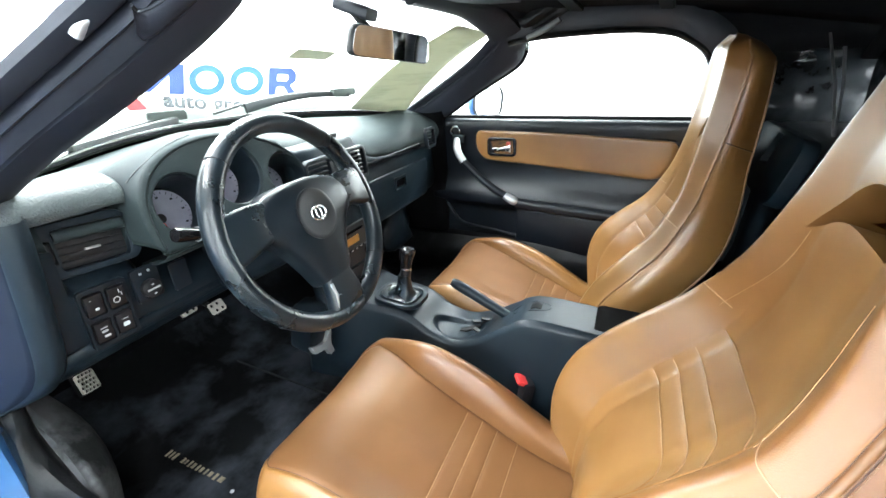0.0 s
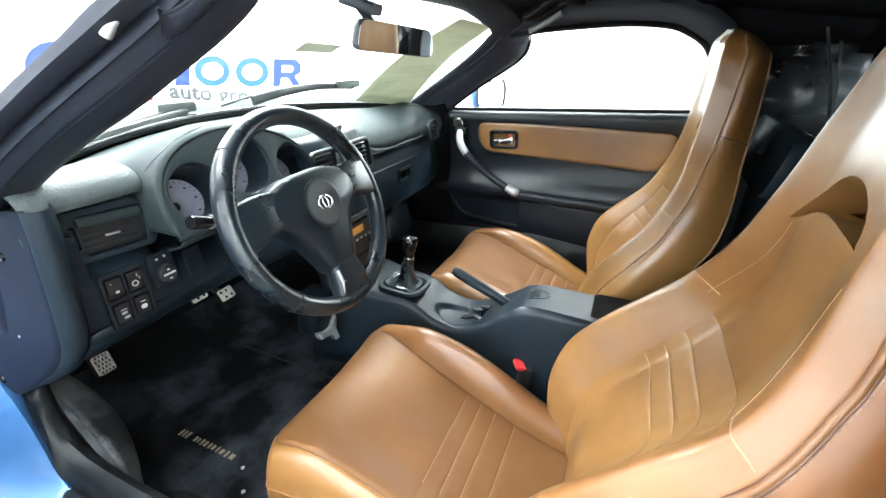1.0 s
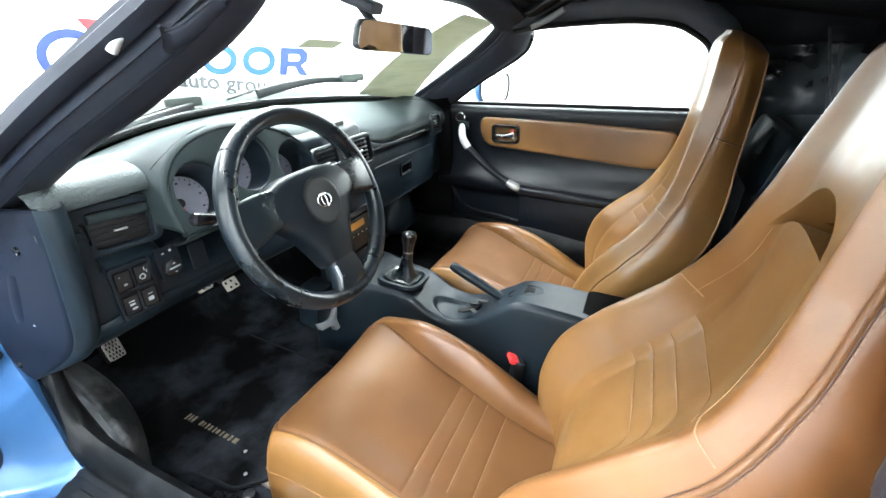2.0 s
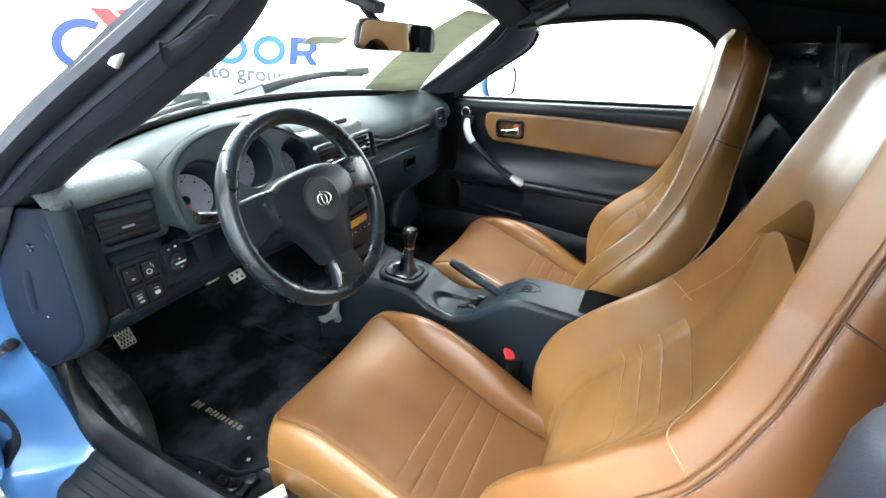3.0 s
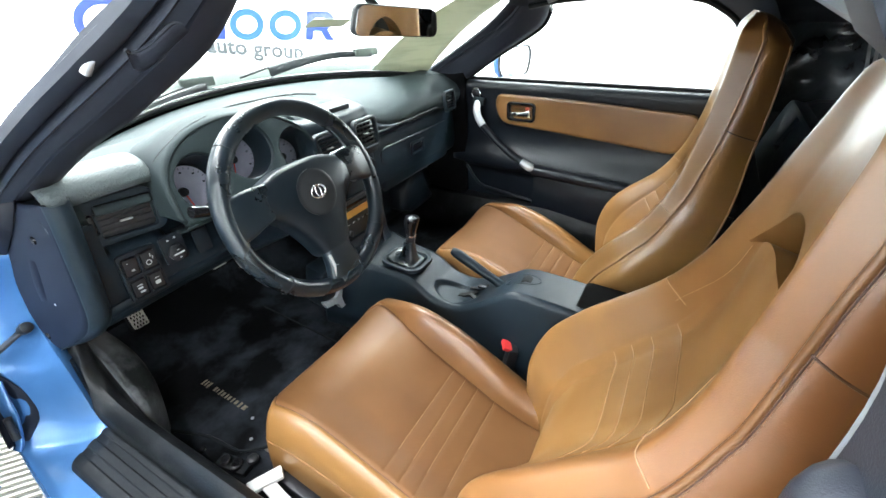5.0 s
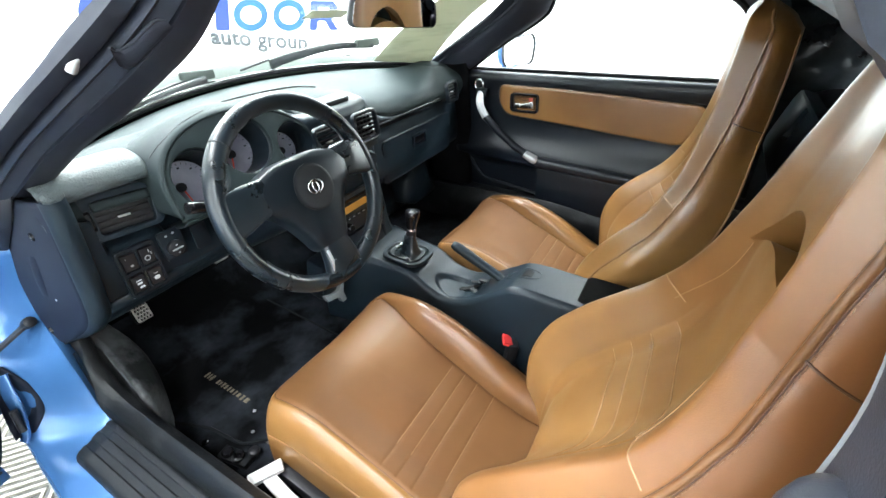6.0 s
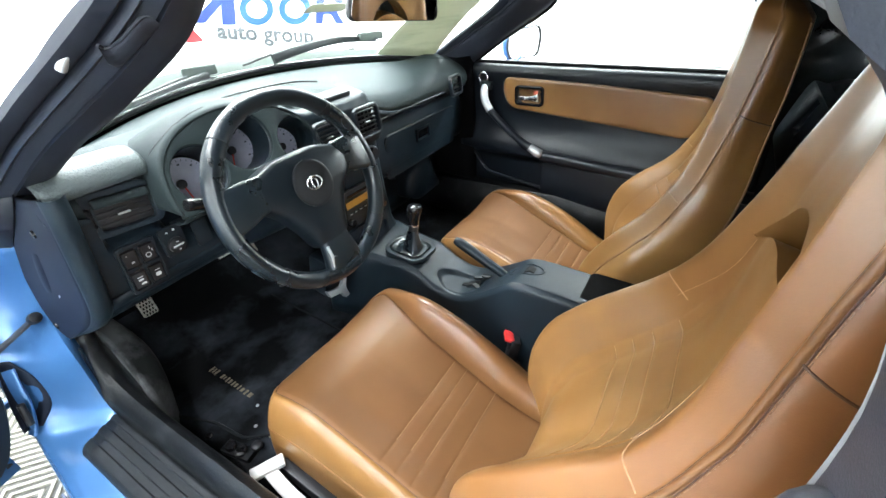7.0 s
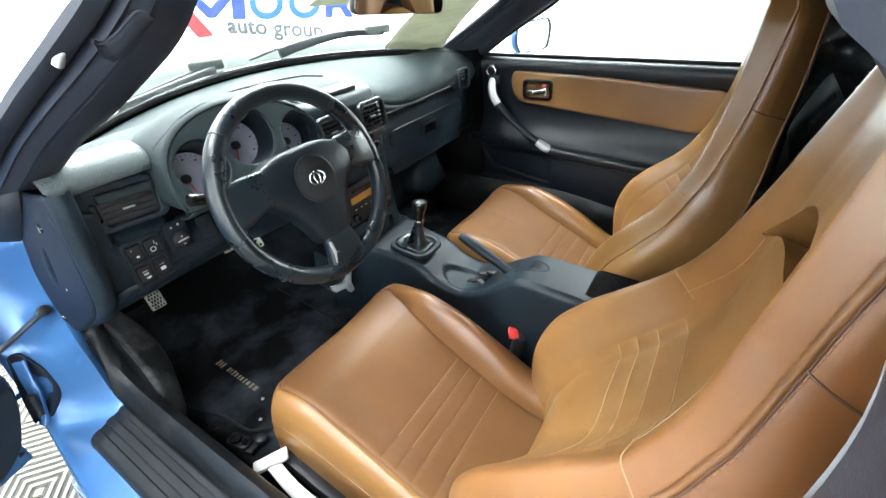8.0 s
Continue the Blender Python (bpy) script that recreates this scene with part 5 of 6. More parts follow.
# driver end: padded vent surround, vent, switch panel
bm = B()
rows = []
for x in np.linspace(-0.606, -0.455, 22):
    e = 1 - (abs(x + 0.53) / 0.0765) ** 6
    e = max(0.0, e)
    rows.append([V(x, y - 0.010 * e, z + 0.006 * e) for y, z in spline([(0.30, 0.796), (0.250, 0.812), (0.206, 0.806), (0.190, 0.789), (0.188, 0.772)], 14)])
grid(bm, rows)
part("vent_pad", bm, PATTERN, dash, "patterned grey pad above the side vent", solid=0.004)
VENT_FRAME = [(-0.070, 0.036), (0.036, 0.040), (0.050, 0.026), (0.056, -0.018), (0.046, -0.036), (-0.066, -0.036)]
VENT_OPEN = [(-0.0416, 0.028), (0.043, 0.027), (0.0375, -0.0275), (-0.0416, -0.0275)]
VENT_THUMB = [(-0.0545, 0.016), (-0.0445, 0.016), (-0.0445, -0.017), (-0.0545, -0.014)]
VL = basis((-0.512, 0.199, 0.732), (1, -0.11, -0.05), (0, 0.14, 1))
bm = B()
plate(bm, soften(VENT_FRAME, 0.012, 4), [soften(VENT_OPEN, 0.007, 3), soften(VENT_THUMB, 0.005, 3)], 0.012, VL, 0.003)
side_vent = part("side_air_vent", bm, CONSOLE, dash, "black slatted air vent with a thumb wheel")
bm = B()
plate(bm, [(x * 1.04, y * 1.04) for x, y in VENT_FRAME], [], 0.002, VL @ Matrix.Translation((0, 0, -0.016)))
part("duct", bm, SLOT, side_vent)
for k in range(4):
    bm = B()
    y = -0.0215 + 0.0095 * k
    section_path(bm, [VL @ V(x, y, -0.001 + 0.002 * math.cos(x * 30)) for x in np.linspace(-0.0415, 0.0385, 10)], rrect(0.0022, 0.010, 0.001, 2), (0, 0, 1))
    part("slat", bm, BLACK, side_vent)
bm = B()
grid(bm, [[VL @ V(x, y, h) for y, h in spline([(0.027, 0.006), (0.0255, 0.0135), (0.019, 0.0165), (0.0125, 0.0150), (0.0105, 0.0095)], 12)] for x in np.linspace(-0.0412, 0.0405, 16)])
part("flap", bm, DASH, side_vent, "dark grey upper flap", solid=0.002, angle=60)
bm = B()
rbox(bm, (0.018, 0.003, 0.006), VL @ Matrix.Translation((-0.004, -0.005, 0.011)), 0.001)
part("tab", bm, SILVER, side_vent)
bm = B()
rbox(bm, (0.0085, 0.026, 0.010), VL @ Matrix.Translation((-0.0495, 0.0, 0.006)), 0.003)
part("thumb_wheel", bm, BLACK, side_vent)
SW = basis((-0.530, 0.188, 0.632), (1, -0.01, -0.03), (0, 0.0, 1))
bm = B()
plate(bm, rrect(0.063, 0.090, 0.006), [rrect(0.0245, 0.034, 0.003, 3, sx * 0.0143, sy * 0.0205) for sx in (-1, 1) for sy in (-1, 1)], 0.006, SW, 0.002)
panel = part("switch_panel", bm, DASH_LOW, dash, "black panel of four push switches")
for sx in (-1, 1):
    for sy in (-1, 1):
        bm = B()
        rbox(bm, (0.022, 0.031, 0.010), SW @ Matrix.Translation((sx * 0.0143, sy * 0.0205, 0.002)) @ pose(0, 0, 0, 6, 0, 0), 0.002)
        sw = part("switch", bm, BLACK, panel)
        for dx, dy, w, h in (((0.001, -0.006, 0.005, 0.0035), (-0.005, 0.009, 0.002, 0.0015)) if (sx, sy) == (-1, 1) else ((0.0, 0.006, 0.009, 0.0014), (0.0, 0.0005, 0.008, 0.0035), (0.002, -0.0075, 0.008, 0.0035)) if (sx, sy) == (-1, -1) else ((0.0, -0.003, 0.009, 0.007), (0.0, 0.006, 0.008, 0.0008)) if sy < 0 else ((0.003, 0.008, 0.0012, 0.006), (0.006, 0.003, 0.0012, 0.005))):
            bm = B()
            plate(bm, rrect(w, h, min(w, h) * 0.3, 2), [], 0.0006, SW @ Matrix.Translation((sx * 0.0143 + dx, sy * 0.0205 + dy, 0.0072 + dy * 0.10)) @ pose(0, 0, 0, 6, 0, 0))
            part("symbol", bm, PRINT, sw)
bm = B()
lathe(bm, [(0.0048, 0), (0.0048, 0.0006), (0.0034, 0.0006), (0.0034, 0)], SW @ Matrix.Translation((0.0125, 0.0165, 0.0070)), 18, False)
part("ring_symbol", bm, PRINT, panel)
SW2 = basis((-0.4705, 0.186, 0.651), (1, 0.04, 0), (0, 0.02, 1))
bm = B()
plate(bm, rrect(0.041, 0.054, 0.005), [], 0.005, SW2, 0.002)
mp = part("mirror_switch", bm, DASH_LOW, dash, "black mirror adjuster with pale marks")
bm = B()
lathe(bm, [(0.0145, 0.0), (0.0145, 0.008), (0.012, 0.010), (0.002, 0.010)], SW2 @ Matrix.Translation((0, -0.008, 0.004)), 28)
part("knob", bm, BLACK, mp)
for dx, dy, w, h in ((0, -0.008, 0.020, 0.0028), (-0.007, 0.018, 0.004, 0.003), (0.006, 0.019, 0.004, 0.004), (0.0, -0.001, 0.004, 0.002), (0, -0.016, 0.004, 0.002)):
    bm = B()
    plate(bm, rrect(w, h, h * 0.3, 2), [], 0.0008, SW2 @ Matrix.Translation((dx, dy, 0.0145 if dy < 0.01 else 0.0055)))
    part("symbol", bm, PRINT, mp)
bm = B()
plate(bm, rrect(0.030, 0.048, 0.004), [], 0.004, basis((-0.418, 0.186, 0.641), (1, 0.03, 0), (0, 0.02, 1)), 0.0015)
part("blank_cover", bm, DASH_LOW, dash)
# knee panel below the column
bm = B()
grid(bm, [[V(x, y, z) for y, z in spline([(0.196, 0.600), (0.20, 0.585), (0.225, 0.565), (0.30, 0.55), (0.42, 0.545)], 12)] for x in np.linspace(-0.60, -0.12, 12)])
part("knee_panel", bm, CONSOLE, dash, solid=0.006)
bm = B()
rbox(bm, (0.05, 0.02, 0.014), Matrix.Translation((-0.385, 0.24, 0.555)), 0.004)
part("bonnet_release", bm, BLACK, dash)

# centre stack
bm = B()
rows = []
for x, e in ((-0.118, 0), (-0.110, 0.7), (-0.098, 1.0), (-0.04, 1.1), (0.0, 1.12), (0.04, 1.1), (0.098, 1.0), (0.112, 0.7), (0.122, 0)):
    rows.append([V(-0.022 + x, y - 0.03 * e + 0.03, z) for y, z in spline([(0.30, 0.798), (0.22, 0.793), (0.185, 0.786), (0.166, 0.774), (0.160, 0.70), (0.156, 0.60), (0.150, 0.52), (0.140, 0.44), (0.13, 0.40), (0.18, 0.34)], 40)])
grid(bm, rows)
stack = part("centre_panel", bm, CONSOLE, dash, "dark centre stack with vents and stereo", angle=50, solid=0.004)
for x in (-0.088, 0.044):
    vent(dash, basis((x, 0.149, 0.724), (1, 0, 0), (0, 0.10, 1)), 0.074, 0.062, 6, cross=5 if x > 0 else 0)
bm = B()
rbox(bm, (0.085, 0.045, 0.014), pose(0.0, 0.205, 0.794, 6, 0, 0), 0.005)
part("clock_pod", bm, BLACK, dash, "small black clock pod")
RD = basis((-0.030, 0.143, 0.535), (1, 0, 0), (0, 0.05, 1))
bm = B()
plate(bm, rrect(0.165, 0.100, 0.006), [], 0.010, RD, 0.002)
radio = part("stereo", bm, BLACK, dash, "black car stereo with amber display")
bm = B()
plate(bm, rrect(0.10, 0.018, 0.002, 2), [], 0.001, RD @ Matrix.Translation((-0.014, 0.014, 0.0102)))
part("display", bm, AMBER, radio, "amber display")
for k in range(7):
    bm = B()
    rbox(bm, (0.014, 0.007, 0.004), RD @ Matrix.Translation((-0.055 + 0.0185 * k, -0.010, 0.010)), 0.001, 1)
    part("button", bm, DASH_LOW, radio)
    bm = B()
    plate(bm, rrect(0.008, 0.002, 0.0006, 1), [], 0.0004, RD @ Matrix.Translation((-0.055 + 0.0185 * k, -0.010, 0.0122)))
    part("symbol", bm, PRINT, radio)
for x in (-0.062, 0.062):
    bm = B()
    lathe(bm, [(0.010, 0), (0.0095, 0.012), (0.008, 0.014), (0.001, 0.014)], RD @ Matrix.Translation((x, -0.030, 0.010)), 20)
    part("dial_knob", bm, GLOSS_BLACK, radio)
bm = B()
plate(bm, rrect(0.11, 0.006, 0.002, 2), [], 0.003, RD @ Matrix.Translation((0, 0.036, 0.010)))
part("slot", bm, GLOSS_BLACK, radio)
bm = B()
plate(bm, rrect(0.16, 0.085, 0.006), [rrect(0.14, 0.05, 0.008, 4, 0, -0.008)], 0.010, RD @ Matrix.Translation((0, -0.098, 0.0)), 0.002)
part("storage_bin", bm, DASH_LOW, dash)
# heater knobs beside the stack
for x in (-0.085, -0.02, 0.045):
    m = basis((x, 0.150, 0.640), (1, 0, 0), (0, 0.05, 1))
    bm = B()
    lathe(bm, [(0.021, 0), (0.021, 0.004), (0.019, 0.006), (0.017, 0.004), (0.017, 0.0)], m, 28)
    ring = part("knob_ring", bm, SILVER, dash, "thin silver ring")
    bm = B()
    lathe(bm, [(0.0165, 0), (0.016, 0.014), (0.014, 0.016), (0.001, 0.016)], m, 24)
    part("heater_knob", bm, BLACK, ring)
bm = B()
rbox(bm, (0.05, 0.02, 0.016), Matrix.Translation((0.055, 0.150, 0.679)), 0.003)
part("hazard_switch", bm, BLACK, dash)
# passenger side: groove, glove box, side vent
bm = B()
tube(bm, [(x, 0.1775, 0.702 - 0.004 * x) for x in np.linspace(0.13, 0.46, 16)], 0.0022, 6)
part("trim_line", bm, BLACK, dash)
GB = basis((0.37, 0.2095, 0.592), (1, 0, 0), (0, -0.03, 1))
# lid toned like the lower face: the shade under the roll is in its colour
bm = B()
lid = soften([(-0.195, 0.044), (0.205, 0.038), (0.200, -0.085), (-0.205, -0.085)], 0.022)
plate(bm, lid, [], 0.004, GB, 0.002)
glove = part("glove_box", bm, CONSOLE, dash, "glove box lid, darkened to hold its shade")
bm = B()
tube(bm, [GB @ V(x * 1.006, y * 1.02, 0.0015) for x, y in lid + lid[:1]], 0.0022, 6)
part("lid_gap", bm, BLACK, dash)
bm = B()
plate(bm, rrect(0.078, 0.044, 0.006), [rrect(0.064, 0.030, 0.004)], 0.007, GB @ Matrix.Translation((-0.005, 0.0, 0.003)), 0.002)
part("latch_bezel", bm, CONSOLE, glove)
bm = B()
rbox(bm, (0.058, 0.022, 0.006), GB @ Matrix.Translation((-0.005, 0.001, 0.004)), 0.003)
part("latch", bm, GLOSS_BLACK, glove)
vent(dash, basis((0.534, 0.176, 0.708), (1, 0.06, 0), (0, 0.10, 1)), 0.060, 0.050, 5)
# raised lid outline on the dash top
bm = B()
tube(bm, spline([(-0.215, 0.30, 0.8145), (-0.20, 0.355, 0.8165), (-0.16, 0.375, 0.818), (-0.05, 0.365, 0.8175), (0.02, 0.345, 0.815), (0.06, 0.31, 0.809)], 40), 0.0022, 6)
part("lid_gap", bm, BLACK, dash)
# passenger footwell moulding
bm = B()
grid(bm, [[V(x, y, z) for y, z in spline([(0.33, 0.50), (0.36, 0.42), (0.34, 0.36), (0.38, 0.28)], 10)] for x in np.linspace(0.10, 0.66, 8)])
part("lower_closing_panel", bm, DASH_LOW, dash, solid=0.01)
bm = B()
hump = soften([(0.35, 0.345), (0.37, 0.43), (0.43, 0.478), (0.50, 0.470), (0.52, 0.41), (0.572, 0.320), (0.42, 0.312)], 0.024, 5)
hx, hz = 0.46, 0.38
grid(bm, [[V(hx + (x - hx) * q, y, hz + (z - hz) * q) for x, z in hump] for q, y in ((1.0, 0.36), (1.0, 0.30), (0.97, 0.285), (0.9, 0.278), (0.6, 0.272), (0.1, 0.270))], around=True, ends=True)
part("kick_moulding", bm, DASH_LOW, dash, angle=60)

# ---------------------------------------------------------------- steering wheel and column
WC = V(-0.288, 0.016, 0.703)
WM = basis(WC, (1, 0, 0), (0, math.sin(radians(20)), math.cos(radians(20))))
wheel = thing("steering_wheel", "black leather three-spoke steering wheel, worn shiny", "steering wheel", WC)
RW = 0.1685
bm = B()
rows = []
for k in range(72):
    a = 2 * math.pi * k / 72
    c = V(math.cos(a) * RW, math.sin(a) * RW, 0)
    rad = c.normalized()
    g = 0.0168 + 0.0012 * max(groove(a, radians(35), 0.3), groove(a, radians(145), 0.3))
    rows.append([WM @ (c + rad * math.cos(b) * g * 0.93 + V(0, 0, 1) * math.sin(b) * g * 1.06) for b in (2 * math.pi * j / 16 for j in range(16))])
rows.append(rows[0])
grid(bm, rows, around=True)
bmesh.ops.remove_doubles(bm, verts=bm.verts, dist=1e-6)
rim = part("rim", bm, WHEEL_LEATHER, wheel)
for a in (48, 132, 222, 318):
    bm = B()
    c = V(math.cos(radians(a)), math.sin(radians(a)), 0)
    tube(bm, [WM @ (c * (RW + 0.0162 * math.cos(q)) + V(0, 0, 0.0184 * math.sin(q))) for q in np.linspace(0, 2 * math.pi, 22)], 0.0011, 5)
    part("rim_seam", bm, BLACK, rim)
# hub cover
hub_shape = soften([(-0.118, 0.006), (-0.112, 0.048), (-0.05, 0.070), (0.05, 0.070), (0.112, 0.048), (0.118, 0.006), (0.078, -0.018), (0.048, -0.07), (0.034, -0.112), (-0.034, -0.112), (-0.048, -0.07), (-0.078, -0.018)], 0.026, 5)
bm = B()
rows = []
for q, h in ((1.0, -0.02), (1.0, 0.002), (0.98, 0.010), (0.95, 0.015), (0.88, 0.019), (0.7, 0.023), (0.4, 0.026), (0.1, 0.027)):
    rows.append([WM @ V(x * q, y * q, h) for x, y in hub_shape])
grid(bm, rows, around=True, ends=True)
hub = part("hub_cover", bm, HUB, wheel, "matt black airbag cover", angle=60)
for s in (-1, 1):
    bm = B()
    section_path(bm, [WM @ V(s * x, y, h) for x, y, h in spline([(0.085, 0.028, 0.008), (0.12, 0.026, 0.009), (0.145, 0.022, 0.006), (0.165, 0.02, 0.002)], 10)], lambda q: rrect(0.022 + 0.004 * q, 0.060 + 0.018 * q, 0.009, 4), WM.to_3x3() @ V(0, 1, 0))
    part("spoke", bm, WHEEL_LEATHER, wheel)
    bm = B()
    tube(bm, [WM @ V(s * x, y, h) for x, y, h in spline([(0.100, 0.056, 0.014), (0.115, 0.050, 0.0165), (0.122, 0.028, 0.0175), (0.118, 0.004, 0.0155)], 14)], 0.0006, 6)
    part("spoke_trim", bm, STEEL, wheel, "thin silver spoke edge")
bm = B()
section_path(bm, [WM @ V(0, y, h) for y, h in ((-0.09, 0.004), (-0.13, 0.006), (-0.165, 0.0))], lambda q: rrect(0.060 + 0.03 * q, 0.026, 0.010, 3), WM.to_3x3() @ V(0, 0, 1))
low = part("spoke", bm, WHEEL_LEATHER, wheel)
bm = B()
section_path(bm, [WM @ V(x, y, h) for x, y, h in ((-0.024, -0.108, 0.014), (-0.026, -0.13, 0.016), (-0.030, -0.150, 0.012))], rrect(0.014, 0.006, 0.002, 2), WM.to_3x3() @ V(0, 0, 1))
part("inlay", bm, SILVER, low, "silver spoke inlay")
bm = B()
lathe(bm, [(0.043, 0.018), (0.043, 0.0275), (0.040, 0.0290), (0.036, 0.0282), (0.001, 0.0295)], WM @ Matrix.Translation((0, 0.008, 0)), 40)
pad = part("emblem_disc", bm, BLACK, hub)
for rx, ry, dy in ((0.0165, 0.0115, 0.0), (0.0058, 0.0100, 0.0)):
    bm = B()
    n = 36
    grid(bm, [[WM @ V((rx + 0.0014 * math.cos(b)) * math.cos(a), 0.008 + dy + (ry + 0.0014 * math.cos(b)) * math.sin(a), 0.0302 + 0.0012 * math.sin(b)) for b in (2 * math.pi * j / 6 for j in range(6))] for a in (2 * math.pi * k / n for k in range(n + 1))], around=True)
    part("oval_ring", bm, CHROME, pad, "chrome oval ring")
column = thing("steering_column", "black steering column shroud with two stalks", "steering column", (-0.288, 0.12, 0.66))
bm = B()
section_path(bm, [WM @ V(0, -0.005, h) for h in (-0.03, -0.08, -0.14, -0.20)], lambda q: rrect(0.095 + 0.03 * q, 0.085 + 0.05 * q, 0.025, 4), WM.to_3x3() @ V(0, 1, 0))
part("shroud", bm, DASH_LOW, column)
for s, z0, tip in ((-1, 0.03, V(-0.468, 0.088, 0.738)), (1, 0.03, V(-0.127, 0.062, 0.738))):
    root = WM @ V(s * 0.05, 0.02, -0.075) if s < 0 else V(-0.235, 0.088, 0.729)
    bm = B()
    tube(bm, [root, root.lerp(tip, 0.5), root.lerp(tip, 0.8)], [0.007, 0.006, 0.006], 10)
    # the right stalk's reflection is put into a pale base colour
    st = part("stalk", bm, BLACK if s < 0 else STALK_REFLECTING, column)
    bm = B()
    d = (tip - root)
    tube(bm, [root + d * q for q in (0.66, 0.70, 0.92, 0.98, 1.0)], [0.007, 0.0095, 0.0105, 0.0105, 0.0095], 14)
    kn = part("stalk_knob", bm, GLOSS_BLACK if s < 0 else STALK_REFLECTING, st)
    for q in ((0.74,) if s < 0 else (0.72, 0.985)):
        bm = B()
        tube(bm, [root + d * (q - 0.006), root + d * (q + 0.006)], 0.0110, 14)
        part("band", bm, SILVER, kn)
bm = B()
rbox(bm, (0.060, 0.06, 0.12), pose(-0.165, 0.185, 0.385, 14, 0, 0), 0.012)
part("lower_shroud", bm, DASH_LOW, column)
bm = B()
plate(bm, soften([(-0.040, 0.016), (-0.010, 0.004), (0.010, 0.004), (0.034, 0.026), (0.036, 0.018), (0.022, -0.008), (0.024, -0.034), (0.008, -0.034), (0.002, -0.014), (-0.034, -0.006)], 0.004, 3), [], 0.012, basis((-0.158, 0.165, 0.330), (1, 0, 0), (0, 0.2, 1)), 0.002)
part("tilt_lever", bm, LATCH_GREY, column, "silver column tilt lever")

# ---------------------------------------------------------------- centre console
console = thing("centre_console", "dark grey centre console running between the seats", "console", (0, -0.1, 0.2))
bm = B()
rows = []
SHAPE = [(0.24, 0.40, 0.11, 0.06), (0.14, 0.412, 0.10, 0.07), (0.07, 0.402, 0.085, 0.07), (-0.02, 0.390, 0.078, 0.065), (-0.08, 0.354, 0.078, 0.06), (-0.14, 0.342, 0.078, 0.06), (-0.20, 0.362, 0.078, 0.06), (-0.26, 0.404, 0.076, 0.06), (-0.31, 0.432, 0.076, 0.06), (-0.40, 0.430, 0.078, 0.06), (-0.46, 0.424, 0.078, 0.06), (-0.56, 0.412, 0.078, 0.06), (-0.75, 0.40, 0.078, 0.06)]
CX = 0.012


def recess(x, y):
    """Depth of the oval tray sunk into the top."""
    r = math.hypot((x + 0.004) / 0.041, (y + 0.134) / 0.066)
    return 0.011 * (1 - step(0.86, 1.0, r))


for y, z, w, flat in spline(SHAPE, 170):
    row = [(-w - 0.035, 0.19), (-w - 0.028, 0.26), (-w - 0.010, z - 0.08), (-w - 0.003, z - 0.03), (-w, z - 0.012), (-w + 0.003, z - 0.004), (-w + 0.010, z)]
    mid = [(q * (w - 0.012), z + 0.002) for q in np.linspace(-1, 1, 41)]
    far = 1 - 0.34 * step(-0.16, -0.30, y)      # narrower beside the passenger seat
    rows.append([V(CX + x * (far if x > 0 else 1), y, zz - (recess(CX + x, y) if zz >= z else 0)) for x, zz in row + mid + [(-a, b) for a, b in row[::-1]]])
grid(bm, rows)
part("shell", bm, CONSOLE, console, angle=60, solid=0.004)
# open bin at the rear, its shaded hollow put in as a flat black plate
bm = B()
plate(bm, soften([(-0.055, -0.07), (0.055, -0.07), (0.055, 0.055), (-0.045, 0.075)], 0.016), [], 0.003, basis((0.012, -0.497, 0.4225), (1, 0, 0), (0, 1, 0.05)))
part("rear_bin", bm, surface("bin_shade", (0.003, 0.003, 0.003), (0.005, 0.005, 0.005), 0.9, spec=0.05), console, "flat black plate for the shaded bin opening")


def console_top(x, y):
    return float(np.interp(-y, [-p[0] for p in SHAPE], [p[1] for p in SHAPE])) + 0.0025 - recess(x, y)


# slot openings: their dark hollows laid on the shell as thin black sheets
for y0, y1, w, x0, lean in ((-0.272, -0.338, 0.014, 0.008, 0.0), (-0.134, -0.205, 0.010, 0.004, 0.020)):
    bm = B()
    rows = []
    for q in np.linspace(0, 1, 16):
        y, xc = y0 + (y1 - y0) * q, x0 + lean * q
        rows.append([V(xc + w * k * (0.45 + 0.55 * math.sin(math.pi * (0.1 + 0.8 * q))) + 0.002 * math.sin(q * 21), y, console_top(xc, y) + 0.0015) for k in (-1, -0.5, 0, 0.5, 1)])
    grid(bm, rows)
    part("brake_slot_shade", bm, SLOT, console, solid=0.002)
bm = B()
ringp = [V(0.008 + 0.021 * math.cos(a), -0.305 + 0.042 * math.sin(a), 0) for a in np.linspace(0, 2 * math.pi, 30)]
tube(bm, [V(p.x, p.y, console_top(p.x, p.y) + 0.001) for p in ringp], 0.0022, 6)
part("slot_rim", bm, CONSOLE, console)
# torn gaiter scraps round the lever foot
for k, (x, y, r) in enumerate(((0.022, -0.196, 24), (-0.012, -0.186, -18), (0.026, -0.172, 40))):
    bm = B()
    rbox(bm, (0.012, 0.030, 0.005), Matrix.Translation((x, y, console_top(x, y) + 0.003)) @ pose(0, 0, 0, 14, 0, r), 0.002)
    part("gaiter_scrap", bm, BLACK, console)

gear = thing("gear_lever", "black gear lever with glossy knob and leather boot", "gear lever", (0, 0.02, 0.40))
bm = B()
GM = basis((-0.004, 0.020, 0.404), (1, 0, 0), (0, 1, 0.07))
plate(bm, rrect(0.104, 0.125, 0.035, 6), [rrect(0.082, 0.102, 0.028, 6)], 0.010, GM, 0.003)
part("surround", bm, CONSOLE, gear, "raised grey boot surround")
bm = B()
rows = []
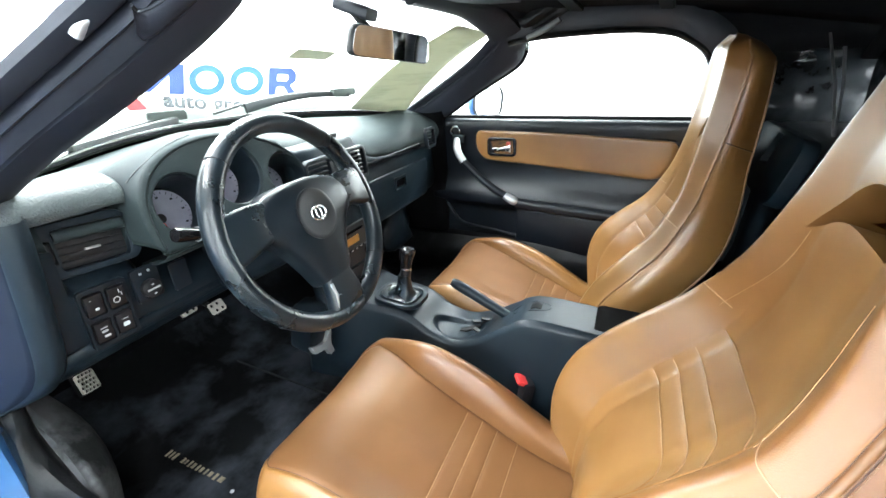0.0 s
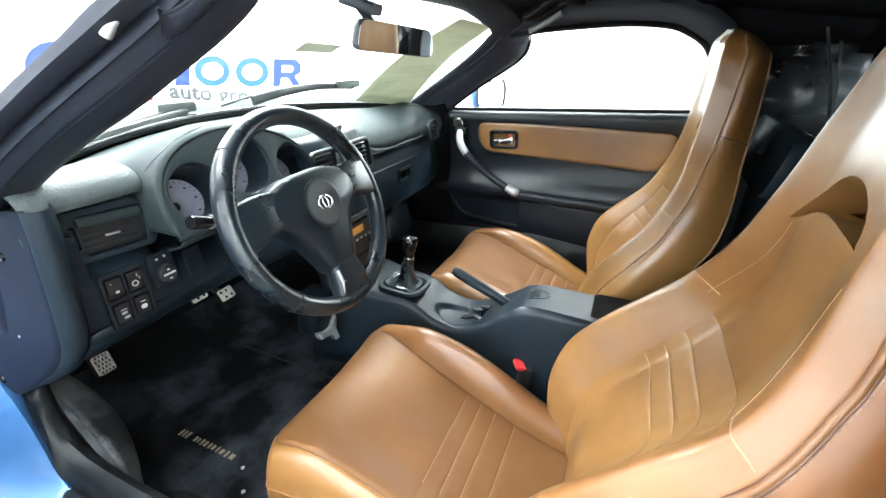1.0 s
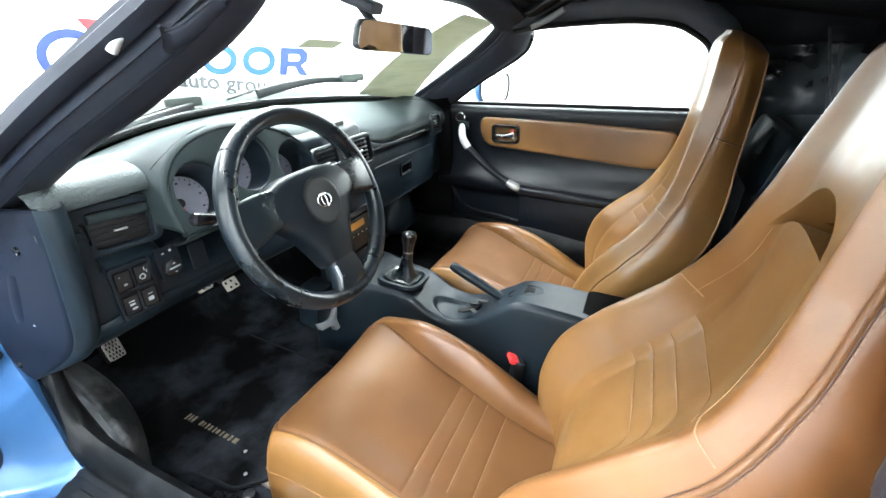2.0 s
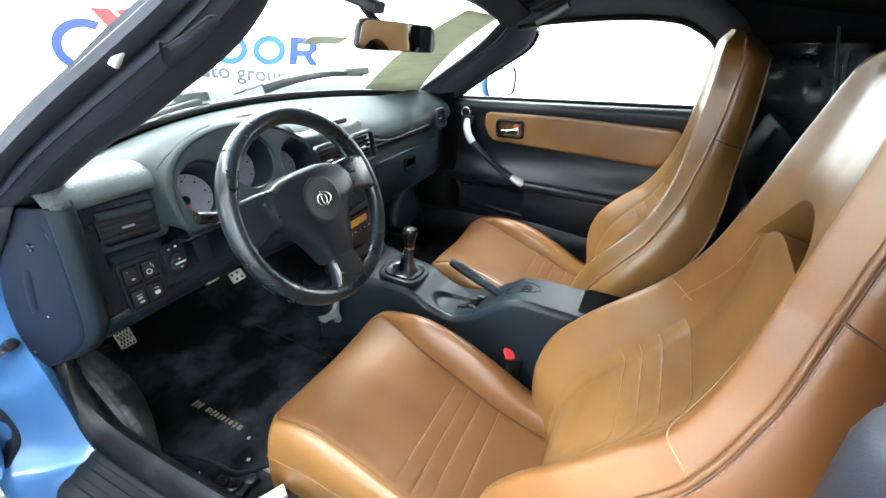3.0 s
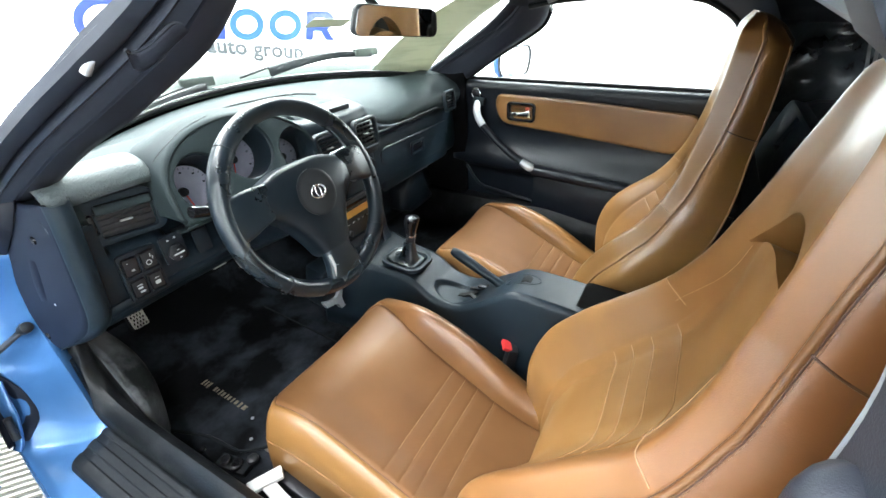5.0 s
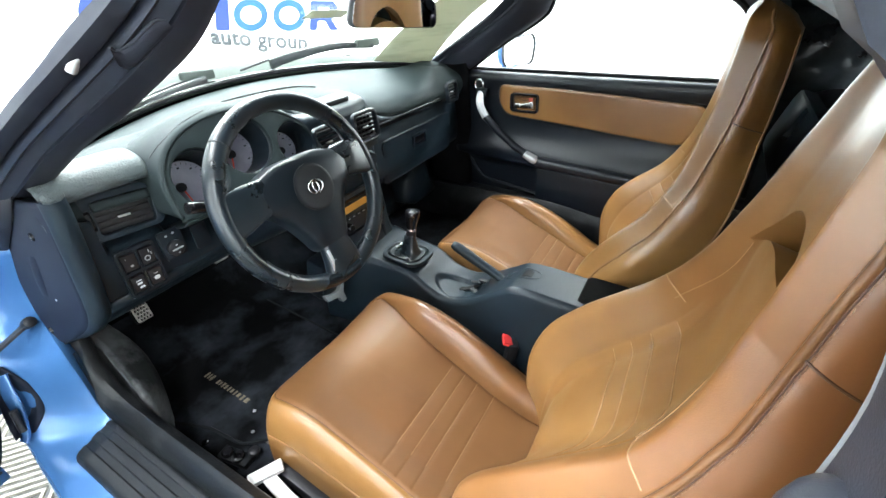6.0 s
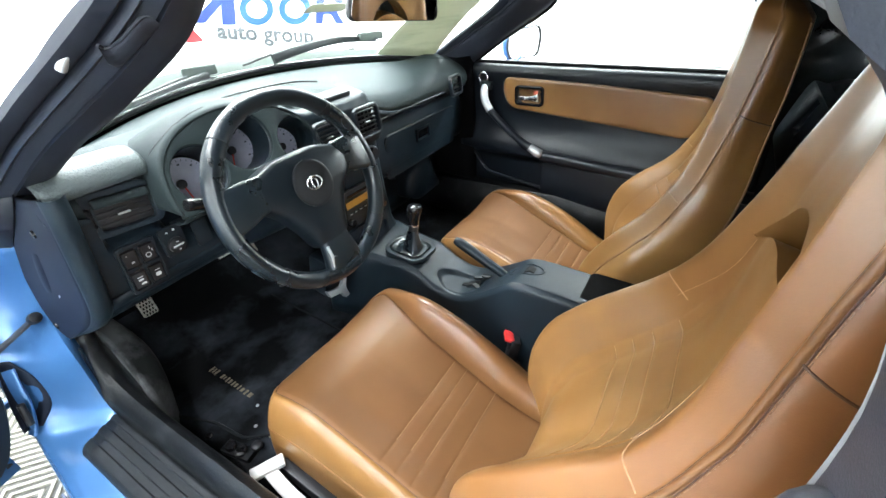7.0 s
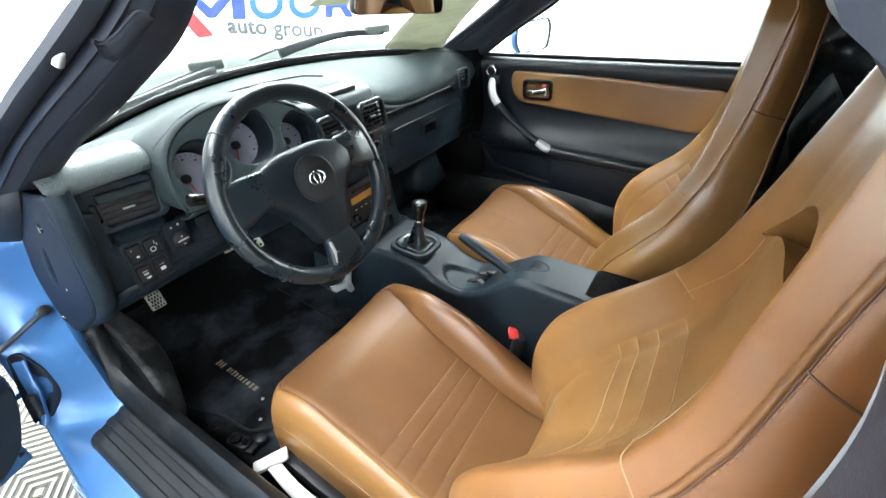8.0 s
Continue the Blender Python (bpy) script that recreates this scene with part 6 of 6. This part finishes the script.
for q, h in ((1.0, 0.002), (0.92, 0.012), (0.80, 0.008), (0.62, 0.010), (0.42, 0.022), (0.32, 0.045), (0.26, 0.065)):
    rows.append([GM @ (V(x * q * (1 + 0.06 * math.sin(i * 2.1) * (1 - q)), y * q - 0.012 * (1 - q) * 1.0, h)) for i, (x, y) in enumerate(rrect(0.082, 0.102, 0.028, 6))])
grid(bm, rows, around=True, ends=True)
part("boot", bm, WHEEL_LEATHER, gear)
bm = B()
tube(bm, [(-0.002, 0.008, 0.455), (0.0, 0.004, 0.475), (0.001, 0.003, 0.482)], [0.014, 0.0125, 0.012], 16)
part("shaft_sleeve", bm, BLACK, gear)
bm = B()
tube(bm, [(0.001, 0.003, 0.481), (0.0015, 0.0025, 0.486)], 0.0135, 18)
part("collar", bm, CHROME, gear, "chrome collar")
bm = B()
tube(bm, spline([(0.001, 0.003, 0.486), (0.002, 0.002, 0.50), (0.003, 0.0, 0.515), (0.0045, -0.0035, 0.530), (0.0055, -0.0045, 0.538), (0.0056, -0.0046, 0.5395)], 16), [0.0128, 0.0132, 0.0138, 0.0144, 0.0150, 0.0157, 0.0164, 0.0171, 0.0178, 0.0184, 0.0189, 0.0192, 0.0192, 0.0188, 0.0165, 0.003], 24)
part("knob", bm, GLOSS_BLACK, gear)

brake = thing("handbrake_lever", "dark grey handbrake lever raised above its slot", "handbrake", (0.013, -0.3, 0.42))
bm = B()
tube(bm, spline([(0.013, -0.262, 0.385), (0.0135, -0.235, 0.400), (0.0135, -0.20, 0.417), (0.0135, -0.16, 0.437), (0.0135, -0.125, 0.454), (0.0135, -0.112, 0.459)], 18), [0.013, 0.012, 0.0115, 0.0112, 0.0112, 0.0114, 0.0116, 0.0118, 0.012, 0.0122, 0.0124, 0.0126, 0.0128, 0.0128, 0.0128, 0.0126, 0.012, 0.009], 16)
part("grip", bm, CONSOLE, brake)

# seat belt buckle
buckle = thing("belt_buckle", "black seat belt buckle with red release button", "belt buckle", (-0.098, -0.33, 0.22))
bm = B()
rbox(bm, (0.034, 0.024, 0.075), pose(-0.096, -0.318, 0.272, 10, 0, 30), 0.006)
part("housing", bm, BLACK, buckle)
bm = B()
rbox(bm, (0.032, 0.022, 0.010), pose(-0.096, -0.309, 0.310, 24, 0, 30), 0.003)
part("release_button", bm, RED, buckle, "red release button")
bm = B()
section_path(bm, [(-0.098, -0.33, 0.24), (-0.10, -0.355, 0.215), (-0.10, -0.39, 0.20)], rrect(0.02, 0.008, 0.003, 2))
part("stem", bm, BLACK, buckle)

# ---------------------------------------------------------------- mats, pedals, belt
mat_thing = thing("floor_mat", "black carpet floor mat with gold woven lettering bars", "floor mat", (-0.38, 0.3, 0.2))
mat_outline = soften([(-0.542, 0.105), (-0.518, 0.078), (-0.50, 0.055), (-0.44, 0.04), (-0.20, 0.03), (-0.17, 0.50), (-0.24, 0.60), (-0.50, 0.60), (-0.565, 0.45), (-0.583, 0.30), (-0.548, 0.20)], 0.02)
bm = B()
plate(bm, mat_outline, [], 0.010, Matrix.Translation((0, 0, 0.202)), 0.003)
part("carpet_panel", bm, MAT, mat_thing)
bm = B()
ring = [V(x, y, 0.211) for x, y in mat_outline]
tube(bm, ring + ring[:1], 0.0038, 6)
part("binding", bm, SILL, mat_thing)
# woven bars in place of the product lettering
for a, b, w in ((0.0, 0.03, 0.017), (0.06, 0.09, 0.015), (0.12, 0.16, 0.017), (0.27, 0.31, 0.012), (0.33, 0.36, 0.010), (0.40, 0.43, 0.014), (0.46, 0.50, 0.012), (0.54, 0.57, 0.013), (0.60, 0.64, 0.011), (0.68, 0.71, 0.013), (0.75, 0.80, 0.011), (0.84, 0.88, 0.014), (0.92, 0.99, 0.012)):
    p, q = V(-0.455, 0.352, 0.2125), V(-0.461, 0.184, 0.2125)
    c = p.lerp(q, (a + b) / 2)
    bm = B()
    rbox(bm, (w, (q - p).length * (b - a), 0.0016), Matrix.Translation(c) @ pose(0, 0, 0, 0, 0, -2), 0.0004, 1)
    part("woven_bar", bm, GOLD, mat_thing, "gold woven bar")
for x, y in ((-0.510, 0.108), (-0.472, 0.150)):
    bm = B()
    lathe(bm, [(0.004, 0), (0.003, 0.002), (0.001, 0.002)], Matrix.Translation((x, y, 0.2125)), 10)
    part("stud", bm, SILVER, mat_thing)


def pedal(name, m, w, h, label, rows_, cols):
    ob = thing(name, label, "pedal", m.translation)
    bm = B()
    holes = [circle(0.0040 if cols > 2 else 0.0045, 10, -w / 2 + 0.003 + (w - 0.006) * (i + 0.5 + 0.22 * (-1) ** j) / cols, -h / 2 + h * (j + 0.5) / rows_) for i in range(cols) for j in range(rows_)]
    plate(bm, rrect(w, h, 0.005, 3), holes, 0.006, m, 0.001)
    part("plate", bm, PEDAL, ob, "drilled metal plate")
    bm = B()
    plate(bm, rrect(w + 0.004, h + 0.004, 0.006, 3), [], 0.008, m @ Matrix.Translation((0, 0, -0.008)))
    part("backing", bm, SLOT, ob)
    return ob


pedal("foot_rest", basis((-0.462, 0.540, 0.350), (1, 0.3, -0.2), (0.2, 0.45, 0.9)), 0.040, 0.044, "drilled metal foot rest plate", 5, 4)
for x, z in ((-0.214, 0.416), (-0.285, 0.452)):
    m = basis((x, 0.42, z), (1, 0, 0), (0, 0.5, 0.87))
    pd = pedal("foot_pedal", m, 0.038, 0.030, "drilled metal foot pedal", 2, 2)
    tagged(pd, group="foot pedals")
    bm = B()
    tube(bm, [m @ V(0, 0.0, -0.01), m @ V(0, 0.05, -0.06), m @ V(0, 0.16, -0.09)], 0.007, 8)
    part("arm", bm, BLACK, pd)

belt = thing("seat_belt", "pale belt strap lying on the floor beside the seat", "seat belt", (-0.57, -0.05, 0.25))
bm = B()
rbox(bm, (0.065, 0.026, 0.010), pose(-0.572, -0.025, 0.254, 0, -6, -32), 0.003)
part("tongue", bm, WHITE_STRAP, belt)
bm = B()
section_path(bm, spline([(-0.574, -0.034, 0.252), (-0.583, -0.10, 0.244), (-0.584, -0.18, 0.235), (-0.585, -0.32, 0.225)], 14), rrect(0.024, 0.004, 0.001, 1))
part("strap", bm, WHITE_STRAP, belt)
clip = thing("mat_clip", "black mat fastening block with two round caps on the carpet", "mat clip", (-0.566, 0.095, 0.205))
bm = B()
rbox(bm, (0.030, 0.075, 0.016), pose(-0.566, 0.092, 0.209, 0, 0, 10), 0.005)
part("base", bm, SILL, clip)
for x, y in ((-0.570, 0.108), (-0.564, 0.080)):
    bm = B()
    lathe(bm, [(0.0115, 0), (0.0115, 0.007), (0.0095, 0.009), (0.001, 0.009)], Matrix.Translation((x, y, 0.216)), 20)
    part("cap", bm, GLOSS_BLACK, clip)
bm = B()
lathe(bm, [(0.008, 0), (0.008, 0.008), (0.006, 0.010), (0.001, 0.010)], Matrix.Translation((-0.575, 0.185, 0.200)), 18)
floor_bolt = solo("floor_bolt", bm, GLOSS_BLACK, "black bolt head in the carpet beside the mat", "bolt")
for k in (-1, 1):
    bm = B()
    lathe(bm, [(0.012, 0), (0.011, 0.006), (0.008, 0.008), (0.001, 0.008)], pose(-0.555, 0.07, 0.217, 0, 0, -35) @ Matrix.Translation((k * 0.016, 0, 0)), 18)
    part("button", bm, BLACK, clip)

# ---------------------------------------------------------------- passenger door
door = thing("passenger_door", "black door panel with tan leather insert and silver grab handle", "car door", (0.65, -0.2, 0.3))
E1, E2 = V(-0.083, -1, 0).normalized(), V(0, 0, 1)
DM = basis((0.643, 0, 0), E1, E2)  # local x towards the rear, y up, z into the cabin
if (DM.to_3x3() @ V(0, 0, 1)).x > 0:
    DM = DM @ Matrix.Diagonal((1, 1, -1, 1))


def dp(a, b, c=0.0):
    return DM @ V(a, b, c)


# upper and lower skins with a rounded waist
bm = B()
rows = []
for a in np.linspace(-0.21, 0.74, 50):
    rows.append([dp(a, b, c) for b, c in spline([(0.757, -0.055), (0.760, -0.02), (0.755, 0.008), (0.735, 0.014), (0.70, 0.010), (0.62, 0.004), (0.575, 0.004), (0.54, 0.012), (0.505, 0.030), (0.482, 0.036), (0.462, 0.030), (0.44, 0.012), (0.36, 0.008), (0.27, 0.012), (0.22, 0.02)], 50)])
grid(bm, rows)
part("panel", bm, DOOR, door, "black moulded door panel", angle=50, solid=0.008)
bm = B()
grid(bm, [[dp(a, b, c) for b, c in spline([(0.752, -0.05), (0.70, -0.085), (0.55, -0.13), (0.40, -0.14), (0.22, -0.11)], 16)] for a in np.linspace(-0.30, 0.74, 12)])
part("outer_skin", bm, BLUE, door, solid=0.004)
insert = soften([(-0.035, 0.722), (0.25, 0.718), (0.592, 0.702), (0.600, 0.66), (0.565, 0.585), (0.25, 0.607), (-0.012, 0.624), (-0.040, 0.67)], [0.03, 0.02, 0.03, 0.03, 0.045, 0.02, 0.03, 0.03], 5)
cx, cy = sum(p[0] for p in insert) / len(insert), sum(p[1] for p in insert) / len(insert)
bm = B()
rows = []
for q, h in ((1.0, 0.004), (0.998, 0.014), (0.985, 0.018), (0.94, 0.0195), (0.8, 0.020), (0.5, 0.020), (0.1, 0.020)):
    rows.append([dp(cx + (x - cx) * q, cy + (y - cy) * (q if q > 0.9 else q), h) for x, y in insert])
grid(bm, rows, around=True, ends=True)
part("insert", bm, LEATHER, door, "smooth tan leather insert", angle=50)
bm = B()
ring = [dp(cx + (x - cx) * 1.004, cy + (y - cy) * 1.01, 0.010) for x, y in insert]
tube(bm, ring + ring[:1], 0.0035, 6)
part("insert_gap", bm, BLACK, door)
HB = DM @ Matrix.Translation((0.062, 0.668, 0.019))
bm = B()
plate(bm, rrect(0.104, 0.064, 0.014), [rrect(0.086, 0.046, 0.010)], 0.008, HB, 0.003)
bez = part("handle_bezel", bm, GLOSS_BLACK, door, "black inner handle bezel")
bm = B()
plate(bm, rrect(0.088, 0.048, 0.008), [], 0.001, HB)
part("cup", bm, BLACK, bez)
bm = B()
section_path(bm, [HB @ V(x, y, z) for x, y, z in ((-0.034, -0.008, 0.004), (0.0, -0.007, 0.007), (0.020, -0.005, 0.007), (0.032, -0.004, 0.005))], lambda q: rrect(0.007, 0.011 + 0.015 * q * q, 0.003, 2), DM.to_3x3() @ V(0, 1, 0))
part("lever", bm, CHROME, bez, "chrome door lever")
bm = B()
rbox(bm, (0.014, 0.012, 0.005), HB @ Matrix.Translation((0.024, 0.012, 0.004)), 0.002)
part("lock_tab", bm, surface("red_mark", (0.35, 0.06, 0.04), (0.5, 0.09, 0.06), 0.4), bez)
TW = DM @ Matrix.Translation((-0.115, 0.716, 0.016))
bm = B()
lathe(bm, [(0.019, 0), (0.019, 0.004), (0.0165, 0.0055), (0.0145, 0.004), (0.0145, 0.0)], TW, 28)
tw = part("lock_ring", bm, CHROME, door, "chrome ring")
bm = B()
lathe(bm, [(0.0145, 0.001), (0.012, 0.002), (0.001, 0.003)], TW, 24)
part("grille", bm, BLACK, tw)
# grab handle
gh = [(-0.102, 0.690, 0.028), (-0.098, 0.672, 0.044), (-0.088, 0.645, 0.052), (-0.068, 0.617, 0.054)]
bm = B()
tube(bm, [dp(*p) for p in spline(gh, 14)], [0.012 + 0.0015 * min(1, k / 4) for k in range(14)], 14)
part("grab_end", bm, SILVER, door, "silver grab handle end")
bm = B()
section_path(bm, [dp(*p) for p in ((-0.118, 0.694, 0.012), (-0.10, 0.692, 0.022), (-0.082, 0.69, 0.018))], rrect(0.03, 0.026, 0.010, 3), DM.to_3x3() @ V(0, 1, 0))
part("grab_mount", bm, DASH, door)
bm = B()
tube(bm, [dp(*p) for p in spline([(-0.069, 0.618, 0.054), (-0.02, 0.577, 0.056), (0.04, 0.533, 0.055), (0.088, 0.505, 0.052)], 14)], 0.0122, 14)
part("grab_grip", bm, DOOR, door, "black grab handle grip")
bm = B()
tube(bm, [dp(*p) for p in spline([(0.086, 0.506, 0.052), (0.105, 0.496, 0.051), (0.118, 0.490, 0.050), (0.128, 0.487, 0.046)], 10)], [0.0132, 0.0135, 0.014, 0.0145, 0.015, 0.0155, 0.0155, 0.0155, 0.015, 0.013], 14)
part("grab_end", bm, SILVER, door, "silver grab handle end")
bm = B()
section_path(bm, [dp(a, 0.478 - 0.035 * (a - 0.12), 0.038) for a in np.linspace(0.125, 0.74, 12)], rrect(0.040, 0.034, 0.012, 3), DM.to_3x3() @ V(0, 1, 0))
part("armrest", bm, DOOR, door, "black padded armrest")
# pocket step in the lower panel
bm = B()
plate(bm, soften([(0.12, 0.455), (0.74, 0.43), (0.74, 0.24), (0.12, 0.30)], [0.01, 0.01, 0.01, 0.02]), [], 0.022, DM @ Matrix.Translation((0, 0, 0.006)), 0.006)
part("pocket_panel", bm, DOOR, door)
bm = B()
tube(bm, [dp(*p) for p in spline([(-0.20, 0.455, 0.014), (-0.16, 0.445, 0.016), (-0.125, 0.40, 0.018), (-0.09, 0.375, 0.02), (0.0, 0.365, 0.022), (0.12, 0.352, 0.022)], 24)], 0.006, 8)
part("pocket_edge", bm, DOOR, door)
bm = B()
tube(bm, [dp(a, 0.335 - 0.05 * (a + 0.2), 0.02) for a in np.linspace(-0.20, 0.5, 12)], 0.004, 8)
part("trim_line", bm, DASH, door)
bm = B()
section_path(bm, [dp(a, 0.764, -0.012) for a in np.linspace(-0.18, 0.74, 12)], rrect(0.012, 0.010, 0.003, 2))
part("window_seal", bm, RUBBER, door)
bm = B()
grid(bm, [[dp(a, 0.757 + 0.27 * q, -0.02 + 0.075 * q) for q in np.linspace(0, 1, 6)] for a in np.linspace(-0.16, 0.66, 10)])
win = part("window_pane", bm, GLASS, door)
win.visible_shadow = False

# outside mirror
wm = thing("wing_mirror", "light blue door mirror with black-edged glass", "wing mirror", (0.85, 0.08, 0.79))
OM = basis((0.887, 0.073, 0.79), (0.90, -0.43, 0), (0, 0, 1))
shape = soften([(-0.085, 0.050), (0.075, 0.058), (0.090, 0.02), (0.075, -0.055), (-0.07, -0.055), (-0.09, -0.02)], 0.025, 5)
bm = B()
grid(bm, [[OM @ V(x * q, y * q, h) for x, y in shape] for q, h in ((0.96, 0.0), (0.985, -0.008), (0.93, -0.03), (0.76, -0.06), (0.45, -0.08), (0.1, -0.085))], around=True, ends=True)
part("housing", bm, BLUE, wm)
bm = B()
plate(bm, [(x * 0.97, y * 0.97) for x, y in shape], [[(x * 0.88, y * 0.88) for x, y in shape]], 0.006, OM, 0.001)
part("edge", bm, BLACK, wm)
bm = B()
plate(bm, [(x * 0.885, y * 0.885) for x, y in shape], [], 0.002, OM)
part("glass", bm, MIRROR, wm)
bm = B()
section_path(bm, [(0.72, 0.12, 0.725), (0.80, 0.105, 0.730), (0.88, 0.095, 0.745)], rrect(0.04, 0.02, 0.008, 3))
part("foot", bm, BLUE, wm)

# inside mirror
im = thing("rear_view_mirror", "black rear-view mirror hung from the windscreen header", "mirror", (0.03, 0.05, 1.03))
IM = basis((0.022, -0.004, 0.975), (1, -0.233, -0.06), (0, -0.143, 1))
shape = soften([(-0.107, 0.031), (0.111, 0.024), (0.120, -0.033), (-0.117, -0.026)], 0.019, 7)
bm = B()
grid(bm, [[IM @ V(x * q, y * q, h) for x, y in shape] for q, h in ((0.97, 0.0), (1.0, -0.006), (0.98, -0.018), (0.85, -0.03), (0.3, -0.036))], around=True, ends=True)
part("housing", bm, BLACK, im)
bm = B()
plate(bm, [(x * 0.972, y * 0.92) for x, y in shape], [], 0.0006, IM)
part("glass", bm, MIRROR, im)
bm = B()
tube(bm, spline([(0.02, 0.025, 0.985), (0.01, 0.05, 1.01), (0.0, 0.07, 1.04)], 8), 0.009, 10)
part("stem", bm, BLACK, im)
bm = B()
section_path(bm, [(0.012, 0.035, 1.030), (0.012, 0.06, 1.040), (0.012, 0.11, 1.058)], rrect(0.042, 0.022, 0.007, 3))
part("mount", bm, PILLAR, im)

# ---------------------------------------------------------------- ribbed floor tiles
TS, PITCH = 0.40, 0.0205
me = None
for gi in range(-5, 6):
    for gj in range(-4, 7):
        if me is None:
            bm = B()
            for k in range(10):
                r = TS / 2 - 0.004 - PITCH * k
                if r < 0.006:
                    break
                o = [(-r, -r), (r, -r), (r, r), (-r, r)]
                q = max(0.001, r - 0.0115)
                i2 = [(-q, -q), (q, -q), (q, q), (-q, q)]
                lo = [bm.verts.new((x, y, -0.008)) for x, y in o]
                hi = [bm.verts.new((x * (r - 0.002) / r, y * (r - 0.002) / r, 0.0)) for x, y in o]
                hj = [bm.verts.new((x * (q + 0.002) / q if q > 0.003 else x, y * (q + 0.002) / q if q > 0.003 else y, 0.0)) for x, y in i2]
                lj = [bm.verts.new((x, y, -0.008)) for x, y in i2]
                for n in range(4):
                    m = (n + 1) % 4
                    for a, b in ((lo, hi), (hi, hj), (hj, lj)):
                        bm.faces.new((a[n], a[m], b[m], b[n]))
            me = bpy.data.meshes.new("tile")
            bmesh.ops.recalc_face_normals(bm, faces=bm.faces)
            bm.to_mesh(me)
            bm.free()
            me.materials.append(TILE)
        ob = new("tile", me)
        ob.parent = floor
        ob.matrix_basis = Matrix.Translation((-0.867, 0.621, 0)) @ Matrix.Rotation(math.atan2(WALL_R.y, WALL_R.x), 4, "Z") @ Matrix.Translation((gi * TS, gj * TS, 0))
